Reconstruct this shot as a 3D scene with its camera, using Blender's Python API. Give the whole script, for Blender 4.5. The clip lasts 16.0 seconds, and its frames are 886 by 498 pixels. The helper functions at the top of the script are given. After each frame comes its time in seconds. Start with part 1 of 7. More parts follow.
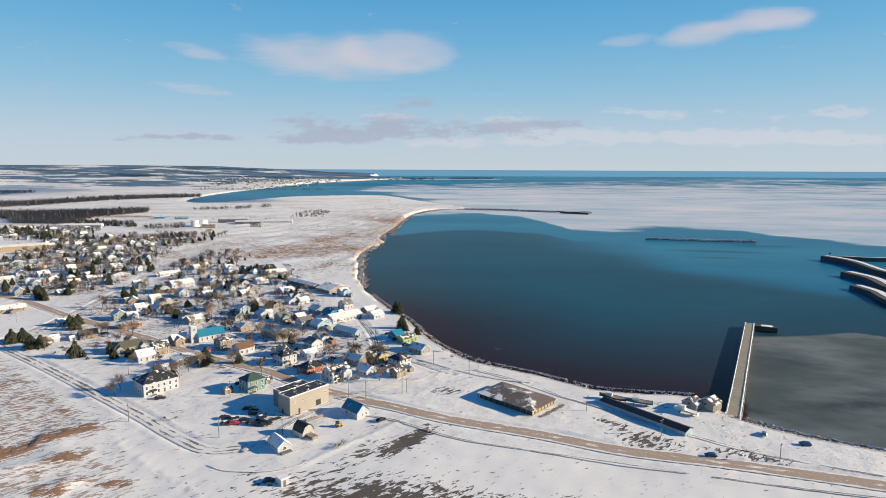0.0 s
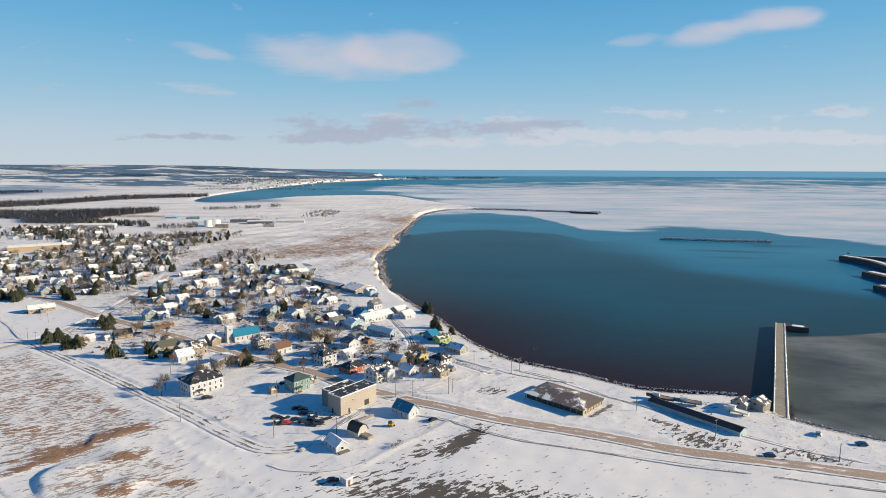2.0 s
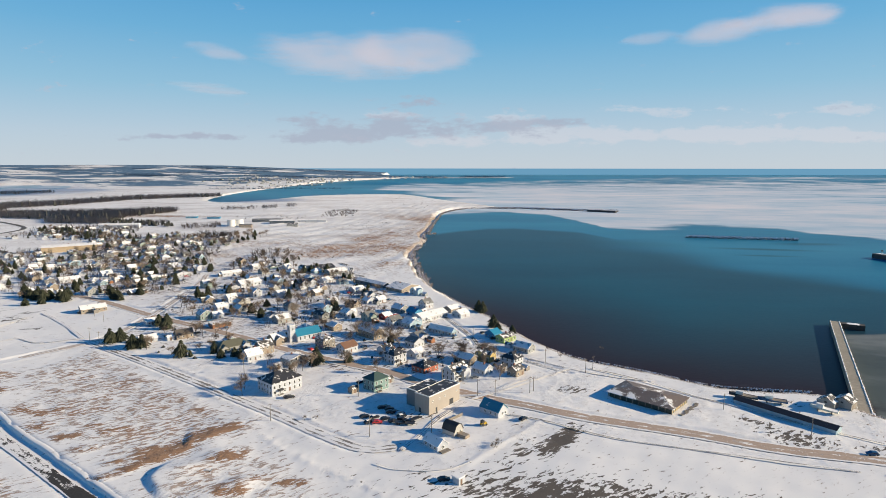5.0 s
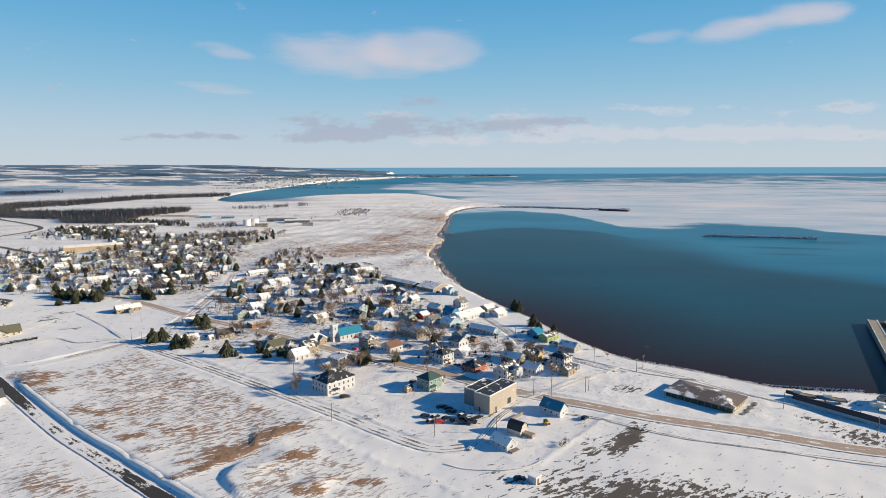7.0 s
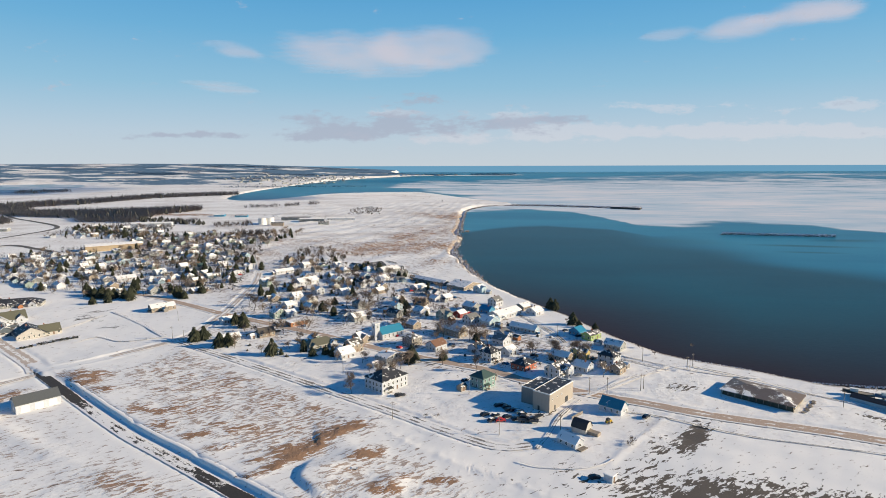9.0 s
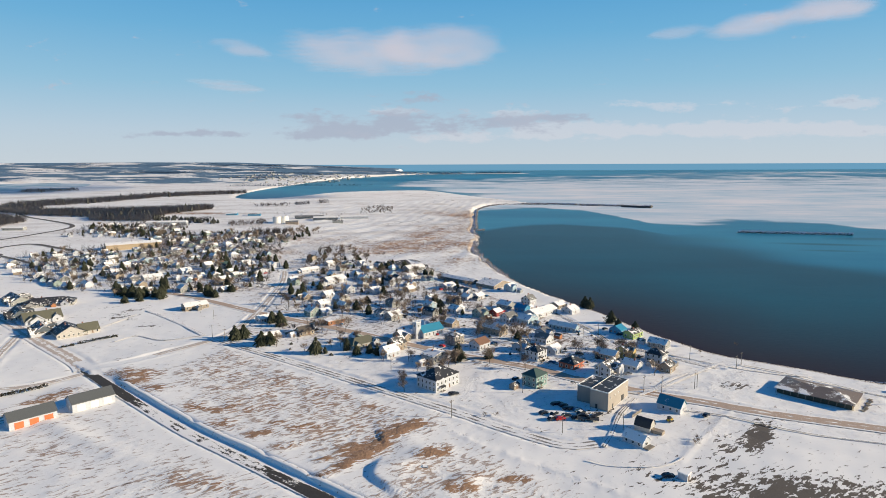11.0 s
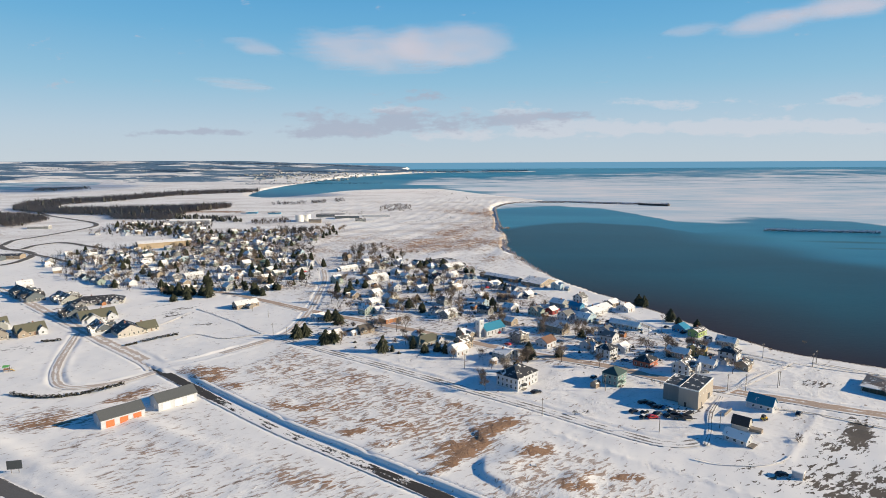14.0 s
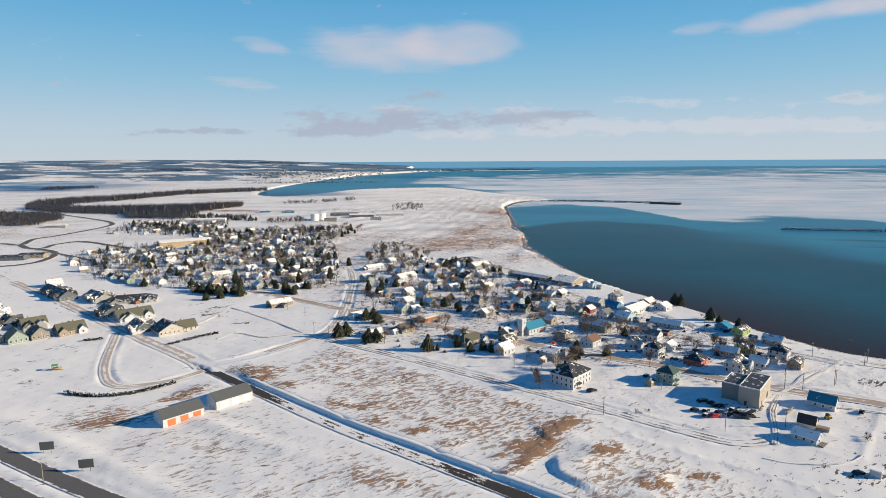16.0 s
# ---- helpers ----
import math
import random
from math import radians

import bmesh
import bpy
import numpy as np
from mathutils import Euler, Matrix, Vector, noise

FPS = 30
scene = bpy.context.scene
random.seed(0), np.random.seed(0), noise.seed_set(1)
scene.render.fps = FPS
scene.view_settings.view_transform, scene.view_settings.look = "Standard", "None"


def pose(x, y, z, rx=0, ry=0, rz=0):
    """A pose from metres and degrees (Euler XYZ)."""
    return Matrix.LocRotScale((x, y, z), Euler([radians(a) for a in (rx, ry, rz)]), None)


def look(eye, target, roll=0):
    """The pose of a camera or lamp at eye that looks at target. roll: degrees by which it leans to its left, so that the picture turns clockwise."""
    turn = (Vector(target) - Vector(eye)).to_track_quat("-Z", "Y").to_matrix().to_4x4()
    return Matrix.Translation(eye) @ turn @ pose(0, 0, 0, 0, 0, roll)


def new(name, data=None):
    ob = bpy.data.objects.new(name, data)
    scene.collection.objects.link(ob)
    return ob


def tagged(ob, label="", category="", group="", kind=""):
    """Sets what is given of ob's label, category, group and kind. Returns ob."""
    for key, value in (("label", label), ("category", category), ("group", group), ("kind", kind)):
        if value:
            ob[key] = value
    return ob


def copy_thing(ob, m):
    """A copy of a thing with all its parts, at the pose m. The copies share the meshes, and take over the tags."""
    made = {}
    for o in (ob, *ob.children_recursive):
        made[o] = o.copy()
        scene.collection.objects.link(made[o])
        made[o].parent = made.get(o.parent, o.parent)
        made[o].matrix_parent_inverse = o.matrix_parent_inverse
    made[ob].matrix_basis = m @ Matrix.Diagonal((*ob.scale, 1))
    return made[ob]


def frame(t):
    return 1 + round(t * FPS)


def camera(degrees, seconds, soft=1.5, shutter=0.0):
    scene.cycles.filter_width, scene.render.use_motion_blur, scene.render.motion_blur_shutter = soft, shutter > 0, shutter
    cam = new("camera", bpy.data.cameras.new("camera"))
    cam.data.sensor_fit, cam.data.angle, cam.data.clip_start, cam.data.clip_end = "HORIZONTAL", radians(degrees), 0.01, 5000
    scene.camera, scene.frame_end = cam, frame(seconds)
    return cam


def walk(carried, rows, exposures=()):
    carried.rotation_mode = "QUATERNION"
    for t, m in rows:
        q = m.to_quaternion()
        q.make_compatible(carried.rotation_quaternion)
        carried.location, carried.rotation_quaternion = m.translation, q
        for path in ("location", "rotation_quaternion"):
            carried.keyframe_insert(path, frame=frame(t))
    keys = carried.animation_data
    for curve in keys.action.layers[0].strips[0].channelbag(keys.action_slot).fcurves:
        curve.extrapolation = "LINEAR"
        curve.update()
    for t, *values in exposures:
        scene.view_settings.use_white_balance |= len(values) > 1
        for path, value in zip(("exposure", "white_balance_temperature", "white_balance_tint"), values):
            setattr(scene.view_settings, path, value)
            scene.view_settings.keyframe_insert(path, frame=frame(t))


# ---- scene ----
cam = camera(73.6, 16.0, 0.8)
METRES, EYE, TILT, LEAN, TURN = 202.5, 114.0, -7.9, -0.27, 0.0
ROWS = [
    (0.0, 0.0, 0.0, 0.0, 0.0, 0.0, -0.0),
    (0.5, -0.0251, -0.0002, -0.0002, 0.01, -0.0, -0.0),
    (1.0, -0.0518, -0.0006, 0.0001, 0.04, -0.0, -0.01),
    (1.5, -0.0796, -0.001, 0.0001, 0.06, -0.0, -0.01),
    (2.0, -0.1086, -0.0013, 0.0005, 0.1, -0.02, -0.01),
    (2.5, -0.1386, -0.0017, 0.0006, 0.13, -0.02, 0.03),
    (3.0, -0.1694, -0.0019, 0.0007, 0.16, -0.03, 0.03),
    (3.5, -0.2007, -0.0021, 0.0009, 0.21, -0.04, 0.05),
    (4.0, -0.2324, -0.0023, 0.0011, 0.26, -0.07, 0.09),
    (6.5, -0.3919, -0.0023, 0.0021, 0.49, -0.19, 0.25),
    (7.0, -0.4241, -0.0025, 0.0024, 0.53, -0.21, 0.27),
    (7.5, -0.4563, -0.0025, 0.0028, 0.57, -0.25, 0.29),
    (8.0, -0.4881, -0.0026, 0.0029, 0.62, -0.28, 0.32),
    (8.5, -0.5199, -0.0027, 0.0031, 0.65, -0.32, 0.32),
    (9.0, -0.5514, -0.0026, 0.0032, 0.69, -0.36, 0.34),
    (11.5, -0.71, -0.0038, 0.0043, 0.79, -0.54, 0.37),
    (12.0, -0.7419, -0.0037, 0.0044, 0.83, -0.57, 0.37),
    (12.5, -0.7737, -0.0038, 0.0046, 0.87, -0.59, 0.4),
    (13.0, -0.8057, -0.0037, 0.0046, 0.9, -0.62, 0.41),
    (13.5, -0.8379, -0.0038, 0.005, 0.93, -0.66, 0.43),
    (14.0, -0.8699, -0.0037, 0.0049, 0.96, -0.67, 0.41),
    (14.5, -0.9022, -0.0038, 0.0049, 0.99, -0.71, 0.42),
    (15.0, -0.9347, -0.0038, 0.0049, 1.02, -0.72, 0.44),
    (15.5, -0.9674, -0.0041, 0.005, 1.05, -0.75, 0.44),
    (16.0, -0.9999, -0.0041, 0.0052, 1.07, -0.78, 0.44),
]
walk(cam, [(t, pose(0, 0, EYE, TILT, LEAN, TURN) @ pose(METRES * x, METRES * y, METRES * z, 90 + pitch, roll, yaw)) for t, x, y, z, yaw, pitch, roll in ROWS], [(0.0, 0.60), (16.0, 0.60)])

# ---- node helpers ----
def node(nt, kind, ins=None):
    n = nt.nodes.new(kind)
    for k, v in (ins or {}).items():
        s = n.inputs[k]
        if isinstance(v, bpy.types.NodeSocket):
            nt.links.new(v, s)
        else:
            s.default_value = v
    return n


def calc(nt, op, a, b=0.0, c=0.0, clamp=False):
    n = node(nt, "ShaderNodeMath", {0: a, 1: b, 2: c})
    n.operation, n.use_clamp = op, clamp
    return n.outputs[0]


def ramp(nt, x, lo, hi):
    """0 below lo, 1 above hi, smooth between."""
    n = node(nt, "ShaderNodeMapRange", {"Value": x, "From Min": lo, "From Max": hi})
    n.interpolation_type = "SMOOTHSTEP"
    return n.outputs[0]


def blend(nt, f, a, b):
    n = node(nt, "ShaderNodeMix")
    n.data_type = "RGBA"
    for s, v in ((n.inputs[0], f), (n.inputs[6], a), (n.inputs[7], b)):
        if isinstance(v, bpy.types.NodeSocket):
            nt.links.new(v, s)
        else:
            s.default_value = (*v, 1) if isinstance(v, tuple) and len(v) == 3 else v
    return n.outputs[2]


def grain(nt, co, scale, detail=4.0, rough=0.55, stretch=None, turn=0.0):
    if stretch:
        mp = node(nt, "ShaderNodeMapping", {"Vector": co, "Rotation": (0, 0, radians(turn)), "Scale": tuple(1 / v for v in stretch)})
        mp.vector_type = "TEXTURE"
        co = mp.outputs[0]
    return node(nt, "ShaderNodeTexNoise", {"Vector": co, "Scale": scale, "Detail": detail, "Roughness": rough}).outputs[0]


def place_co(nt):
    return node(nt, "ShaderNodeNewGeometry").outputs["Position"]


def attr(nt, name):
    n = node(nt, "ShaderNodeAttribute")
    n.attribute_name = name
    return n.outputs["Fac"]


def material(name):
    m = bpy.data.materials.new(name)
    m.use_nodes = True
    nt = m.node_tree
    return m, nt, nt.nodes["Principled BSDF"]


def feed(nt, bsdf, color=None, rough=None, height=None, dist=0.1, strength=0.6, metal=None, spec=None):
    for key, v in (("Base Color", color), ("Roughness", rough), ("Metallic", metal), ("Specular IOR Level", spec)):
        if v is None:
            continue
        if isinstance(v, bpy.types.NodeSocket):
            nt.links.new(v, bsdf.inputs[key])
        else:
            bsdf.inputs[key].default_value = (*v, 1) if isinstance(v, tuple) else v
    if height is not None:
        b = node(nt, "ShaderNodeBump", {"Height": height, "Distance": dist, "Strength": strength})
        nt.links.new(b.outputs[0], bsdf.inputs["Normal"])


# ---- world, sun ----
SUN_EL, SUN_AZ = 18.5, -5.0          # degrees above the horizon; degrees from the +x axis towards +y
world = bpy.data.worlds.new("sky")
scene.world = world
world.use_nodes = True
wt = world.node_tree
bg = wt.nodes["Background"]
sky = node(wt, "ShaderNodeTexSky")
sky.sky_type, sky.sun_disc, sky.sun_elevation, sky.sun_rotation = "NISHITA", False, radians(SUN_EL), radians(90 - SUN_AZ)
sky.air_density, sky.dust_density, sky.ozone_density = 1.0, 0.6, 2.5
way = node(wt, "ShaderNodeTexCoord").outputs["Generated"]
sep = node(wt, "ShaderNodeSeparateXYZ", {0: way})
front = ramp(wt, sep.outputs[1], 0.05, 0.2)
ysafe = calc(wt, "MAXIMUM", sep.outputs[1], 0.05)
tx, tz = calc(wt, "DIVIDE", sep.outputs[0], ysafe), calc(wt, "DIVIDE", sep.outputs[2], ysafe)
flat = node(wt, "ShaderNodeCombineXYZ", {0: tx, 1: calc(wt, "MULTIPLY", tz, 2.6), 2: 0.0}).outputs[0]
puff = grain(wt, flat, 13.0, 7.0, 0.62)
wisp = grain(wt, flat, 30.0, 5.0, 0.6)


def bank(cx, cz, rx, rz):
    dx = calc(wt, "POWER", calc(wt, "ABSOLUTE", calc(wt, "DIVIDE", calc(wt, "SUBTRACT", tx, cx), rx)), 2.0)
    dz = calc(wt, "POWER", calc(wt, "ABSOLUTE", calc(wt, "DIVIDE", calc(wt, "SUBTRACT", tz, cz), rz)), 2.0)
    return calc(wt, "EXPONENT", calc(wt, "MULTIPLY", calc(wt, "ADD", dx, dz), -1.0))


def banks(*rows):
    total = None
    for row in rows:
        g = bank(*row)
        total = g if total is None else calc(wt, "ADD", total, g)
    body = calc(wt, "ADD", calc(wt, "MULTIPLY", puff, 0.75), calc(wt, "MULTIPLY", wisp, 0.35))
    return calc(wt, "MULTIPLY", ramp(wt, calc(wt, "ADD", calc(wt, "MULTIPLY", total, 0.55), calc(wt, "MULTIPLY", calc(wt, "SUBTRACT", body, 0.55), 2.4)), 0.28, 0.64), front)


grey_bank = banks((-0.21, 0.046, 0.14, 0.014), (-0.10, 0.064, 0.10, 0.022), (0.08, 0.062, 0.12, 0.02), (-0.24, 0.074, 0.05, 0.012),
                  (-0.45, 0.047, 0.10, 0.006), (0.19, 0.072, 0.06, 0.008), (-0.046, 0.102, 0.05, 0.014))
white_bank = banks((0.17, 0.056, 0.09, 0.014), (0.36, 0.09, 0.12, 0.009), (0.66, 0.09, 0.13, 0.012), (0.38, 0.05, 0.25, 0.016),
                   (0.60, 0.05, 0.2, 0.014), (-0.09, 0.082, 0.07, 0.009), (0.10, 0.078, 0.09, 0.010), (0.0, 0.04, 0.2, 0.012))
grad = node(wt, "ShaderNodeValToRGB", {0: sep.outputs[2]})
stops = ((0.0, (5.9, 6.7, 7.4)), (0.05, (5.0, 6.3, 7.5)), (0.12, (3.0, 5.5, 7.4)), (0.2, (1.6, 4.5, 7.2)), (0.28, (0.85, 3.6, 6.8)), (0.45, (0.05, 1.5, 4.2)), (1.0, (0.005, 0.66, 2.6)))
for i, (at, col) in enumerate(stops):
    el = grad.color_ramp.elements[i] if i < 2 else grad.color_ramp.elements.new(at)
    el.position, el.color = at, (*(v / 8 for v in col), 1)
lift = node(wt, "ShaderNodeVectorMath", {0: grad.outputs[0], 1: (8.0, 8.0, 8.0)})
lift.operation = "MULTIPLY"
c = blend(wt, 0.93, sky.outputs[0], lift.outputs[0])
c = blend(wt, calc(wt, "MULTIPLY", white_bank, 0.38), c, (7.6, 7.2, 7.6))
c = blend(wt, calc(wt, "MULTIPLY", grey_bank, 0.72), c, (4.1, 4.5, 5.6))
# the open sea that goes on past the end of the sheet
deep = ramp(wt, tz, -0.0055, -0.0045)
c = blend(wt, calc(wt, "MULTIPLY", calc(wt, "SUBTRACT", 1.0, deep), front), c, (1.5, 3.5, 5.2))
wt.links.new(c, bg.inputs[0])
bg.inputs[1].default_value = 0.064

sun = new("sun", bpy.data.lights.new("sun", "SUN"))
sun.data.energy, sun.data.angle, sun.data.color = 5.0, radians(0.5), (1.0, 0.85, 0.61)
to_sun = Vector((math.cos(radians(SUN_AZ)) * math.cos(radians(SUN_EL)), math.sin(radians(SUN_AZ)) * math.cos(radians(SUN_EL)), math.sin(radians(SUN_EL))))
sun.matrix_world = look(tuple(to_sun * 500), (0, 0, 0))

# ---- the lie of the land ----
SEA = -4.5
PLAN = 1.5                          # metres to a unit of the plan, in which shores, ways and woods are drawn
EYE_LEVEL = 114.0


def far(x, y, z0):
    """Beyond 3.6 km the land and sea are drawn nearer along the line of sight."""
    y1 = np.maximum(np.asarray(y, float), 1.0)
    k = np.where(y1 > 3600, (3600 + (y1 - 3600) * 0.3) / y1, 1.0)
    return x * k, np.where(y1 > 3600, y1 * k, y), z0 * k + EYE_LEVEL * (1 - k)


def flatland(x, y):
    """Height of the snowfields, for numbers or arrays."""
    a = np.clip(3.9 + 0.018 * (np.asarray(x, float) + 60), -1.2, 4.8)
    w = np.clip((np.asarray(y, float) - 450) / 450, 0, 1)
    return a * (1 - w) + 0.75 * w


def waves(X, Y, size, seed):
    """Soft random relief out of a few sines, about -1 to 1."""
    r = np.random.RandomState(seed)
    s = 0
    for k in range(7):
        an, q = r.uniform(0, 6.28), r.uniform(0.6, 1.7) / size * 6.28
        s = s + np.sin((X * np.cos(an) + Y * np.sin(an)) * q + r.uniform(0, 6.28))
    return s / 4


def hills(x, y):
    """The far rise of the land."""
    h = np.clip((np.asarray(y, float) - 3100) / 3900, 0, 1)
    return h ** 1.2 * np.clip((-x - 750) / 2250, 0, 1) * (90 + 13 * waves(x, y, 2250, 5)) + h * np.clip((-x - 300) / 450, 0, 1) * 18


def plan(x, y):
    return x / PLAN, y / PLAN


def gz(x, y):
    return float(flatland(x, y))


def smooth_line(points, step=3.0):
    """A Catmull-Rom line through the points, resampled."""
    p = [Vector((*q, 0)) for q in points]
    p = [p[0] * 2 - p[1], *p, p[-1] * 2 - p[-2]]
    out = []
    for i in range(1, len(p) - 2):
        n = max(2, int((p[i + 1] - p[i]).length / step))
        for k in range(n):
            t = k / n
            a, b, c_, d = p[i - 1], p[i], p[i + 1], p[i + 2]
            v = 0.5 * (2 * b + (c_ - a) * t + (2 * a - 5 * b + 4 * c_ - d) * t * t + (3 * b - a - 3 * c_ + d) * t ** 3)
            out.append((v.x, v.y))
    out.append((p[-2].x, p[-2].y))
    return np.array(out)


def away(px, py, line, closed=False):
    """Distance from each place to a polyline."""
    a = line if not closed else np.vstack([line, line[:1]])
    best = np.full(px.shape, 1e9)
    for (x0, y0), (x1, y1) in zip(a[:-1], a[1:]):
        dx, dy = x1 - x0, y1 - y0
        t = np.clip(((px - x0) * dx + (py - y0) * dy) / (dx * dx + dy * dy + 1e-9), 0, 1)
        best = np.minimum(best, np.hypot(px - x0 - t * dx, py - y0 - t * dy))
    return best


def inside(px, py, ring):
    r = np.zeros(px.shape, bool)
    x0, y0 = ring[-1]
    for x1, y1 in ring:
        if y0 != y1:
            r ^= ((y0 > py) != (y1 > py)) & (px < (x1 - x0) * (py - y0) / (y1 - y0) + x0)
        x0, y0 = x1, y1
    return r


bay = smooth_line([(855.0, -247.0), (399.0, 19.0), (203.5, 103.6), (116.6, 146.6), (99.9, 155.4), (87.9, 165.6), (81.8, 182.9), (64.5, 185.9), (50.5, 189.3),
                   (35.6, 201.7), (14.4, 215.3), (4.0, 229.0), (-5.6, 247.9), (-15.6, 277.1), (-27.4, 302.3), (-40.3, 336.7), (-53.3, 372.2), (-63.4, 434.2),
                   (-72.7, 526.0), (-64.0, 600.0), (-66.0, 665.0), (-60.6, 757.0), (-46.0, 986.0), (-4.0, 1085.0), (60.0, 1095.0)], 6)
outer = smooth_line([(60, 1110), (22, 1200), (-40, 1330), (-154, 1586), (-303, 1570), (-395, 1494), (-444, 1333), (-494, 1239), (-560, 1300),
                     (-610, 1500), (-630, 1818), (-620, 2348), (-590, 2851), (-440, 3350), (-260, 3700), (340, 3830), (300, 3960), (-250, 3900), (-500, 4400),
                     (-560, 5400)], 40)
LAND = np.vstack([bay, outer, [(-6000, 5600), (-6000, -900), (900, -900)]])
SHORE = np.vstack([bay, outer])
LAGOON = smooth_line([(-1900, 1560), (-1300, 1490), (-1110, 1500), (-1180, 1640), (-1235, 1760), (-1330, 2050), (-1500, 2300), (-1800, 2250), (-1900, 1560)], 60)

# ways: half width and a smooth line each
WAYS, LINES = {}, {}


def lay(name, half, points):
    WAYS[name], LINES[name] = half, smooth_line([(x * PLAN, y * PLAN) for x, y in points], 4)


lay("main", 4.4, [(150, 112), (103, 128.5), (72.7, 138.3), (46.8, 145.4), (27.7, 154.1), (0.3, 164.9), (-14.2, 173.3), (-25.4, 179), (-36.4, 186), (-48.2, 194),
     (-60, 204.5), (-73, 212.5), (-85.3, 220), (-104.6, 233), (-127, 250), (-148, 264.7), (-171.7, 281), (-197, 299), (-232, 326), (-262, 344)])
lay("field", 3.2, [(-196, 250), (-187.7, 243.3), (-158.4, 221.6), (-114.8, 188.1), (-89.3, 168), (-75.5, 156.5), (-62, 147), (-53, 147.5)])
lay("dark", 3.0, [(-95, 103), (-119, 122), (-132.8, 132.3), (-150.4, 145.5), (-167.9, 158.6), (-196.7, 183), (-229, 211.1)])
lay("estate", 5.2, [(-229, 211.1), (-237.6, 220), (-268.7, 245.5), (-296.4, 268.6), (-357.8, 319.8), (-438.8, 383.5), (-560, 470)])
lay("cross", 3.4, [(-231, 211), (-218.4, 218), (-206.3, 233), (-195, 248), (-190.5, 262), (-190.6, 292), (-194.3, 330), (-201, 379), (-216, 433), (-230, 472), (-246, 505), (-260, 540)])
lay("loop", 2.8, [(-226.7, 208), (-235, 197.5), (-246.6, 192.3), (-254.5, 194.5), (-263, 205), (-272, 222), (-287, 256)])
lay("shore", 1.6, [(3.4, 202.7), (-6.7, 211.7), (-15.4, 222), (-28.5, 233.5), (-42.8, 244.5), (-55.9, 255.5), (-77.8, 266)])
lay("shore_lane", 1.8, [(-27, 236), (-28, 243), (-30.8, 254), (-37.5, 274), (-42, 284), (-52, 296)])
lay("highway", 3.8, [(-191.8, 111.8), (-216.0, 124.5), (-234.7, 134.1), (-256.3, 145.6), (-296.6, 166.7), (-377.2, 208.9)])
lay("highway_2", 3.8, [(-179.0, 95.1), (-203.2, 107.8), (-221.9, 117.4), (-243.5, 128.9), (-283.8, 150.0), (-364.4, 192.2)])
lay("street", 1.5, [(-195, 352), (-205, 361), (-224.7, 377.5), (-240, 392)])
lay("hill_lane", 2.6, [(-96, 395), (-107, 410), (-110, 430), (-118, 448), (-128, 460)])
lay("north_road", 5.2, [plan(-855.4, 772.4), plan(-832.7, 802.9), plan(-796.6, 791.6), plan(-816.7, 847.6), plan(-808.0, 884.5), plan(-803.9, 948.0), plan(-804.6, 1004.5), plan(-816.6, 1049.3), plan(-857.1, 1099.2), plan(-940.1, 1166.8), plan(-1036.3, 1243.2), plan(-1147.0, 1360.3)])
lay("north_bend", 5.2, [plan(-796.6, 791.6), plan(-762.8, 760.9), plan(-743.8, 760.6), plan(-748.6, 795.9), plan(-730.0, 822.7), plan(-674.0, 789.2), plan(-619.8, 753.6)])
lay("north_lane", 5.2, [plan(-762.8, 760.9), plan(-723.1, 741.4), plan(-695.4, 714.4), plan(-678.3, 666.2), plan(-687.0, 637.7), plan(-721.1, 624.7)])
lay("north_spur", 3.4, [plan(-702.7, 723.2), plan(-659.1, 693.1), plan(-614.1, 661.7)])


def axis(parts):
    """Grid lines: (start, end, step) stretches, joined."""
    out = []
    for a, b, s in parts:
        out += list(np.linspace(a, b, max(1, round((b - a) / s)), endpoint=False))
    return np.array(out + [parts[-1][1]])


def sheet(name, xs, ys, z, fields, mat):
    """One grid mesh from height and mask arrays."""
    nx, ny = len(xs), len(ys)
    X, Y = np.meshgrid(xs, ys)
    co = np.stack(far(X * PLAN, Y * PLAN, z), -1).reshape(-1, 3)
    i = np.arange((nx - 1) * (ny - 1))
    a = (i // (nx - 1)) * nx + i % (nx - 1)
    me = bpy.data.meshes.new(name)
    me.from_pydata(co.tolist(), [], np.stack([a, a + 1, a + nx + 1, a + nx], -1).tolist())
    for k, v in fields.items():
        at = me.attributes.new(k, "FLOAT", "POINT")
        at.data.foreach_set("value", v.reshape(-1).astype(np.float32))
    me.polygons.foreach_set("use_smooth", [True] * len(me.polygons))
    me.materials.append(mat)
    return new(name, me)


def spots(X, Y, *rows):
    """Soft ellipses: x, y, half length, half width, turn in degrees, weight."""
    s = np.zeros(X.shape)
    for cx, cy, rx, ry, turn, w in rows:
        ca, sa = math.cos(radians(turn)), math.sin(radians(turn))
        u, v = (X - cx) * ca + (Y - cy) * sa, -(X - cx) * sa + (Y - cy) * ca
        s = np.maximum(s, w * np.exp(-((u / rx) ** 2 + (v / ry) ** 2) * 0.9))
    return s


# ---- materials of the setting ----
def snow_color(nt, co):
    return blend(nt, grain(nt, co, 0.06, 5), (0.765, 0.74, 0.715), (0.85, 0.82, 0.79))


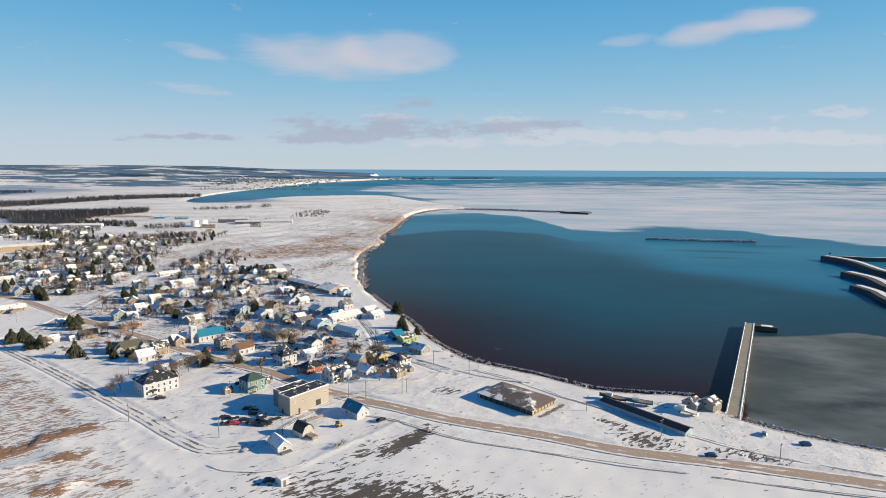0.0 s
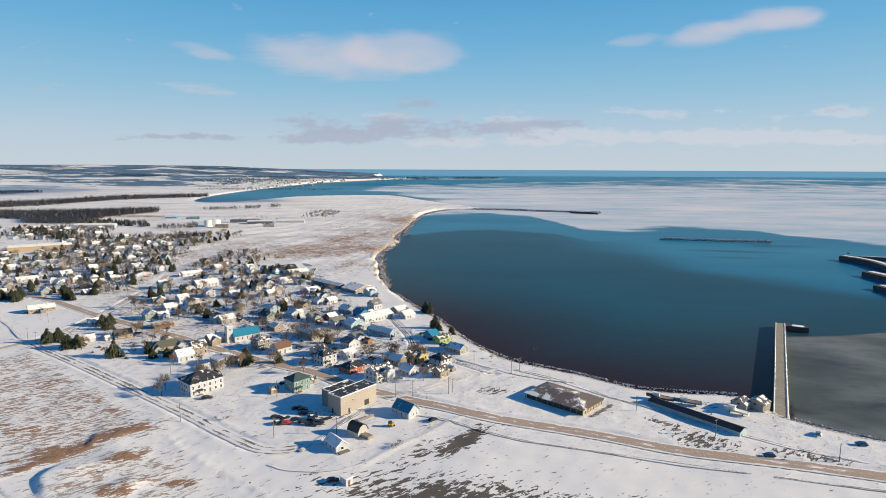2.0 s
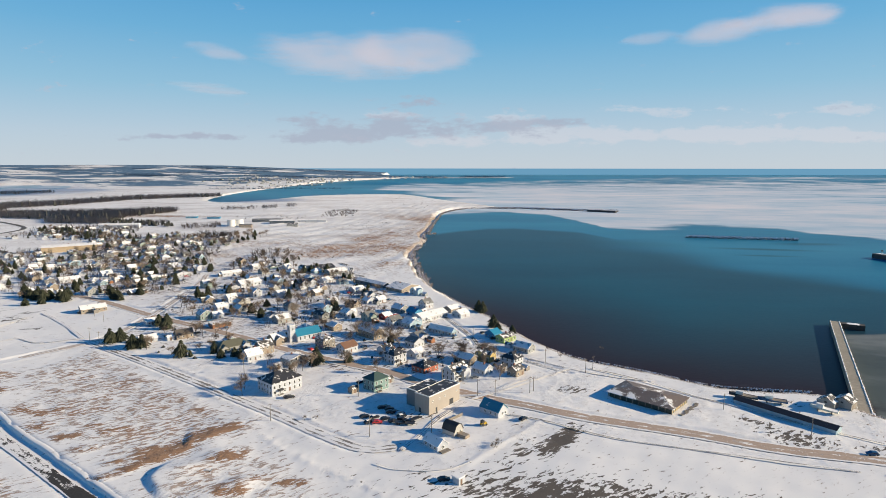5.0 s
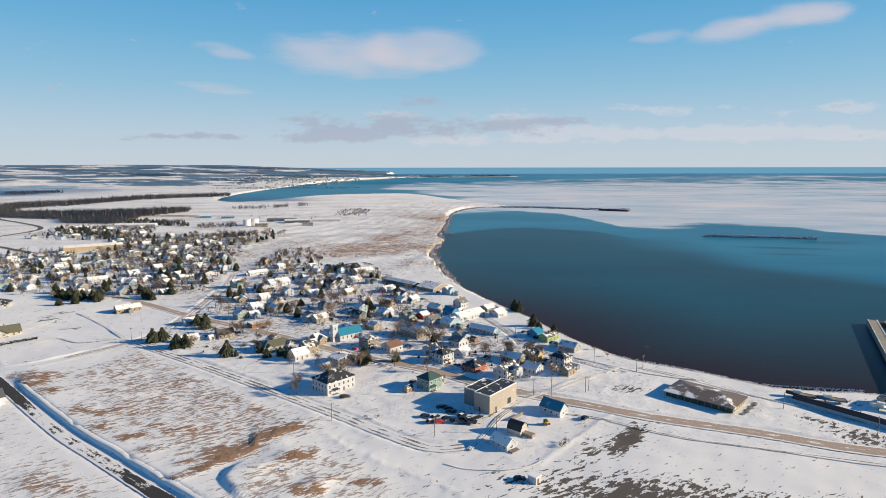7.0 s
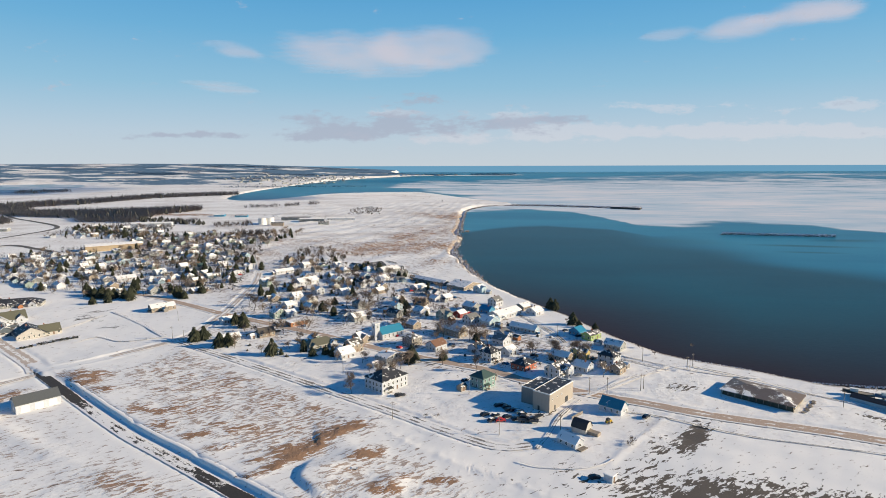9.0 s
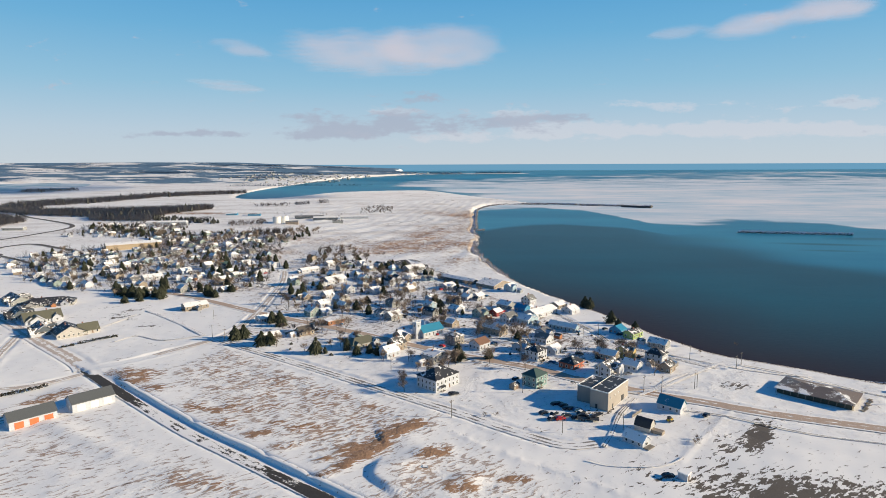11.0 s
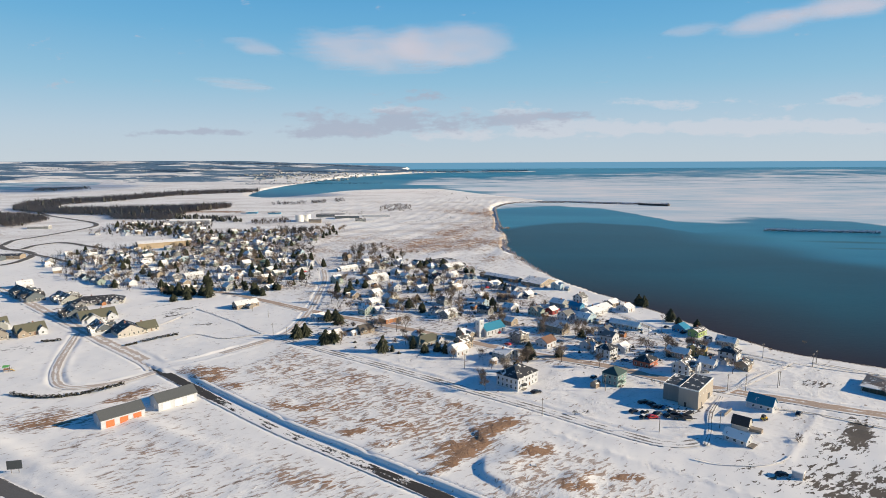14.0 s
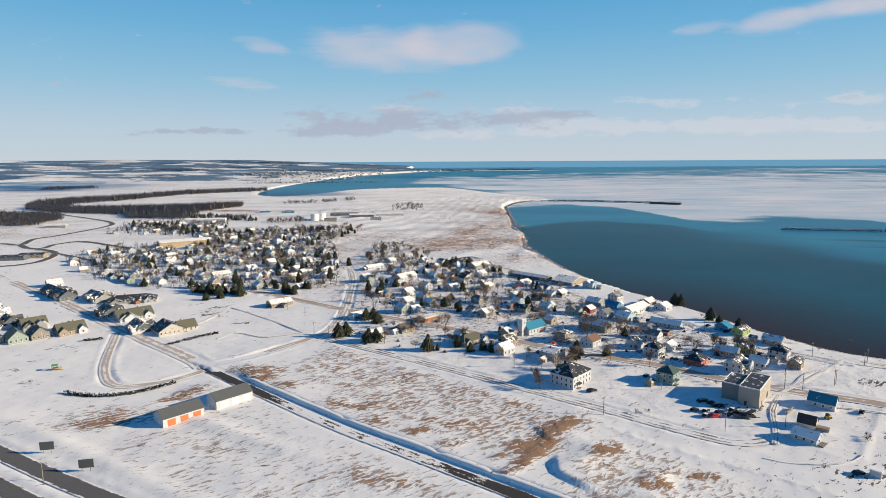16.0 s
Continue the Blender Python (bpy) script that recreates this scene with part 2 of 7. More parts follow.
def make_ground():
    m, nt, b = material("snow_ground")
    co = place_co(nt)
    curl = node(nt, "ShaderNodeTexNoise", {"Vector": co, "Scale": 0.16, "Detail": 2.0}).outputs["Color"]
    warp = node(nt, "ShaderNodeVectorMath", {0: curl, 1: (3.5, 3.5, 0.0), 2: co})
    warp.operation = "MULTIPLY_ADD"
    drift = grain(nt, warp.outputs[0], 0.62, 5, 0.6, (0.36, 1.0, 1.0), 33)
    drift2 = grain(nt, warp.outputs[0], 1.5, 3, 0.6, (0.3, 1.0, 1.0), 42)
    fine = grain(nt, co, 2.2, 5, 0.65)
    broad = grain(nt, co, 0.055, 4, 0.6)
    mottle = calc(nt, "ADD", calc(nt, "MULTIPLY", drift, 2.7), calc(nt, "MULTIPLY", drift2, 0.8))
    mottle = calc(nt, "ADD", calc(nt, "ADD", mottle, -1.75), calc(nt, "MULTIPLY", calc(nt, "SUBTRACT", broad, 0.5), 0.7))
    lie = calc(nt, "ADD", attr(nt, "grass"), mottle)
    g = ramp(nt, lie, 0.45, 0.55)
    g2 = calc(nt, "MULTIPLY", ramp(nt, lie, 0.26, 0.50), 0.42)
    d = ramp(nt, calc(nt, "ADD", attr(nt, "dirt"), mottle), 0.54, 0.62)
    straw = blend(nt, fine, (0.21, 0.115, 0.065), (0.42, 0.26, 0.16))
    earth = blend(nt, fine, (0.075, 0.065, 0.055), (0.17, 0.14, 0.115))
    strip = node(nt, "ShaderNodeCombineXYZ", {0: attr(nt, "bearing"), 1: attr(nt, "reach"), 2: 0.0}).outputs[0]
    blocks = calc(nt, "ADD", calc(nt, "MULTIPLY", grain(nt, strip, 1.0, 3, 0.5), 0.72), calc(nt, "MULTIPLY", grain(nt, strip, 6.0, 5, 0.65), 0.28))
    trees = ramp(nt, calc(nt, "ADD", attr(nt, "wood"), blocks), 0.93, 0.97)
    # the blue of these far woods is distance haze put into the colour
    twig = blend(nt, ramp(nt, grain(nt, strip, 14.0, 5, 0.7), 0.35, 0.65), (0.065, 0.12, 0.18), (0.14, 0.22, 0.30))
    clay = blend(nt, fine, (0.11, 0.085, 0.075), (0.32, 0.25, 0.21))
    c = snow_color(nt, co)
    # greyish dashes: thin grass, with the shade beside small drifts put into the colour
    tuft_shade = blend(nt, fine, (0.33, 0.26, 0.22), (0.50, 0.42, 0.365))
    afar = ramp(nt, node(nt, "ShaderNodeSeparateXYZ", {0: co}).outputs[1], 650, 1000)
    stubble = ramp(nt, grain(nt, co, 0.016, 6, 0.68, (0.3, 1, 1), 12), 0.44, 0.66)
    c = blend(nt, calc(nt, "MULTIPLY", calc(nt, "MULTIPLY", stubble, afar), 0.55), c, (0.47, 0.41, 0.38))
    c = blend(nt, g2, c, (0.52, 0.46, 0.43))
    c = blend(nt, g, c, blend(nt, ramp(nt, calc(nt, "ADD", attr(nt, "grass"), calc(nt, "MULTIPLY", calc(nt, "SUBTRACT", broad, 0.5), 0.7)), 0.34, 0.56), tuft_shade, straw))
    c = blend(nt, d, c, earth)
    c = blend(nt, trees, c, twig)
    c = blend(nt, ramp(nt, calc(nt, "ADD", attr(nt, "bluff"), fine), 1.0, 1.2), c, clay)
    trod = calc(nt, "MULTIPLY", attr(nt, "trod"), ramp(nt, calc(nt, "ADD", calc(nt, "MULTIPLY", grain(nt, co, 0.32, 5, 0.7), 0.6), calc(nt, "MULTIPLY", grain(nt, co, 0.12, 4, 0.6, (0.3, 1, 1), 40), 0.4)), 0.50, 0.60))
    c = blend(nt, calc(nt, "MULTIPLY", trod, 0.26), c, (0.50, 0.46, 0.43))
    h = calc(nt, "ADD", calc(nt, "MULTIPLY", mottle, 0.45), calc(nt, "ADD", calc(nt, "MULTIPLY", fine, 0.3), calc(nt, "MULTIPLY", grain(nt, co, 0.16, 3), 1.4)))
    rise = calc(nt, "ADD", calc(nt, "MULTIPLY", attr(nt, "grass"), 2.4), calc(nt, "MULTIPLY", ramp(nt, grain(nt, co, 0.035, 3), 0.45, 0.7), 0.5))
    rough = calc(nt, "MULTIPLY", calc(nt, "MULTIPLY", attr(nt, "trod"), calc(nt, "MULTIPLY", grain(nt, co, 0.4, 5, 0.7), ramp(nt, grain(nt, co, 0.045, 3), 0.42, 0.62))), 1.1)
    feed(nt, b, c, 0.75, calc(nt, "ADD", calc(nt, "MULTIPLY", h, calc(nt, "MAXIMUM", calc(nt, "SUBTRACT", rise, 0.25), 0.12)), rough), 0.36, 0.85, spec=0.2)
    return m


def make_sea():
    m, nt, b = material("sea")
    co = place_co(nt)
    ice0 = attr(nt, "ice")
    floe = grain(nt, co, 0.008, 7, 0.66, (0.55, 1, 1), -6)
    floe2 = grain(nt, co, 0.0032, 6, 0.66, (0.35, 1, 1), -4)
    ice = ramp(nt, calc(nt, "ADD", ice0, calc(nt, "ADD", calc(nt, "MULTIPLY", floe, 0.6), calc(nt, "MULTIPLY", floe2, 0.6))), 0.94, 1.22)
    slush = ramp(nt, calc(nt, "ADD", attr(nt, "slush"), calc(nt, "MULTIPLY", floe, 0.6)), 0.80, 0.90)
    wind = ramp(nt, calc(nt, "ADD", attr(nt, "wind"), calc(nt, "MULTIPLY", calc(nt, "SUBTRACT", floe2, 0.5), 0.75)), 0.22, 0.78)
    silt_dim = attr(nt, "silt_dim")
    # base colour carries the sky's reflection: teal on calm water, dark where ruffled
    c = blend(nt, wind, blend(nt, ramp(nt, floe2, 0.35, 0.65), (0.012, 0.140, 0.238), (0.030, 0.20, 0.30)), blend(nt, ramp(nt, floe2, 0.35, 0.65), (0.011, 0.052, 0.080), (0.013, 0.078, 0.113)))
    c = blend(nt, silt_dim, c, (0.030, 0.015, 0.017))
    c = blend(nt, slush, c, blend(nt, ramp(nt, grain(nt, co, 0.02, 6, 0.6, (0.6, 1, 1), -10), 0.35, 0.7), (0.085, 0.105, 0.107), (0.20, 0.22, 0.222)))
    c = blend(nt, ice, c, blend(nt, ramp(nt, calc(nt, "ADD", calc(nt, "MULTIPLY", floe, 0.5), calc(nt, "MULTIPLY", floe2, 0.5)), 0.34, 0.64), (0.36, 0.50, 0.60), (0.68, 0.66, 0.68)))
    solid = calc(nt, "MAXIMUM", ice, calc(nt, "MULTIPLY", slush, 0.8))
    r = node(nt, "ShaderNodeMapRange", {"Value": solid, "To Min": 0.3, "To Max": 0.7}).outputs[0]
    rip = grain(nt, co, 0.35, 3, 0.6, (0.5, 1, 1), 20)
    h = calc(nt, "MULTIPLY", rip, calc(nt, "SUBTRACT", 1.0, solid))
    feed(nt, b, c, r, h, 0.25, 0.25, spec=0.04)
    b.inputs["IOR"].default_value = 1.33
    return m


M_GROUND, M_SEA = make_ground(), make_sea()

# ---- ground and sea ----
xs = axis([(-4200, -1500, 40), (-1500, -700, 22), (-700, -330, 7), (-330, 150, 0.85), (150, 300, 5), (300, 960, 60)])
ys = axis([(-860, 0, 90), (0, 96, 8), (96, 225, 0.85), (225, 320, 1.4), (320, 760, 5), (760, 1700, 16), (1700, 3350, 30), (3350, 4050, 16), (4050, 5200, 50)])
X, Y = np.meshgrid(xs, ys)
shore_d = np.where(inside(X, Y, LAND), 1, -1) * away(X, Y, SHORE)
shore_d = shore_d + np.clip((Y - 300) / 150, 0, 1) * (2.2 * waves(X, Y, 26, 41) + 3.0 * waves(X, Y, 75, 42)) * (Y < 1300)
lag = np.where(inside(X, Y, LAGOON), -1, 1) * away(X, Y, LAGOON, True)
z = flatland(X * PLAN, Y * PLAN)
way_d = np.full(X.shape, 60.0)
close = (np.abs(X + 80) < 330) & (Y < 420) & (Y > 60)
for k, ln in LINES.items():
    way_d[close] = np.minimum(way_d[close], away(X[close] * PLAN, Y[close] * PLAN, ln[::2] if len(ln) > 8 else ln) - WAYS[k])
dark_d = away(X * PLAN, Y * PLAN, LINES["dark"][::2])
calm = np.clip(way_d / 3, 0, 1) * np.clip((dark_d - 9) / 14, 0, 1)
z = z + calm * np.clip((np.hypot(X + 107, Y - 131) - 8) / 14, 0.15, 1) * (0.09 * waves(X, Y, 9, 1) + 0.28 * waves(X, Y, 34, 2)) * np.clip((1200 - Y) / 900, 0.2, 1)
z = z + 0.30 * np.exp(-((way_d - 2.4) / 1.1) ** 2) * (0.6 + 0.5 * waves(X, Y, 7, 3)) * (Y < 420) * (dark_d > 14)
z = np.where(way_d < 0.9, flatland(X * PLAN, Y * PLAN) - 0.3, z)
# ploughed ridge, curved bank and hollow of the near field
RIDGE = [(-139, 235), (-122.5, 218), (-107.5, 206.3), (-94.1, 197.2), (-84.0, 188.4), (-74.0, 179), (-62, 166)]
ridge = away(X, Y, smooth_line([plan(*q) for q in RIDGE]))
z = z + 0.42 * np.exp(-(ridge / 1.1) ** 2) * np.clip(0.5 + 0.8 * waves(X, Y, 2.2, 4), 0, 1.3) + 0.2 * np.exp(-((ridge - 2.4) / 0.8) ** 2) * np.clip(waves(X, Y, 2.6, 6), 0, 1)
BERM = [(-14, 248.5), (-17.8, 244.4), (-37.3, 223.2), (-52.4, 206.0)]
z = z + 0.34 * np.exp(-(away(X, Y, smooth_line([plan(*q) for q in BERM])) / 0.75) ** 2)
crest = smooth_line([(-108.1, 143.9), (-110.6, 139.5), (-111.6, 134.1), (-111.6, 130.7), (-109.1, 127.2), (-105.8, 123.4), (-100.8, 118.5)])


def terrace(line, shift, height, start, fade):
    """Level of the drifted snow behind a wind-cut edge, on one side of a line."""
    d = away(X, Y, line) * PLAN
    on = (away(X, Y, line + shift) < away(X, Y, line - shift)) & (d < 90)
    ends = np.minimum(np.hypot(X - line[0][0], Y - line[0][1]), np.hypot(X - line[-1][0], Y - line[-1][1])) * PLAN
    return on * height * np.clip((d - start) / 1.6, 0, 1) * np.exp(-(np.clip(d - start, 0, None) / fade) ** 2) * np.clip((ends - 3) / 11, 0, 1)


dark_edge = np.array([q for q in LINES["dark"][::2] / PLAN if q[1] < 205])
z = z + terrace(dark_edge, np.array([3.2, 4.0]), 1.35, 5.4, 30.0) + terrace(crest, np.array([3.0, 1.0]), 1.35, 0.4, 20.0)
z = z + 2.0 * spots(X, Y, (-88, 129, 4, 3, 20, 0.6), (-104, 135, 5, 3, 0, 0.4), (-200, 158, 30, 3, -30, 0.5), (-225, 140, 60, 3, -30, 0.5))
z = z + np.clip((Y - 380) / 80, 0, 1) * (Y < 1150) * (X > -330) * np.clip((shore_d - 2) / 8, 0, 1) * (0.55 * waves(X, Y, 15, 43) + 0.9 * waves(X, Y, 38, 44))
z = z + hills(X * PLAN, Y * PLAN)
bank_w = np.clip(1.5 + np.abs(Y - 200) * 0.012, 3.0, 40)
s = np.clip((shore_d + 2.0) / bank_w, 0, 1)
s = s * s * (3 - 2 * s)
z = (SEA - 4) + (z - (SEA - 4)) * s
z = np.where(lag < 0, np.minimum(z, SEA - 1), z)
grass = spots(X, Y, (*plan(-172.0, 221.0), 11.7, 5.4, 40, 0.74), (*plan(-161.7, 234.2), 11.7, 5.4, 40, 0.79), (*plan(-153.8, 241.5), 7.8, 4.05, 30, 0.72), (*plan(-201.8, 221.5), 5.2, 2.97, 20, 0.74), (*plan(-201.9, 234.4), 4.68, 3.38, 0, 0.7), (*plan(-217.5, 232.3), 6.5, 4.05, 20, 0.67), (*plan(-212.6, 242.9), 5.2, 3.38, 0, 0.62), (*plan(-240.0, 260.7), 5.2, 4.05, 50, 0.72), (*plan(-257.3, 261.3), 6.5, 6.75, 40, 0.62), (*plan(-287.1, 284.6), 6.5, 5.4, 0, 0.62), (*plan(-307.8, 306.4), 7.8, 6.75, 0, 0.74), (*plan(-317.2, 311.2), 7.8, 5.4, 0, 0.7), (*plan(-142.8, 216.0), 5.85, 4.05, 0, 0.7), (*plan(-113.6, 195.0), 5.2, 3.38, 0, 0.6), (*plan(-185.5, 209.7), 3.25, 2.7, 0, 0.66), (*plan(-182.9, 197.9), 3.25, 2.16, 50, 0.72), (*plan(-130.1, 196.5), 7.8, 4.05, 10, 0.55), (*plan(-234.6, 240.9), 9.1, 5.4, -35, 0.55), (*plan(-199.6, 267.0), 15.6, 6.75, -20, 0.52), (*plan(-227.3, 195.5), 20.8, 6.75, -20, 0.55), (*plan(-294.1, 220.3), 9.1, 5.4, 0, 0.43), (*plan(-337.5, 275.1), 10.4, 3.51, 42, 0.74), (*plan(-334.6, 283.7), 9.1, 4.05, 38, 0.6), (*plan(-361.1, 246.1), 13, 5.4, 10, 0.74), (*plan(-357.5, 253.7), 18.2, 6.75, 10, 0.53), (*plan(-306.3, 302.3), 11.7, 4.05, 20, 0.6))
grass = np.maximum(grass, spots(X, Y, (*plan(-177, 205), 5, 2.4, 52, 0.9), (*plan(-170.5, 215), 7, 3.6, 55, 1.0), (*plan(-166, 224), 7, 4.4, 55, 1.05), (*plan(-161, 232), 7, 4.2, 45, 1.05), (*plan(-153, 239), 6, 2.2, 25, 1.0),
              (*plan(-201, 238.5), 7, 3, 0, 0.74), (*plan(-144, 213.5), 6, 2.8, 10, 0.9), (*plan(-134, 188), 5, 3, 0, 0.85), (*plan(-117, 195), 4, 2, 0, 0.75), (*plan(-246, 257), 9, 3, -10, 0.74), (*plan(-304, 295), 7, 4, 20, 0.9)))
grass = np.maximum(grass, spots(X, Y, (-97, 141, 9, 4, 10, 0.46), (-90, 128, 8, 4, 20, 0.48), (-102, 116, 22, 9, -20, 0.44),
              (-125, 535, 75, 60, 20, 0.52), (-90, 440, 30, 40, 0, 0.45), (-110, 600, 40, 120, 0, 0.42), (-60, 690, 20, 60, 0, 0.5), (-70, 850, 40, 80, 0, 0.5), (-100, 900, 60, 90, 0, 0.32), (-240, 580, 90, 40, 0, 0.3)))
grass = np.maximum(grass, spots(X, Y, (-700, 600, 90, 60, 0, 0.5), (-470, 880, 80, 18, 0, 0.6), (-30, 232, 4, 3, 0, 0.5), (30, 215, 22, 2.5, -38, 0.5),
              (-560, 1500, 120, 40, 0, 0.35), (-80, 700, 24, 80, 0, 0.4)))
dirt = spots(X, Y, (-14, 121, 34, 12, -12, 0.82), (18, 118, 34, 7, -8, 0.7), (-9, 150.5, 11, 3.4, 52, 1.2), (-20, 143, 12, 5, 40, 0.6),
              (2, 186, 6, 3, 0, 0.66), (56, 153, 12, 4, -35, 0.62), (78, 143, 14, 3.4, -20, 0.62), (-50, 166, 6, 4, 30, 0.5))
dirt = np.maximum(dirt, spots(X, Y,
              (-42, 172, 7, 3, 50, 0.5)))
dirt = np.maximum(dirt, spots(X, Y, (*plan(-388.9, 451.0), 7, 3.5, 30, 0.62), (*plan(-392.8, 438.8), 5, 2.5, 20, 0.55), (*plan(-374.6, 425.6), 4, 2, 0, 0.6), (*plan(-410.8, 460.0), 6, 2, 40, 0.55), (*plan(-449.7, 355.3), 4, 2, 10, 0.6), (*plan(-438.2, 348.6), 4, 1.6, 0, 0.6), (*plan(-477.9, 369.6), 10, 3, 30, 0.55), (*plan(-591.0, 500.7), 9, 4, 0, 0.45), (*plan(-490.6, 451.4), 12, 3, 40, 0.5), (*plan(-515.0, 539.6), 6, 2, 0, 0.6), (*plan(-545.2, 609.8), 10, 5, 0, 0.45), (*plan(-610.4, 636.8), 14, 8, 0, 0.42), (*plan(-446.9, 325.9), 4, 1.6, 0, 0.55), (*plan(-448.2, 311.9), 4, 1.6, 0, 0.55)))
dirt = np.maximum(dirt, spots(X, Y, (*plan(74, 243), 8, 1.6, -38, 0.8), (*plan(82, 224), 8, 3.5, -38, 0.85), (*plan(95, 214), 12, 2, -24, 0.8), (*plan(112, 205), 14, 1.5, -22, 0.7)))
dirt = np.maximum(dirt, spots(X, Y, (108, 157, 40, 3, -24, 0.55)))
dirt = np.maximum(dirt, spots(X, Y, (-256.3, 288.1, 9, 3.5, 30, 0.58), (-236.0, 271.4, 5, 2.5, 10, 0.6), (-219.2, 242.6, 5, 1.2, -40, 0.62), (-302.9, 230.9, 4, 1.4, 10, 0.6), (-296.6, 216.0, 3, 1, 10, 0.6), (-308.2, 224.6, 3, 1, 0, 0.6), (-297.1, 234.6, 6, 2, 20, 0.55)))


def meadow(ring, rim, value):
    r = np.array(ring)
    return value * np.clip(0.5 + np.where(inside(X, Y, r), 1, -1) * away(X, Y, r, True) / rim, 0, 1)


field_1 = meadow([(-197, 205), (-186, 238), (-150, 206), (-112, 176), (-92, 160), (-106, 141), (-118, 134), (-150, 158)], 8, 0.42)
field_2 = meadow([(-214, 176), (-196, 176), (-150, 138), (-110, 108), (-190, 108), (-235, 150)], 14, 0.2)
field_3 = meadow([(-112, 140), (-88, 148), (-60, 118), (-40, 96), (-100, 96)], 10, 0.36)
yards = meadow([(-186, 245), (-207, 345), (-285, 332), (-350, 460), (-400, 610), (-330, 640), (-185, 470), (-135, 425), (-75, 345), (-30, 250), (-10, 212), (-60, 195), (-120, 235)], 12, 0.33)
dirt = np.maximum(dirt, np.where(yards > 0.2, 0.27, 0))
trod = meadow([(-125, 185), (-92, 162), (-62, 150), (-48, 132), (-30, 142), (0, 152), (40, 140), (95, 122), (135, 112), (150, 135), (85, 168), (40, 195), (0, 222), (-28, 262), (-50, 320), (-70, 400), (-110, 440), (-200, 520), (-380, 600), (-420, 500), (-300, 340), (-205, 330), (-178, 262)], 8, 1.0)
grass = np.maximum.reduce([grass, field_1, field_2, field_3, yards])
grass = np.where(Y < 300, grass, grass + 0.10 * waves(X, Y, 90, 32) + 0.12 * (Y > 480))
grass = np.where(way_d < 1.5, 0, grass)
bluff = 0.85 * np.exp(-((shore_d - bank_w * 0.5) / (bank_w * 0.7)) ** 2) * np.clip((1400 - Y) / 700, 0.2, 0.80)
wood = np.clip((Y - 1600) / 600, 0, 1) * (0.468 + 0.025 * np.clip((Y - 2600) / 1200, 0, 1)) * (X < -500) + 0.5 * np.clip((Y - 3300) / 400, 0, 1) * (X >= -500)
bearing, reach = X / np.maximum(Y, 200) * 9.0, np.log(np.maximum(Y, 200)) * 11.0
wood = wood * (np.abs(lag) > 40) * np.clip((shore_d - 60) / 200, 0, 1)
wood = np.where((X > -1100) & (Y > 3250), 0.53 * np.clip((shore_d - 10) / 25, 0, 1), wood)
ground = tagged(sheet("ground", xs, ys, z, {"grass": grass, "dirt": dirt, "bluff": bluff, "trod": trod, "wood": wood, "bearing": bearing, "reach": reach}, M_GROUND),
                "wind-packed snow with brown grass showing through", "ground", kind="structure")

sx = axis([(-2300, -700, 100), (-700, -100, 30), (-100, 460, 3.5), (460, 1000, 20), (1000, 4400, 150)])
sy = axis([(-300, 60, 40), (60, 700, 3.5), (700, 1200, 10), (1200, 2200, 40), (2200, 5200, 120)])
SX, SY = np.meshgrid(sx, sy)
ice_line = np.interp(SX, [-60, -43, -13, 59, 120, 150, 165, 200, 247, 293, 336, 380, 410, 480, 700], [960, 968, 985, 1000, 960, 850, 760, 735, 758, 779, 764, 729, 658, 545, 440])
ice_line = ice_line + 16 * waves(SX, SY, 130, 21) + 8 * waves(SX, SY, 45, 22)
far_edge = np.interp(SY, [1085, 1350, 1466, 1645, 2055, 2551, 3000, 4000], [-60, -60, -20, -160, -275, -255, -200, -150]) + 25 * waves(SX, SY, 300, 35)
# cover thins with distance, which puts the far bluish haze into the ice colour
ice = np.clip(0.45 + (SY - ice_line) / 130, 0.0, 0.84) - 0.40 * np.clip((SY - 780) / 2400, 0, 1) ** 0.7
ice = np.where((SY > 1150) & (SX > -900), np.minimum(ice, np.clip(0.42 + (SX - far_edge) / 260, 0, 0.8)), ice)
ice = np.where(SX < -1000, 0.5, ice)
ice = ice - 0.32 * spots(SX, SY, (225, 950, 60, 14, -4, 0.9), (330, 1500, 90, 20, 0, 0.8), (420, 1150, 120, 16, 3, 0.7), (120, 2300, 120, 50, 0, 0.6), (560, 880, 110, 12, -4, 0.7))
ice = ice + 0.4 * spots(SX, SY, (280, 648, 60, 6, -13, 0.6)) - np.clip((SY - 4100 + np.clip(1500 - SX, 0, 1500)) / 500, 0, 1) * 0.5
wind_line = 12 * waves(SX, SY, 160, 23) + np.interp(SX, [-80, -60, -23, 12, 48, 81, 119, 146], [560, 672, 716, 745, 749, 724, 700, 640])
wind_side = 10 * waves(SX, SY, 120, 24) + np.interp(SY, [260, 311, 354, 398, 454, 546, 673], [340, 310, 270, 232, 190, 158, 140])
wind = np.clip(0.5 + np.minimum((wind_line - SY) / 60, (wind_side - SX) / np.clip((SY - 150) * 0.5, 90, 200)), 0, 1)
# near water goes dark too, its weak sky reflection put into the colour
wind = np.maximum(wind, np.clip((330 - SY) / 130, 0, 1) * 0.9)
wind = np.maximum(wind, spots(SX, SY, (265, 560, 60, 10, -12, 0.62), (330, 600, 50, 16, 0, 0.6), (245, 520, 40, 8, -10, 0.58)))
silt_dim = np.clip(1.1 - away(SX, SY, bay) / 110, 0, 1) * np.clip((460 - SY) / 150, 0, 1)
# near water also browns: silt plus the weaker sky reflection, put into colour
silt_dim = np.maximum(silt_dim, np.clip((330 - SY) / 150, 0, 0.8))
edge = np.interp(SX, [140, 163, 180, 200, 216, 260], [284, 284, 286, 291, 279, 255])
pier_x = np.interp(SY, [170, 290], [92, 151])
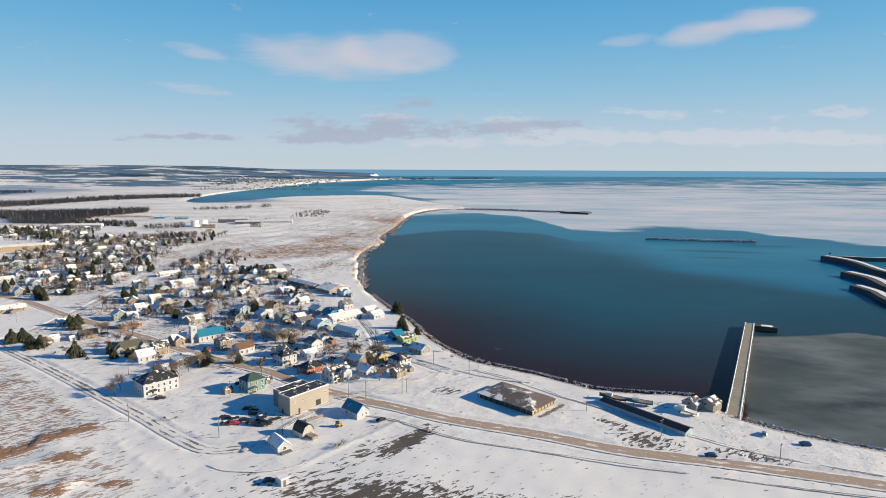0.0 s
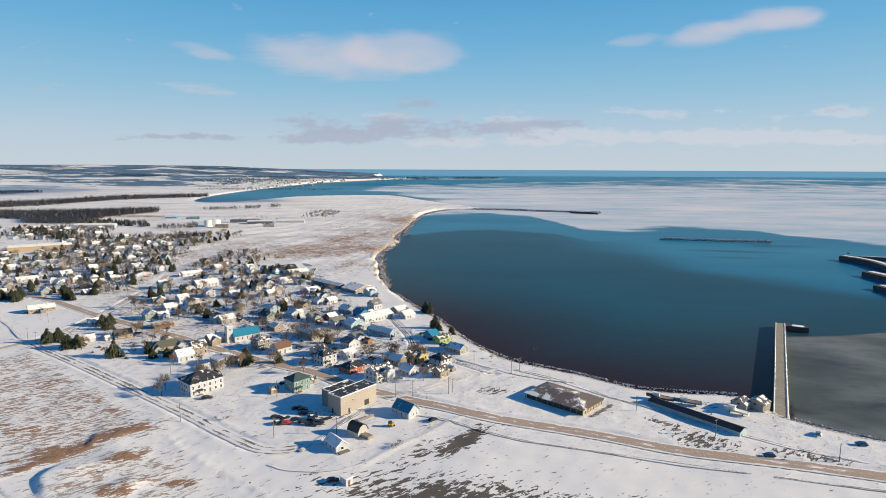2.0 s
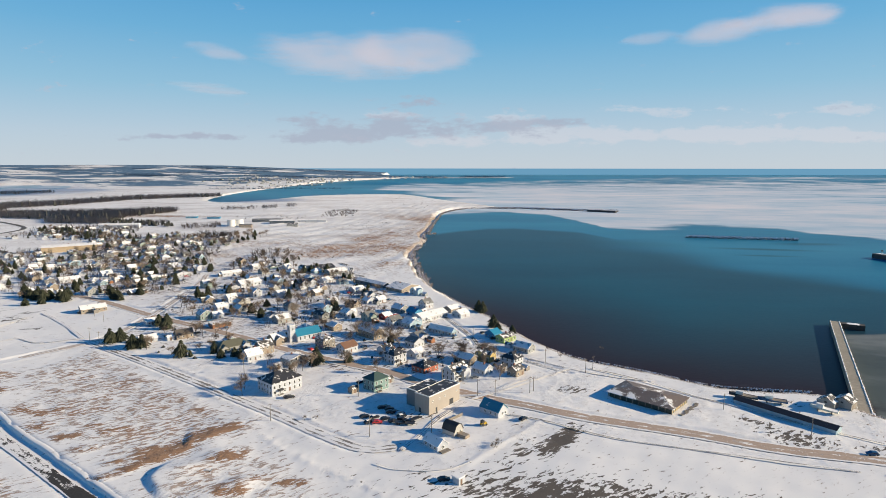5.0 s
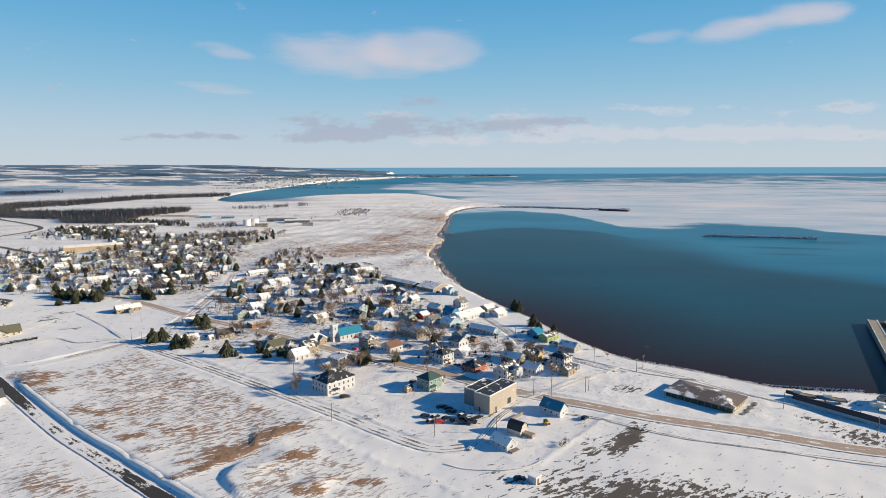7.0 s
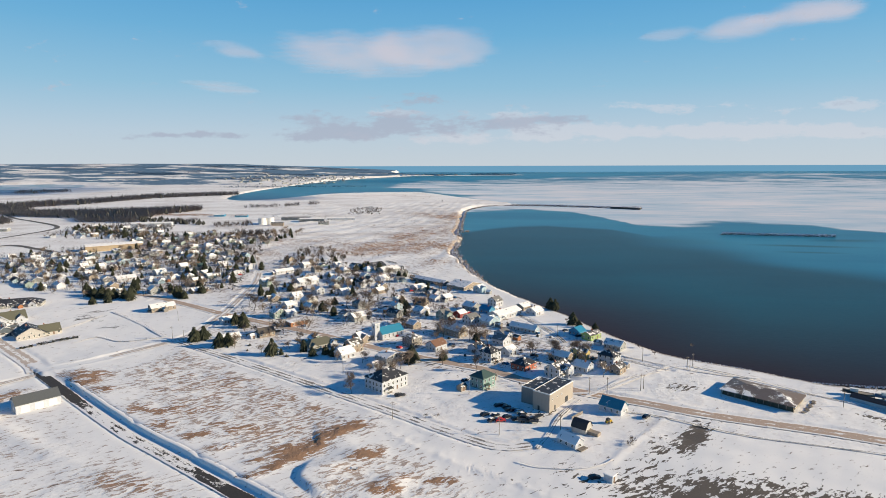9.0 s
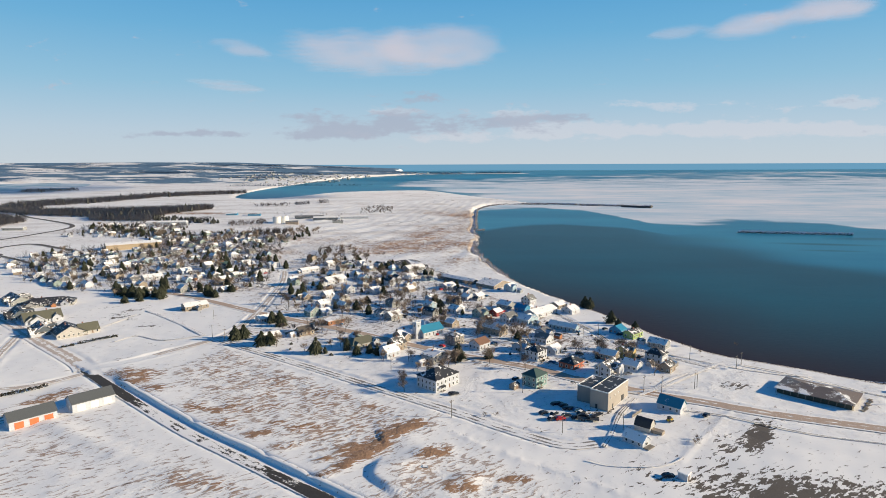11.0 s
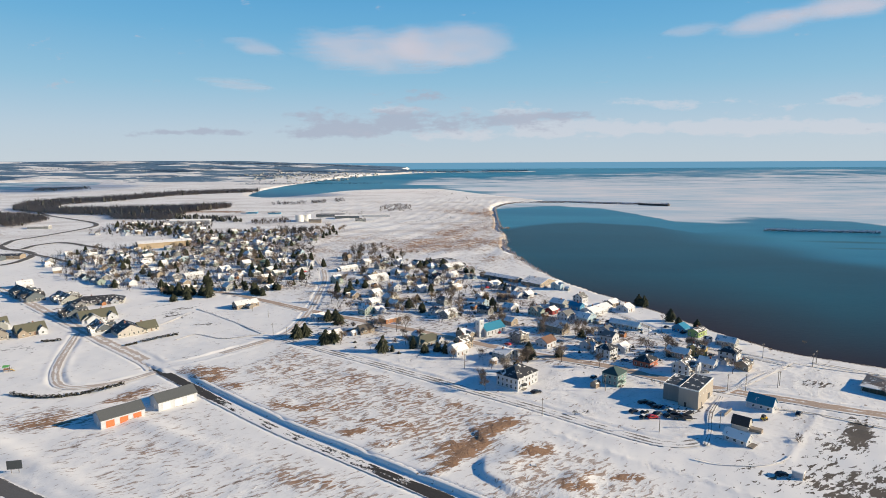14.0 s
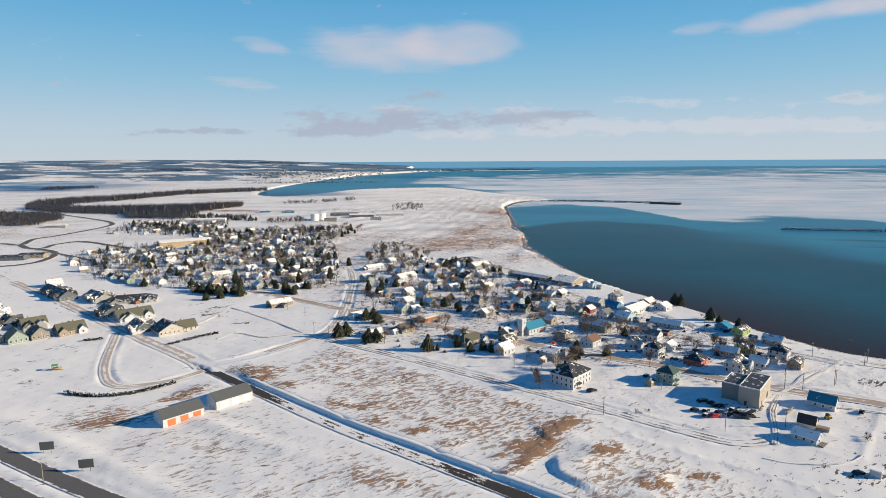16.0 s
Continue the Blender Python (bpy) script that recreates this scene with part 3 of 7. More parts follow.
slush = np.clip((edge - SY) / 12, 0, 1) * np.clip((SX - pier_x + 5) / 5, 0, 1) * 0.62
slush = np.maximum(slush, spots(SX, SY, (68, 207, 40, 5, -14, 0.5), (20, 238, 14, 5, -38, 0.5), (90, 205, 5, 3, 0, 0.6)))
tagged(sheet("sea", sx, sy, np.full(SX.shape, SEA), {"ice": ice, "wind": wind, "silt_dim": silt_dim, "slush": slush}, M_SEA),
       "dark bay water with thin grey ice and far drift ice", "sea", kind="structure")

# ---- clouds ----
def cloud(x0, x1, y0, y1, height, thick, seed, size=3.4, white=0.75):
    """Thin veils, one over another, that thin out towards the rim."""
    m, nt, b = material("cloud_veil")
    nt.nodes.remove(b)
    g = node(nt, "ShaderNodeTexCoord").outputs["Generated"]
    co = place_co(nt)
    v = node(nt, "ShaderNodeVectorMath", {0: g, 1: (0.5, 0.5, 0.5)})
    v.operation = "SUBTRACT"
    sx_ = node(nt, "ShaderNodeSeparateXYZ", {0: v.outputs[0]})
    r2 = calc(nt, "ADD", calc(nt, "POWER", calc(nt, "ABSOLUTE", calc(nt, "MULTIPLY", sx_.outputs[0], 2.0)), 2.2),
              calc(nt, "POWER", calc(nt, "ABSOLUTE", calc(nt, "MULTIPLY", sx_.outputs[1], 2.0)), 2.2))
    body = grain(nt, co, size / 1000, 5, 0.55)
    dens = calc(nt, "SUBTRACT", calc(nt, "ADD", calc(nt, "MULTIPLY", body, 2.2), -0.22), r2)
    a = calc(nt, "MULTIPLY", ramp(nt, dens, 0.0, 1.05), white)
    e = node(nt, "ShaderNodeEmission", {"Color": (0.80, 0.71, 0.75, 1), "Strength": 0.58})
    t = node(nt, "ShaderNodeBsdfTransparent")
    mix = node(nt, "ShaderNodeMixShader", {0: a, 1: t.outputs[0], 2: e.outputs[0]})
    nt.links.new(mix.outputs[0], nt.nodes["Material Output"].inputs[0])
    bm = bmesh.new()
    for k in range(3):
        zz, q = height + thick * k / 2, 0.05 * k
        w, d = (x1 - x0) * q, (y1 - y0) * q
        bm.faces.new([bm.verts.new(p) for p in ((x0 + w, y0 + d, zz), (x1 - w, y0 + d, zz), (x1 - w, y1 - d, zz), (x0 + w, y1 - d, zz))])
    me = bpy.data.meshes.new("cloud")
    bm.to_mesh(me)
    bm.free()
    me.materials.append(m)
    tagged(new("cloud", me), "soft pinkish white cloud drifting in the blue sky", "cloud", kind="structure")


cloud(-836, -79, 1895, 3071, 520, 30, 1, 7, white=0.26)
cloud(-486, 107, 1843, 2848, 523, 24, 2, 7, white=0.23)
cloud(676, 979, 1762, 2169, 528, 16, 4, 8, white=0.24)
cloud(759, 1105, 1631, 2017, 532, 16, 5, 8, white=0.32)
cloud(516, 711, 1892, 2194, 528, 8, 6, 9, white=0.11)
cloud(-992, -802, 2034, 2502, 520, 10, 7, 9, white=0.14)
cloud(-1520, -1162, 2924, 3694, 520, 6, 8, 8, white=0.12)

# ---- materials of the things ----
def shade(name, base, vary=0.25, size=1.5, rough=0.7, bump=0.0, metal=0.0, stretch=None, dirt=None):
    """A plain surface with two scales of variation and some weathering."""
    m, nt, b = material(name)
    co = node(nt, "ShaderNodeTexCoord").outputs["Object"]
    rnd = node(nt, "ShaderNodeObjectInfo").outputs["Random"]
    n1, n2 = grain(nt, co, size, 4, 0.6, stretch), grain(nt, co, size * 0.17, 3)
    dark = tuple(v * (1 - vary) for v in base)
    light = tuple(min(0.9, v * (1 + vary * 0.6)) for v in base)
    f = calc(nt, "ADD", calc(nt, "MULTIPLY", n1, 0.55), calc(nt, "ADD", calc(nt, "MULTIPLY", n2, 0.35), calc(nt, "MULTIPLY", rnd, 0.15)))
    c = blend(nt, ramp(nt, f, 0.28, 0.72), dark, light)
    if dirt:
        c = blend(nt, ramp(nt, n2, 0.5, 0.75), c, dirt)
    feed(nt, b, c, rough, n1 if bump else None, bump or 0.1, 0.5, metal)
    return m


def siding(name, base):
    """Painted boards with shadow lines."""
    m, nt, b = material(name)
    tc = node(nt, "ShaderNodeTexCoord").outputs["Object"]
    zc = node(nt, "ShaderNodeSeparateXYZ", {0: tc}).outputs[2]
    lap = calc(nt, "FRACT", calc(nt, "DIVIDE", zc, 0.2))
    stain = grain(nt, tc, 0.7, 4, 0.6)
    c = blend(nt, ramp(nt, stain, 0.3, 0.8), tuple(v * 0.82 for v in base), base)
    c = blend(nt, calc(nt, "MULTIPLY", ramp(nt, lap, 0.82, 1.0), 0.35), c, tuple(v * 0.45 for v in base))
    feed(nt, b, c, 0.6, lap, 0.03, 0.6)
    return m


def roofing(name, base, snow, size=0.45):
    """Roof cover with snow left lying on part of it (snow: 0 bare to 1 covered)."""
    m, nt, b = material(name)
    tc = node(nt, "ShaderNodeTexCoord").outputs["Object"]
    off = node(nt, "ShaderNodeObjectInfo").outputs["Random"]
    v = node(nt, "ShaderNodeVectorMath", {0: tc, 1: node(nt, "ShaderNodeCombineXYZ", {0: calc(nt, "MULTIPLY", off, 90.0), 1: calc(nt, "MULTIPLY", off, 37.0)}).outputs[0]})
    v.operation = "ADD"
    co = v.outputs[0]
    n1, n2 = grain(nt, co, size, 5, 0.6), grain(nt, co, 3.0, 3, 0.6)
    k = ramp(nt, calc(nt, "ADD", n1, calc(nt, "MULTIPLY", calc(nt, "SUBTRACT", n2, 0.5), 0.25)), 0.78 - snow * 0.6, 0.83 - snow * 0.6)
    c = blend(nt, n2, tuple(q * 0.7 for q in base), tuple(q * 1.25 for q in base))
    c = blend(nt, k, c, (0.80, 0.775, 0.75))
    feed(nt, b, c, node(nt, "ShaderNodeMapRange", {"Value": k, "To Min": 0.55, "To Max": 0.8}).outputs[0], calc(nt, "ADD", k, calc(nt, "MULTIPLY", n2, 0.2)), 0.12, 0.6)
    return m


WALLS = {"white": ((0.50, 0.52, 0.56), "white"), "teal": ((0.20, 0.31, 0.29), "pale teal"), "brick": ((0.4, 0.104, 0.056), "orange-red brick"), "tan": ((0.304, 0.248, 0.192), "tan"),
         "grey": ((0.288, 0.296, 0.288), "grey"), "yellow": ((0.496, 0.368, 0.144), "dull yellow"), "lime": ((0.288, 0.4, 0.128), "lime green"), "blue": ((0.04, 0.24, 0.416), "bright blue"),
         "paleblue": ((0.32, 0.432, 0.496), "pale blue"), "taupe": ((0.24, 0.216, 0.192), "taupe"), "beige": ((0.448, 0.432, 0.4), "beige"), "straw": ((0.352, 0.344, 0.32), "straw-coloured"),
         "rust": ((0.336, 0.136, 0.056), "rust-orange"), "greygreen": ((0.272, 0.336, 0.304), "grey-green"), "red": ((0.272, 0.04, 0.04), "dark red"), "pink": ((0.44, 0.36, 0.33), "pinkish"),
         "slate": ((0.096, 0.116, 0.136), "slate-grey"), "cream": ((0.46, 0.43, 0.39), "cream"), "ochre": ((0.4, 0.312, 0.208), "ochre")}
ROOFS = {"snow": ((0.16, 0.15, 0.15), 0.74, "a snow-covered"), "dark": ((0.035, 0.035, 0.038), 0.33, "a dark shingled, partly snowy"), "patchy": ((0.07, 0.065, 0.06), 0.46, "a half-snowed dark"),
         "green": ((0.05, 0.085, 0.075), 0.16, "a dark green"), "grey": ((0.17, 0.165, 0.155), 0.3, "a grey shingled"), "rust": ((0.19, 0.10, 0.06), 0.25, "a rusty brown"),
         "brown": ((0.10, 0.085, 0.07), 0.1, "a brown shingled"), "olive": ((0.13, 0.125, 0.085), 0.14, "an olive-brown"), "blueroof": ((0.10, 0.20, 0.27), 0.66, "a blue, thinly snowed"), "azure": ((0.02, 0.22, 0.36), 0.12, "a bright blue")}
M_WALL = {k: siding("siding_" + k, v[0]) for k, v in WALLS.items()}
M_ROOF = {k: roofing("roof_" + k, v[0], v[1]) for k, v in ROOFS.items()}
M_TRIM = shade("white_trim", (0.72, 0.71, 0.68), 0.12)
M_GLASS, _nt, _b = material("window_glass")
feed(_nt, _b, (0.02, 0.025, 0.03), 0.08)
M_DOOR = shade("door_paint", (0.16, 0.10, 0.07), 0.3)
M_BRICK = shade("chimney_brick", (0.25, 0.11, 0.08), 0.4, 4.0, 0.85, 0.03)
M_CONC = shade("concrete", (0.36, 0.35, 0.33), 0.3, 0.8, 0.85, 0.04, dirt=(0.22, 0.2, 0.18))
M_SNOW = shade("packed_snow", (0.86, 0.83, 0.80), 0.05, 0.8, 0.75, 0.12)
M_WOODG = shade("weathered_wood", (0.22, 0.19, 0.16), 0.4, 1.2, 0.85, 0.02, stretch=(1, 1, 6))
M_DARK = shade("dark_paint", (0.03, 0.032, 0.036), 0.3, 1.0, 0.5)


# ---- mesh helpers ----
def link(name, bm, mat, parent=None, label=""):
    me = bpy.data.meshes.new(name)
    bmesh.ops.recalc_face_normals(bm, faces=bm.faces)
    bm.to_mesh(me)
    bm.free()
    for mm in mat if isinstance(mat, (tuple, list)) else (mat,):
        me.materials.append(mm)
    ob = new(name, me)
    if parent:
        ob.parent = parent
    return tagged(ob, label)


def part(name, bm, mat, parent, label=""):
    return link(name, bm, mat, parent, label)


def box(bm, x0, x1, y0, y1, z0, z1, mi=0):
    v = [bm.verts.new((x, y, zz)) for zz in (z0, z1) for x, y in ((x0, y0), (x1, y0), (x1, y1), (x0, y1))]
    for q in ((0, 3, 2, 1), (4, 5, 6, 7), (0, 1, 5, 4), (1, 2, 6, 5), (2, 3, 7, 6), (3, 0, 4, 7)):
        f = bm.faces.new([v[i] for i in q])
        f.material_index = mi
    return v


def prism(bm, outline, z0, z1, mi=0):
    """Upright prism over a flat outline."""
    a, b = [bm.verts.new((x, y, z0)) for x, y in outline], [bm.verts.new((x, y, z1)) for x, y in outline]
    n = len(a)
    for fs in (a[::-1], b):
        bm.faces.new(fs).material_index = mi
    for i in range(n):
        bm.faces.new((a[i], a[(i + 1) % n], b[(i + 1) % n], b[i])).material_index = mi


def extrude_profile(bm, prof, x0, x1, mi=0):
    """Profile in (y, z), drawn out along x."""
    a, b = [bm.verts.new((x0, y, zz)) for y, zz in prof], [bm.verts.new((x1, y, zz)) for y, zz in prof]
    n = len(a)
    for fs in (a[::-1], b):
        bm.faces.new(fs).material_index = mi
    for i in range(n):
        bm.faces.new((a[i], a[(i + 1) % n], b[(i + 1) % n], b[i])).material_index = mi


def tube(bm, a, b, r0, r1, n=6, mi=0):
    a, b = Vector(a), Vector(b)
    d = (b - a).normalized()
    u = d.orthogonal().normalized()
    w = d.cross(u)
    ra = [bm.verts.new(a + (u * math.cos(6.2832 * i / n) + w * math.sin(6.2832 * i / n)) * r0) for i in range(n)]
    rb = [bm.verts.new(b + (u * math.cos(6.2832 * i / n) + w * math.sin(6.2832 * i / n)) * r1) for i in range(n)]
    for i in range(n):
        bm.faces.new((ra[i], ra[(i + 1) % n], rb[(i + 1) % n], rb[i])).material_index = mi
    bm.faces.new(ra[::-1]).material_index = mi
    bm.faces.new(rb).material_index = mi


def thing(name, x, y, z0, rot, label, category, group=""):
    e = new(name)
    e.matrix_world = pose(x, y, z0, 0, 0, rot)
    return tagged(e, label, category, group)


SHARED = {}


def shared(key, make, mats):
    """Mesh data built once under a key."""
    if key not in SHARED:
        bm = bmesh.new()
        make(bm)
        bmesh.ops.recalc_face_normals(bm, faces=bm.faces)
        me = bpy.data.meshes.new(key)
        bm.to_mesh(me)
        bm.free()
        for mm in mats:
            me.materials.append(mm)
        SHARED[key] = me
    return SHARED[key]


def window(parent, m, w=1.0, h=1.3, split=True):
    """A framed window, facing local -y, hung on a wall."""
    def frame_mesh(bm):
        t = 0.1
        for x0, x1, z0, z1 in ((-w / 2 - t, w / 2 + t, h / 2, h / 2 + t), (-w / 2 - t, w / 2 + t, -h / 2 - t, -h / 2), (-w / 2 - t, -w / 2, -h / 2, h / 2), (w / 2, w / 2 + t, -h / 2, h / 2), (-w / 2, w / 2, -0.03, 0.03)):
            box(bm, x0, x1, -0.06, 0.02, z0, z1)

    def whole_mesh(bm):
        def ring(a, c_, y):
            return [bm.verts.new(q) for q in ((-a, y, -c_), (a, y, -c_), (a, y, c_), (-a, y, c_))]
        back, out, lip, sink = ring(w / 2 + 0.1, h / 2 + 0.1, 0.02), ring(w / 2 + 0.1, h / 2 + 0.1, -0.06), ring(w / 2, h / 2, -0.06), ring(w / 2, h / 2, -0.02)
        for p, q in ((back, out), (out, lip), (lip, sink)):
            for i in range(4):
                bm.faces.new((p[i], p[(i + 1) % 4], q[(i + 1) % 4], q[i]))
        bm.faces.new(sink).material_index = 1

    if not split:
        o = new("window", shared("window_%g_%g" % (w, h), whole_mesh, [M_TRIM, M_GLASS]))
        o.parent, o.matrix_basis = parent, m
        return
    o = new("window", shared("window_frame_%g_%g" % (w, h), frame_mesh, [M_TRIM]))
    p = new("pane", shared("pane_%g_%g" % (w, h), lambda bm: box(bm, -w / 2, w / 2, -0.025, 0.01, -h / 2, h / 2), [M_GLASS]))
    o.parent, p.parent = parent, o
    o.matrix_basis = m


def gable_roof(bm, A, B, e, rise, over=0.35, t=0.22, cx=0.0, cy=0.0):
    hw, up = B / 2 + over, rise * (B / 2 + over) / (B / 2)
    zt = e + rise
    prof = [(-hw, zt - up), (0, zt), (hw, zt - up), (hw, zt - up + t), (0, zt + t * 1.2), (-hw, zt - up + t)]
    extrude_profile(bm, [(y + cy, zz) for y, zz in prof], cx - A / 2 - over, cx + A / 2 + over)


def hip_roof(bm, A, B, e, rise, over=0.4, t=0.2):
    a, b = A / 2 + over, B / 2 + over
    rr = max(0.3, A / 2 - B / 2 * 0.9)
    lo = [bm.verts.new((x, y, e - 0.05)) for x, y in ((-a, -b), (a, -b), (a, b), (-a, b))]
    mid = [bm.verts.new((x, y, e - 0.05 + t)) for x, y in ((-a, -b), (a, -b), (a, b), (-a, b))]
    r0, r1 = bm.verts.new((-rr, 0, e + rise + t)), bm.verts.new((rr, 0, e + rise + t))
    bm.faces.new(lo[::-1])
    for i in range(4):
        bm.faces.new((lo[i], lo[(i + 1) % 4], mid[(i + 1) % 4], mid[i]))
    bm.faces.new((mid[0], mid[1], r1, r0))
    bm.faces.new((mid[1], mid[2], r1))
    bm.faces.new((mid[2], mid[3], r0, r1))
    bm.faces.new((mid[3], mid[0], r0))


def gable_wall(bm, A, B, e, rise, cx=0.0, cy=0.0):
    extrude_profile(bm, [(y + cy, zz) for y, zz in ((-B / 2, -0.4), (B / 2, -0.4), (B / 2, e), (0, e + rise), (-B / 2, e))], cx - A / 2, cx + A / 2)


def wall_windows(parent, A, B, e, detail, tall):
    """Rows of windows on the four walls."""
    rows = [1.5] if e < 4 else [1.5, 4.1]
    w, h = (1.0, 1.25) if e < 4 else (0.95, 1.4)
    for side in range(4):
        ln, dep = (A, B) if side % 2 == 0 else (B, A)
        n = max(1, int(ln / (2.6 if detail > 1 else 3.6)))
        for zz in rows:
            for i in range(n):
                u = (i + 0.5) / n * ln - ln / 2
                if side == 0 and zz == rows[0] and i == n // 2 and n > 1:
                    continue
                window(parent, pose(0, 0, 0, 0, 0, side * 90) @ pose(u, -dep / 2 - 0.005, zz, 0, 0, 0), w, h, detail > 1)
        if tall and side % 2:
            window(parent, pose(0, 0, 0, 0, 0, side * 90) @ pose(0, -dep / 2 - 0.005, rows[-1] + 2.2, 0, 0, 0), 0.8, 0.9)


def house(x, y, rot, A, B, e, rise, style, wall, roof, detail=1):
    """Dwelling with its ridge along local x: A long, B wide, e to the eaves, rise to the ridge."""
    r = random.Random(int(abs(x * 31 + y * 17)))
    storey = "two-storey" if e >= 4 else "one-storey"
    shape = {"gable": "gabled", "hip": "hip-roofed", "ell": "cross-gabled", "flat": "flat-roofed"}[style]
    o = thing("house", x, y, gz(x, y), rot, "%s %s %s house with %s roof" % (storey, WALLS[wall][1], shape, ROOFS[roof][2]), "house", "houses of the village")
    bw, br = bmesh.new(), bmesh.new()
    if style in ("gable", "ell"):
        gable_wall(bw, A, B, e, rise)
        gable_roof(br, A, B, e, rise)
    elif style == "hip":
        box(bw, -A / 2, A / 2, -B / 2, B / 2, -0.4, e)
        hip_roof(br, A, B, e, rise)
    else:
        box(bw, -A / 2, A / 2, -B / 2, B / 2, -0.4, e)
        box(br, -A / 2 - 0.2, A / 2 + 0.2, -B / 2 - 0.2, B / 2 + 0.2, e, e + 0.35)
    part("wall", bw, M_WALL[wall], o)
    part("roof", br, M_ROOF[roof], o)
    if style == "ell":
        s = -1 if r.random() < 0.7 else 1
        wb, wr = bmesh.new(), bmesh.new()
        ww, wl, e2 = B * 0.62, B * 0.5 + 2.4, e * 0.96
        gable_wall(wb, wl, ww, e2, rise * 0.72)
        gable_roof(wr, wl, ww, e2, rise * 0.72, 0.3)
        for bm in (wb, wr):
            bmesh.ops.transform(bm, matrix=pose(A * r.uniform(-0.22, 0.22), s * wl / 2, 0, 0, 0, 90), verts=bm.verts)
        wing = part("wing", wb, M_WALL[wall], o)
        part("wing_roof", wr, M_ROOF[roof], o)
        window(wing, pose(0, s * (wl + 0.01), 1.5, 0, 0, 0 if s < 0 else 180), 1.2, 1.2)
    if detail > 1 and A > 12.5 and e < 4.6 and style in ("hip", "ell"):
        # small cross gables along the front and back
        for k, (u, sd) in enumerate(((-0.32, -1), (0.34, -1), (0.05, 1), (-0.36, 1))):
            wb, wr = bmesh.new(), bmesh.new()
            ww, wl = B * r.uniform(0.38, 0.5), B * 0.5 + r.uniform(0.9, 2.0)
            gable_wall(wb, wl, ww, e * 0.95, rise * 0.62)
            gable_roof(wr, wl, ww, e * 0.95, rise * 0.62, 0.35)
            for bm in (wb, wr):
                bmesh.ops.transform(bm, matrix=pose(A * u, sd * wl / 2, 0, 0, 0, 90), verts=bm.verts)
            bay_ = part("bay", wb, M_WALL["white" if k % 2 else wall], o)
            part("bay_roof", wr, M_ROOF["patchy" if k == 1 else roof], o)
            window(bay_, pose(A * u, sd * (wl + 0.01), 1.5, 0, 0, 0 if sd < 0 else 180), 1.2, 1.2)
    if detail:
        wall_windows(o, A, B, e, detail, style == "gable" and rise > 2.3)
    bd = bmesh.new()
    box(bd, -0.48, 0.48, -0.06, 0.02, 0, 2.05)
    bmesh.ops.transform(bd, matrix=pose(A * 0.5 / max(1, int(A / 2.6)) if int(A / 2.6) % 2 == 0 else 0, -B / 2 - 0.01, 0.1), verts=bd.verts)
    part("door", bd, M_DOOR, o)
    if style != "flat" and r.random() < 0.6:
        bc = bmesh.new()
        cx = r.uniform(-A * 0.25, A * 0.25)
        box(bc, cx - 0.35, cx + 0.35, -0.35 + B * 0.08, 0.35 + B * 0.08, e + rise * 0.5, e + rise + 1.0)
        part("chimney", bc, M_BRICK, o)
    if detail > 1 and r.random() < 0.55 and style != "flat":
        bp = bmesh.new()
        s = -1
        px = -A * 0.25
        box(bp, px - 1.4, px + 1.4, -B / 2 - 1.7, -B / 2, -0.4, 0.25)
        part("porch", bp, M_WOODG, o)
        bq = bmesh.new()
        extrude_profile(bq, [(-B / 2 - 1.9, 2.3), (-B / 2, 2.75), (-B / 2, 2.9), (-B / 2 - 1.9, 2.45)], px - 1.6, px + 1.6)
        part("porch_roof", bq, M_ROOF[roof], o)
        for u in (-1.3, 1.3):
            bk = bmesh.new()
            box(bk, px + u - 0.07, px + u + 0.07, -B / 2 - 1.65, -B / 2 - 1.51, 0.25, 2.4)
            part("porch_post", bk, M_TRIM, o)
    return o


# ---- houses, street by street ----
for spec in (
    (-95.2, 284.9, 48, 9.4, 8.3, 5.6, 2.6, "hip", "teal", "green", 2),
    (-96.7, 286.7, 138, 3.8, 4.1, 2.4, 1.2, "gable", "white", "snow", 1),
    (-71.5, 309.9, 48, 10.6, 9.4, 3.2, 2.6, "hip", "brick", "dark", 2),
    (-55.2, 297.9, 48, 11.8, 8.8, 5, 2.6, "ell", "white", "patchy", 2),
    (-40.4, 304.5, 138, 8.3, 7.1, 3, 2.4, "gable", "white", "snow", 2),
    (-23.1, 300.5, 48, 7.1, 5.9, 3.6, 1.8, "gable", "tan", "patchy", 2),
    (-23.6, 316.0, 48, 8.3, 9.4, 5, 2.6, "hip", "white", "dark", 2),
    (-13.5, 341.1, 138, 10.6, 7.7, 3, 2.2, "gable", "grey", "blueroof", 2),
    (-48.7, 323.0, 138, 11.8, 7.7, 3, 2.2, "gable", "tan", "snow", 2),
    (-37.4, 327.0, 48, 10.6, 7.1, 4.4, 2, "ell", "yellow", "patchy", 2),
    (-22.3, 362.5, 40, 10.6, 7.1, 3.2, 1.6, "gable", "lime", "patchy", 2),
):
    house(*spec)
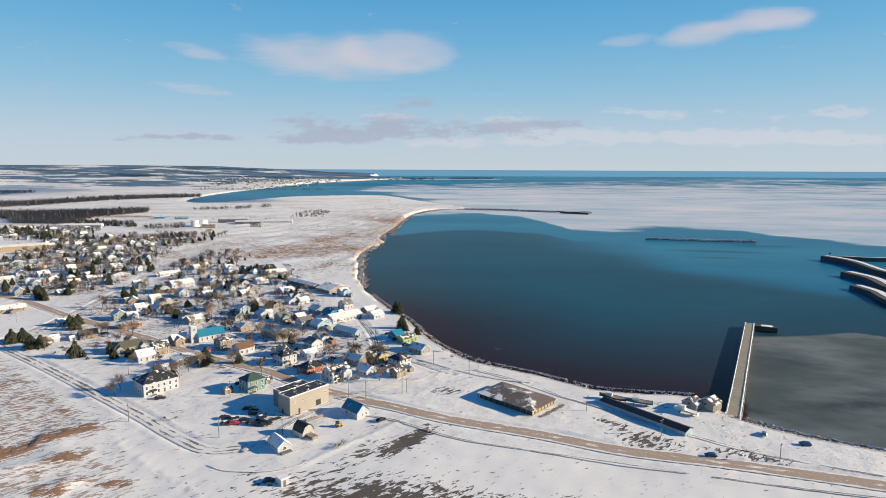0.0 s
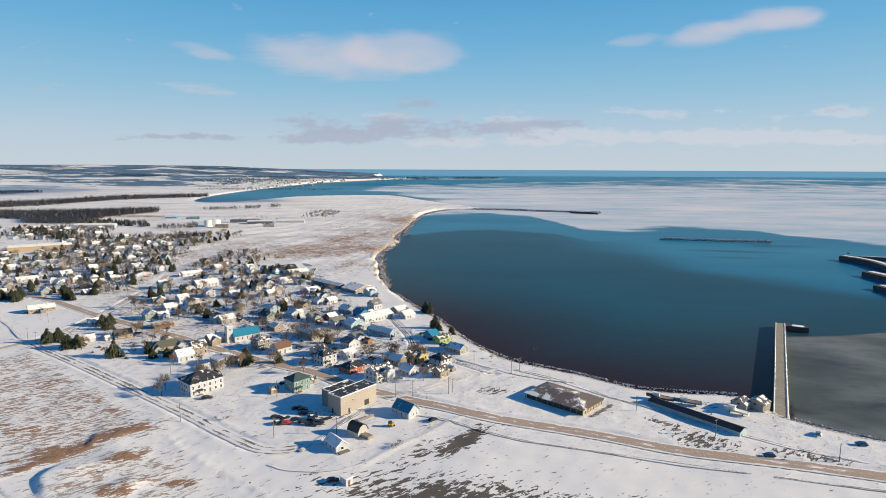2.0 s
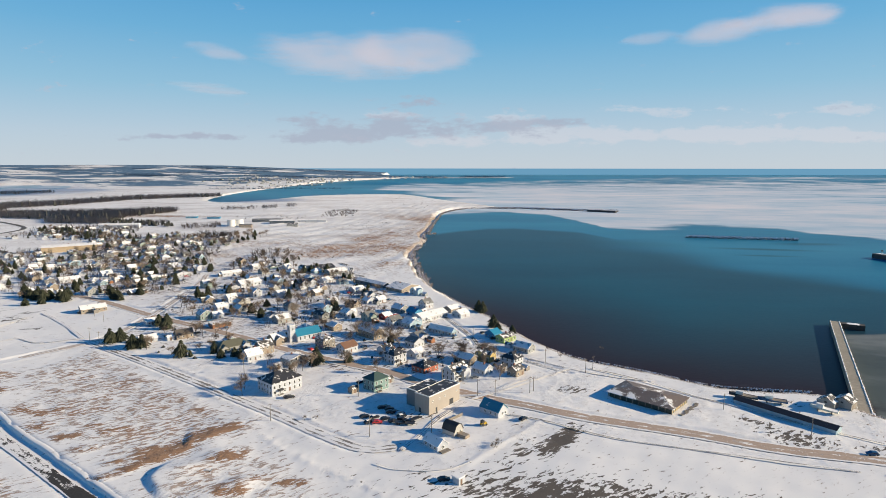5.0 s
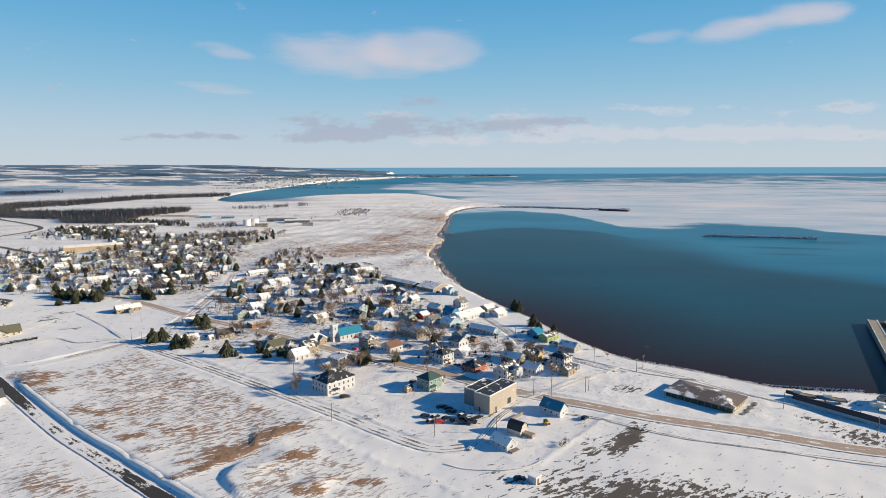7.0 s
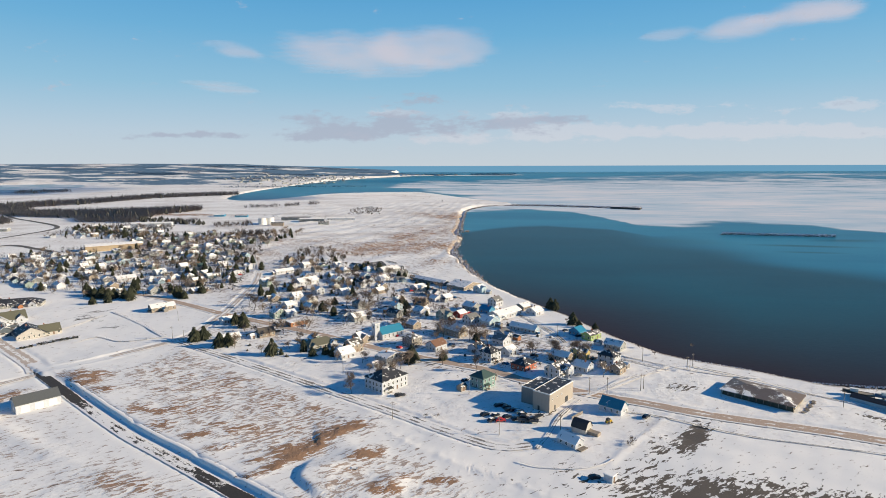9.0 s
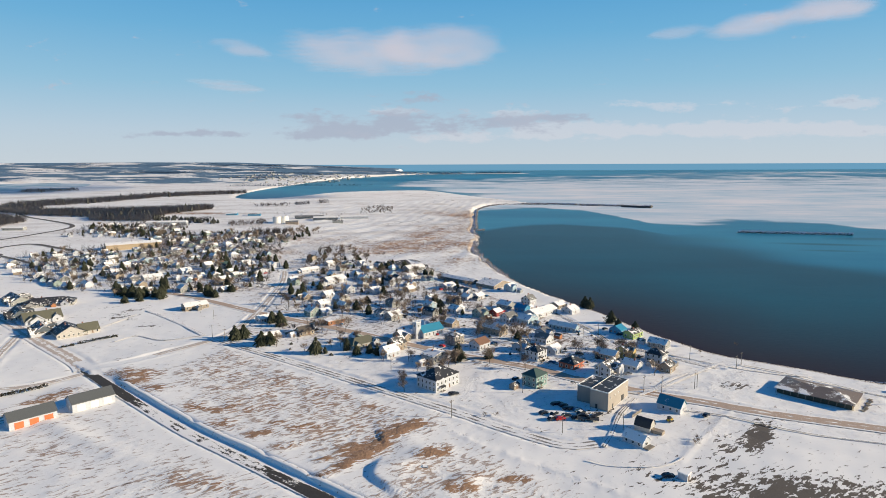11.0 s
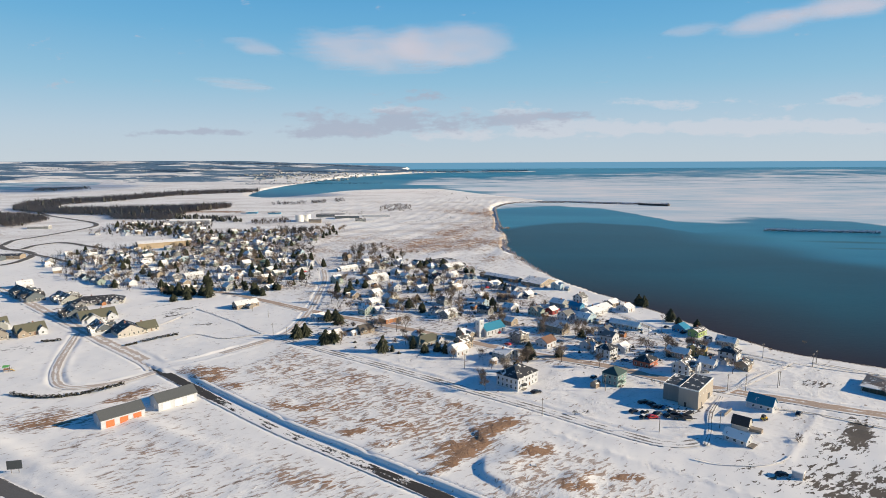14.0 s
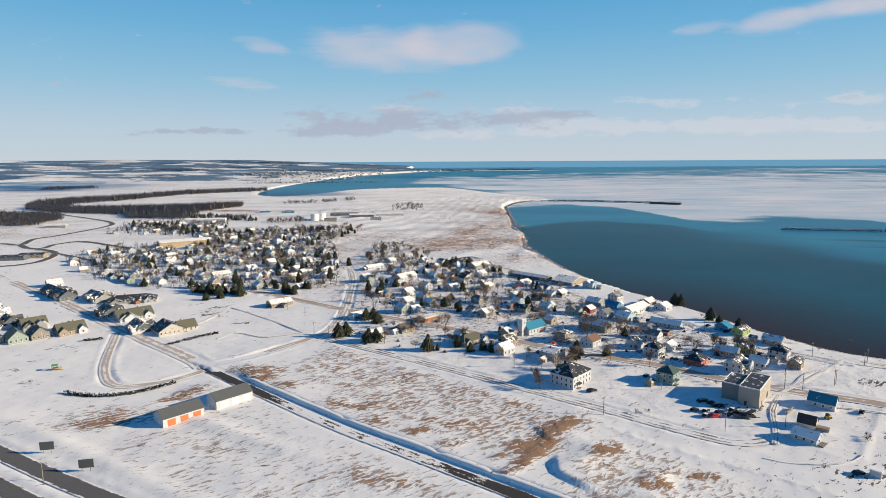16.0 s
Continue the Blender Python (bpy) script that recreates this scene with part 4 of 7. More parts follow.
for spec in (
    (-29.6, 370.5, 44, 7.1, 8.3, 3.2, 2.2, "gable", "blue", "azure", 2),
    (-62.5, 380.7, 142, 19.5, 5.3, 3, 2, "gable", "paleblue", "snow", 2),
    (-88.8, 324.2, 48, 9.4, 8.3, 5.4, 2.4, "hip", "white", "dark", 2),
    (-77.5, 333.4, 48, 7.7, 7.1, 3, 2.2, "gable", "white", "snow", 1),
    (-79.6, 354.3, 138, 8.3, 8.3, 3.6, 2.2, "gable", "white", "grey", 2),
    (-78.0, 367.8, 48, 7.1, 8.3, 3.4, 2, "ell", "white", "grey", 1),
    (-95.7, 339.5, 48, 8.3, 7.1, 3.4, 2.2, "ell", "white", "dark", 1),
    (-119.9, 345.8, 48, 10, 8.3, 3.4, 2.6, "gable", "white", "rust", 2),
    (-135.0, 354.7, 48, 8.8, 8.3, 5.4, 1.6, "hip", "taupe", "patchy", 2),
    (-146.5, 324.0, 138, 9.4, 11.8, 4.2, 1.4, "gable", "beige", "snow", 2),
    (-173.2, 333.2, 44, 9.4, 7.7, 3.4, 3, "ell", "white", "snow", 2),
):
    house(*spec)
for spec in (
    (-169.9, 345.2, 44, 8.3, 8.3, 4.8, 2.8, "gable", "tan", "patchy", 2),
    (-234.5, 380.7, 40, 10.6, 6.5, 2.8, 2.8, "gable", "tan", "brown", 2),
    (-254.5, 372.0, 42, 10.6, 7.1, 2.6, 1.8, "gable", "white", "snow", 1),
    (-192.6, 353.0, 42, 19.5, 10.6, 3.2, 2.8, "hip", "straw", "olive", 2),
    (-220.6, 407.4, 42, 13, 8.3, 2.8, 0.5, "flat", "rust", "snow", 1),
    (-240.7, 430.4, 132, 9.4, 9.4, 4, 3, "gable", "greygreen", "blueroof", 2),
    (-273.5, 415.4, 42, 8.3, 7.1, 3, 1.8, "gable", "white", "snow", 1),
    (-231.9, 431.5, 42, 7.1, 7.1, 3, 2, "ell", "white", "snow", 1),
    (-378.4, 519.4, 134, 9.4, 8.3, 3.6, 3, "gable", "grey", "snow", 1),
    (-342.1, 459.6, 40, 18, 10.6, 3, 2.2, "gable", "tan", "snow", 1),
    (-76.0, 454.7, 46, 8.3, 8.3, 4, 3, "gable", "white", "grey", 2),
):
    house(*spec)
for spec in (
    (-85.9, 502.5, 46, 8.3, 7.1, 5, 2, "ell", "paleblue", "blueroof", 1),
    (-98.4, 525.4, 136, 21, 24, 3, 3.2, "gable", "tan", "blueroof", 1),
    (-71.8, 419.9, 44, 25.5, 10.6, 3.6, 2.2, "gable", "white", "snow", 2),
    (-84.8, 398.1, 136, 9.4, 9.4, 3.6, 2.4, "ell", "paleblue", "blueroof", 2),
    (-83.9, 430.7, 138, 9.4, 7.1, 3.4, 2, "gable", "blue", "azure", 1),
    (-96.7, 404.1, 46, 9.4, 8.3, 4, 2.6, "gable", "white", "grey", 2),
    (-104.2, 421.4, 46, 7.1, 7.1, 3, 2, "gable", "red", "snow", 1),
    (-115.9, 418.2, 46, 8.3, 8.3, 4, 2.6, "ell", "greygreen", "grey", 2),
    (-95.1, 441.0, 136, 10.6, 9.4, 3.6, 2.4, "gable", "grey", "snow", 2),
    (-110.1, 377.2, 136, 19.5, 8.3, 4.4, 3, "gable", "tan", "snow", 2),
    (-133.7, 430.3, 136, 8.3, 8.3, 3.4, 2.4, "ell", "white", "blueroof", 1),
):
    house(*spec)
for spec in (
    (-55.4, 440.2, 44, 10.6, 8.3, 3, 2, "gable", "tan", "snow", 1),
    (-49.3, 424.8, 44, 9.4, 9.4, 3, 2.4, "gable", "white", "snow", 1),
    (-153.4, 444.5, 136, 7.1, 8.3, 4, 2.2, "gable", "paleblue", "snow", 1),
    (-136.5, 394.9, 136, 7.1, 7.1, 2.8, 2, "gable", "tan", "snow", 1),
    (-192.4, 536.1, 136, 8.3, 10.6, 5, 3, "gable", "white", "dark", 1),
    (-203.5, 503.3, 46, 9.4, 8.3, 3.4, 2.2, "ell", "white", "snow", 1),
    (-227.4, 506.8, 136, 9.4, 8.3, 4.4, 2.6, "gable", "white", "snow", 1),
    (-248.8, 554.0, 46, 21, 10.6, 3.6, 2.6, "gable", "white", "snow", 1),
    (-221.5, 560.3, 136, 8.3, 8.3, 3.4, 2.4, "gable", "paleblue", "snow", 1),
    (-173.5, 507.9, 46, 8.3, 8.3, 3, 2.2, "gable", "tan", "snow", 1),
    (-140.1, 519.4, 46, 11.8, 9.4, 3, 2, "ell", "white", "snow", 1),
):
    house(*spec)
for spec in (
    (-222.2, 611.4, 46, 9.4, 9.4, 3, 2.4, "hip", "grey", "blueroof", 1),
    (-196.4, 577.9, 136, 7.1, 7.1, 3, 2, "gable", "paleblue", "snow", 1),
    (-253.1, 615.2, 46, 8.3, 8.3, 3.6, 2.4, "gable", "grey", "grey", 1),
    (-176.2, 614.1, 40, 21, 11.8, 3, 2.4, "gable", "grey", "snow", 1),
    (-123.4, 472.6, 136, 7.1, 8.3, 3, 2, "gable", "white", "snow", 1),
    (-114.7, 476.2, 46, 8.3, 7.1, 3, 2, "gable", "white", "snow", 1),
    (-358.8, 566.6, 46, 10.6, 7.1, 3, 2, "gable", "tan", "snow", 1),
    (-354.7, 588.1, 46, 8.3, 7.1, 3, 2, "gable", "greygreen", "snow", 1),
    (-336.5, 607.3, 136, 9.4, 18, 3, 2.4, "gable", "white", "dark", 1),
    (-384.7, 635.2, 46, 9.4, 8.3, 4.4, 2.6, "gable", "straw", "green", 1),
    (-401.5, 631.2, 46, 8.3, 8.3, 5, 3, "gable", "straw", "snow", 1),
):
    house(*spec)
for spec in (
    (-486.9, 665.1, 136, 8.3, 9.4, 4, 2.6, "ell", "paleblue", "snow", 1),
    (-485.7, 601.9, 46, 10.6, 8.3, 3, 2.2, "gable", "white", "snow", 1),
    (-435.6, 576.9, 46, 18, 9.4, 3, 2, "gable", "white", "snow", 1),
    (-285.4, 545.2, 46, 8.3, 8.3, 5, 2.6, "ell", "greygreen", "snow", 1),
    (-286.7, 611.6, 46, 21, 7.1, 3, 1.6, "gable", "white", "snow", 1),
    (-254.9, 529.2, 136, 8.3, 9.4, 3.6, 2.4, "gable", "white", "snow", 1),
    (-227.3, 469.7, 136, 8.3, 9.4, 3.6, 2.4, "ell", "beige", "snow", 1),
    (-241.1, 485.9, 46, 8.3, 8.3, 4, 2.6, "gable", "white", "snow", 1),
    (-178.9, 416.3, 46, 10.6, 8.3, 3.4, 2.4, "gable", "grey", "snow", 1),
    (-188.3, 425.4, 136, 7.1, 9.4, 3, 2, "gable", "white", "grey", 1),
    (-167.9, 365.7, 46, 9.4, 8.3, 3.6, 2.6, "ell", "tan", "snow", 1),
):
    house(*spec)
for spec in (
    (-198.0, 365.8, 136, 5.9, 7.1, 2.6, 1.8, "gable", "greygreen", "snow", 1),
):
    house(*spec)
for spec in (
    (-573.5, 531.7, 44, 12.2, 12.2, 3.45, 3, "gable", "white", "snow", 1),
    (-130.7, 549.4, 136, 45, 8.3, 3.2, 1.6, "gable", "slate", "blueroof", 1),
    (-194.8, 636.6, 40, 21, 18, 3, 3, "gable", "slate", "dark", 1),
    (-567.0, 784.7, 36, 63, 21, 6.9, 2, "gable", "ochre", "snow", 0),
):
    house(*spec)

# the estate: steep gables close together, and one long low house
for spec in (
    (-463, 384, 48, 17, 13, 3.0, 4.3, "ell", "tan", "olive", 2), 
    (-478, 374, 138, 14, 10.5, 3.2, 4.7, "gable", "taupe", "dark", 2), 
    (-487, 366, 138, 14, 11, 3.0, 4.9, "gable", "greygreen", "olive", 2), 
    (-501, 363, 138, 14, 11, 3.2, 4.5, "gable", "grey", "patchy", 2), 
    (-515, 368, 138, 15, 12, 3.0, 4.7, "gable", "taupe", "dark", 2), 
    (-496, 395, 48, 15, 12, 3.2, 4.5, "ell", "grey", "olive", 2), 
    (-516, 399, 138, 15, 12, 3.4, 4.7, "ell", "slate", "dark", 2), 
    (-544, 423, 138, 14, 12, 3.4, 4.3, "ell", "grey", "blueroof", 2), 
    (-563, 441, 48, 14, 12, 3.0, 3.6, "ell", "grey", "patchy", 1), 
    (-543, 492, 141, 48, 14, 3.4, 4.3, "ell", "slate", "dark", 2), 
    (-500, 478, 141, 27, 15, 2.8, 4.3, "ell", "grey", "patchy", 2), 
    (-467, 471, 22, 36, 15, 2.4, 3.8, "hip", "straw", "dark", 2), 
    (-440, 422, 44, 24, 16, 2.6, 4.7, "ell", "white", "olive", 2), 
    (-463, 430, 134, 20, 14, 2.8, 4.7, "ell", "slate", "dark", 2), 
    (-397, 386, 134, 17, 17, 2.8, 4.7, "gable", "cream", "dark", 2), 
    (-388, 393, 44, 12, 12, 2.4, 4.0, "gable", "cream", "olive", 2), 
    (-418, 390, 134, 19, 13, 2.6, 4.3, "ell", "slate", "patchy", 2), 
):
    house(*spec)


# ---- roads ----
def road_mat(name, base, dark, snow, rut, length=0.16, clear=None, across=3.0, rough=0.3):
    """Ploughed road: bare ground, ruts along it, snow left over and drifting in from the rims."""
    m, nt, b = material(name)
    u, v = attr(nt, "across"), attr(nt, "along")
    co = node(nt, "ShaderNodeCombineXYZ", {0: calc(nt, "MULTIPLY", v, length), 1: calc(nt, "MULTIPLY", u, across), 2: 0.0}).outputs[0]
    n1, n2 = grain(nt, co, 1.6, 5, 0.6), grain(nt, place_co(nt), 1.3, 4, 0.6)
    au = calc(nt, "ABSOLUTE", u)
    tracks = calc(nt, "SUBTRACT", 1.0, ramp(nt, calc(nt, "ABSOLUTE", calc(nt, "SUBTRACT", au, 0.42)), 0.05, 0.3))
    n3 = grain(nt, place_co(nt), 0.09, 3, 0.5)
    bare = calc(nt, "ADD", calc(nt, "MULTIPLY", tracks, rut), calc(nt, "ADD", calc(nt, "ADD", calc(nt, "MULTIPLY", n1, 1.5), calc(nt, "MULTIPLY", calc(nt, "SUBTRACT", n3, 0.5), 1.3)), calc(nt, "MULTIPLY", calc(nt, "SUBTRACT", n2, 0.83 if rough < 0.5 else 0.55), rough)))
    bare = calc(nt, "SUBTRACT", bare, calc(nt, "MULTIPLY", ramp(nt, au, 0.62, 1.0), 0.75))
    if clear:
        a, b2, c2, d2 = clear
        swept = calc(nt, "ADD", calc(nt, "SUBTRACT", 1.0, ramp(nt, v, a, b2)), ramp(nt, v, c2, d2))
        bare = calc(nt, "ADD", bare, calc(nt, "MULTIPLY", swept, 0.75))
    k = ramp(nt, bare, 0.35 + snow, 0.55 + snow)
    c = blend(nt, n2, dark, base)
    c = blend(nt, k, (0.81, 0.78, 0.75), c)
    feed(nt, b, c, 0.8, calc(nt, "SUBTRACT", n1, k), 0.1, 0.6, spec=0.2)
    return m


M_SAND = road_mat("sanded_road", (0.54, 0.41, 0.32), (0.33, 0.245, 0.19), 0.03, 0.4)
M_SANDS = road_mat("snowy_sanded_road", (0.60, 0.50, 0.43), (0.42, 0.34, 0.28), 0.24, 0.35)
M_TAR = road_mat("bare_tarmac", (0.075, 0.068, 0.062), (0.035, 0.033, 0.032), 0.30, 0.3)
M_DARKWAY = road_mat("drifted_tarmac", (0.075, 0.068, 0.062), (0.03, 0.028, 0.028), 0.42, 0.1, 0.09, (48, 92, 172, 205), 1.3, 0.9)
M_TARS = road_mat("snowy_tarmac", (0.30, 0.27, 0.25), (0.13, 0.115, 0.10), 0.46, 0.34)
M_FAR = road_mat("far_tarmac", (0.15, 0.135, 0.125), (0.08, 0.075, 0.07), -0.2, 0.25)
M_HWY = road_mat("highway_tarmac", (0.15, 0.14, 0.135), (0.10, 0.095, 0.09), -0.25, 0.2)


def ribbon(key, name, mat, label, lift=0.06, half=None, line=None):
    line = LINES[key] if line is None else line
    half = half or WAYS[key]
    t = np.gradient(line, axis=0)
    t /= np.linalg.norm(t, axis=1)[:, None]
    nrm = np.stack([-t[:, 1], t[:, 0]], 1)
    along = np.concatenate([[0], np.cumsum(np.linalg.norm(np.diff(line, axis=0), axis=1))])
    us = np.array([-1, -0.6, -0.2, 0.2, 0.6, 1])
    P = line[:, None, :] + nrm[:, None, :] * us[None, :, None] * half
    zz = flatland(P[..., 0], P[..., 1]) + lift - 0.05 * us[None, :] ** 2
    co = np.concatenate([P, zz[..., None]], -1).reshape(-1, 3)
    n, k = len(line), len(us)
    faces = [(i * k + j, i * k + j + 1, (i + 1) * k + j + 1, (i + 1) * k + j) for i in range(n - 1) for j in range(k - 1)]
    me = bpy.data.meshes.new(name)
    me.from_pydata(co.tolist(), [], faces)
    for nm, val in (("across", np.tile(us, n)), ("along", np.repeat(along, k))):
        at = me.attributes.new(nm, "FLOAT", "POINT")
        at.data.foreach_set("value", val.astype(np.float32))
    me.materials.append(mat)
    return tagged(new(name, me), label, "road", kind="structure")


ribbon("main", "road", M_SAND, "sanded village road with wheel ruts and packed snow")
ribbon("cross", "road", M_SANDS, "snowy village street, pale brown wheel tracks", 0.075)
ribbon("estate", "road", M_SANDS, "snowy estate road with brown slush tracks", 0.09)
ribbon("dark", "road", M_DARKWAY, "narrow road, half bare wet tarmac between drifts", 0.10)
ribbon("field", "road", M_TARS, "snowed field road with dark wheel tracks", 0.065)
ribbon("loop", "road", M_SANDS, "snowy curved drive with wheel tracks", 0.07)
ribbon("shore", "road", M_TARS, "narrow shore lane with dark tracks", 0.07)
ribbon("shore_lane", "road", M_TAR, "short bare tarmac lane by the shore", 0.08)
ribbon("highway", "road", M_HWY, "cleared grey tarmac highway between snowbanks", 0.07)
ribbon("highway_2", "road", M_HWY, "second carriageway of the cleared highway", 0.07)
ribbon("street", "road", M_TAR, "thin dark street line in snow", 0.1)
ribbon("hill_lane", "road", M_TAR, "winding cleared tarmac lane", 0.2)
ribbon("north_road", "road", M_FAR, "cleared far road through snowfields", 0.3)
ribbon("north_bend", "road", M_FAR, "far road bending through the snowfields", 0.33)
ribbon("north_lane", "road", M_FAR, "far lane beside the snowfield", 0.36)
ribbon("north_spur", "road", M_FAR, "far side road between snowfields", 0.39)


def path(points, half, mat, label, lift):
    ribbon("", "path", mat, label, lift, half, smooth_line(points, 2.5))


def snow_bank(line, side, profile, seed, label, notch=()):
    """Wind-cut bank of snow along a line: profile of (offset, height), its steep face towards the line."""
    line = np.asarray(line)
    t = np.gradient(line, axis=0)
    t /= np.linalg.norm(t, axis=1)[:, None]
    nrm = np.stack([-t[:, 1], t[:, 0]], 1) * side
    s = np.concatenate([[0], np.cumsum(np.linalg.norm(np.diff(line, axis=0), axis=1))])
    lift = np.clip(np.minimum(s, s[-1] - s) / 14, 0, 1) * (1.0 + 0.06 * waves(s, 0 * s, 30, seed))
    for a in notch:
        lift = lift * (1 - 0.35 * np.exp(-((s - a) / 2.5) ** 2))
    sway = 0.16 * waves(s, 0 * s, 40, seed + 1) + 0.05 * waves(s, 0 * s, 8, seed + 2)
    off, hgt = np.array([q[0] for q in profile]), np.array([q[1] for q in profile])
    P = line[:, None, :] + nrm[:, None, :] * (off[None, :] + sway[:, None])[..., None]
    zz = flatland(P[..., 0], P[..., 1]) + np.where(hgt > 0, hgt * lift[:, None], hgt) + 0.03 * waves(P[..., 0], P[..., 1], 6, seed + 3) * (hgt > 0.3)
    zz[lift < 0.06] -= 0.3
    n, k = len(line), len(off)
    me = bpy.data.meshes.new("snow_bank")
    me.from_pydata(np.concatenate([P, zz[..., None]], -1).reshape(-1, 3).tolist(), [],
                   [(i * k + j, i * k + j + 1, (i + 1) * k + j + 1, (i + 1) * k + j) for i in range(n - 1) for j in range(k - 1)])
    me.polygons.foreach_set("use_smooth", [True] * len(me.polygons))
    me.materials.append(M_GROUND)
    return tagged(new("snow_bank", me), label, "snow bank", kind="structure")


snow_bank(smooth_line([(x, y) for x, y in LINES["dark"][::4] if y < 205 * PLAN], 1.5), -1,
          ((4.7, -0.6), (5.0, 0.5), (5.3, 1.1), (5.8, 1.26), (6.6, 1.32), (7.4, 1.25), (8.0, 0.9), (8.4, 0.2)), 61, "smooth wind-cut snow bank along the dark road", (62, 88, 141))
snow_bank(smooth_line([(x * PLAN, y * PLAN) for x, y in crest], 1.2), 1,
          ((-1.6, -0.6), (-1.1, 0.6), (-0.6, 1.15), (0.1, 1.27), (1.0, 1.30), (1.9, 1.2), (2.6, 0.8), (3.2, 0.0)), 71, "curved wind-cut snow drift in the field")


def snow_lumps(line, width, count, size, seed):
    """Broken clods of ploughed snow along a line."""
    r = random.Random(seed)
    pts = smooth_line(line, 2)
    co, fs = [], []
    for _ in range(count):
        q = pts[r.randrange(len(pts))]
        x, y, sz = q[0] + r.gauss(0, width), q[1] + r.gauss(0, width), size * r.uniform(0.5, 1.6)
        k = len(co)
        co += [(x + sz * a * r.uniform(0.6, 1.3), y + sz * c_ * r.uniform(0.6, 1.3), gz(x, y) + 0.12 + 0.6 * sz * h * r.uniform(0.6, 1.2))
               for a, c_, h in ((1, 0, 0), (0, 1, 0), (-1, 0, 0), (0, -1, 0), (0.4, 0.2, 0.9), (-0.4, -0.2, 0.7), (0, 0, -1.2))]
        fs += [tuple(k + i for i in f) for f in ((0, 1, 4), (1, 5, 4), (1, 2, 5), (2, 3, 5), (3, 4, 5), (3, 0, 4), (1, 0, 6), (2, 1, 6), (3, 2, 6), (0, 3, 6))]
    me = bpy.data.meshes.new("snow_lumps")
    me.from_pydata(co, [], fs)
    me.materials.append(M_SNOW)
    tagged(new("snow_lumps", me), "broken clods of ploughed snow in a row", "snow", kind="stuff")


snow_lumps(RIDGE, 1.3, 1100, 0.15, 1)
snow_lumps([(x, y) for x, y in LINES["field"][len(LINES["field"]) // 3::4]], 4.2, 500, 0.14, 2)
snow_lumps([(x, y) for x, y in LINES["main"][10:60:3]], 5.6, 400, 0.14, 3)


M_RUT = road_mat("rutted_snow", (0.58, 0.54, 0.51), (0.42, 0.37, 0.34), 0.56, 0.36)
M_EDGE = road_mat("kerb_edge", (0.26, 0.23, 0.21), (0.15, 0.14, 0.13), 0.22, 0.2)
path([(-86.0, 207.5), (-78.0, 203.2), (-66.0, 201.8), (-56.0, 204.3), (-50.5, 208.5)], 0.35, M_RUT, "faint curved edge of a snowed lawn", 0.42)
path([(-77.5, 217.8), (-71.0, 229.7), (-62.6, 247.6), (-50.7, 264.1)], 1.3, M_TARS, "dark rutted driveway", 0.40)
path([(-35.7, 251.0), (-20.1, 244.6), (4.2, 228.2), (26.3, 219.6), (57.1, 209.9), (89.1, 199.9)], 0.45, M_EDGE, "thin bare kerb line in snow", 0.42)
path([(96.7, 197.6), (120.6, 191.0), (148.3, 184.3)], 0.45, M_EDGE, "thin bare kerb line in snow", 0.42)
path([(-1.9, 300.7), (-22.1, 291.2), (-39.9, 274.5), (-54.0, 271.6)], 1.2, M_RUT, "brown wheel ruts in snow", 0.42)
path([(7.0, 309.5), (-12.6, 294.1), (-33.7, 277.9), (-47.9, 267.9)], 1.0, M_RUT, "brown wheel ruts in snow", 0.44)
path([(-13.2, 326.7), (9.4, 307.7), (33.9, 294.1), (46.9, 290.9)], 0.7, M_RUT, "wheel track behind the bluff", 0.42)
path([(17.7, 309.6), (34.7, 296.8), (49.8, 281.2), (58.8, 270.4), (74.2, 257.3), (98.6, 234.3), (120.5, 217.2), (140.0, 206.4), (158.9, 198.5)], 0.5, M_EDGE, "thin dark line of a shore path", 0.42)
path([(-396.0, 380.8), (-384.0, 408.5), (-379.1, 440.3)], 1.0, M_RUT, "faint track in snow", 0.42)
path([(-301.9, 380.5), (-338.3, 417.9), (-376.2, 451.1)], 1.6, M_RUT, "faint snowed lane", 0.42)
path([(-356.6, 369.5), (-348.2, 382.2), (-325.9, 372.2), (-303.7, 379.8)], 0.8, M_RUT, "faint snowed lane", 0.42)


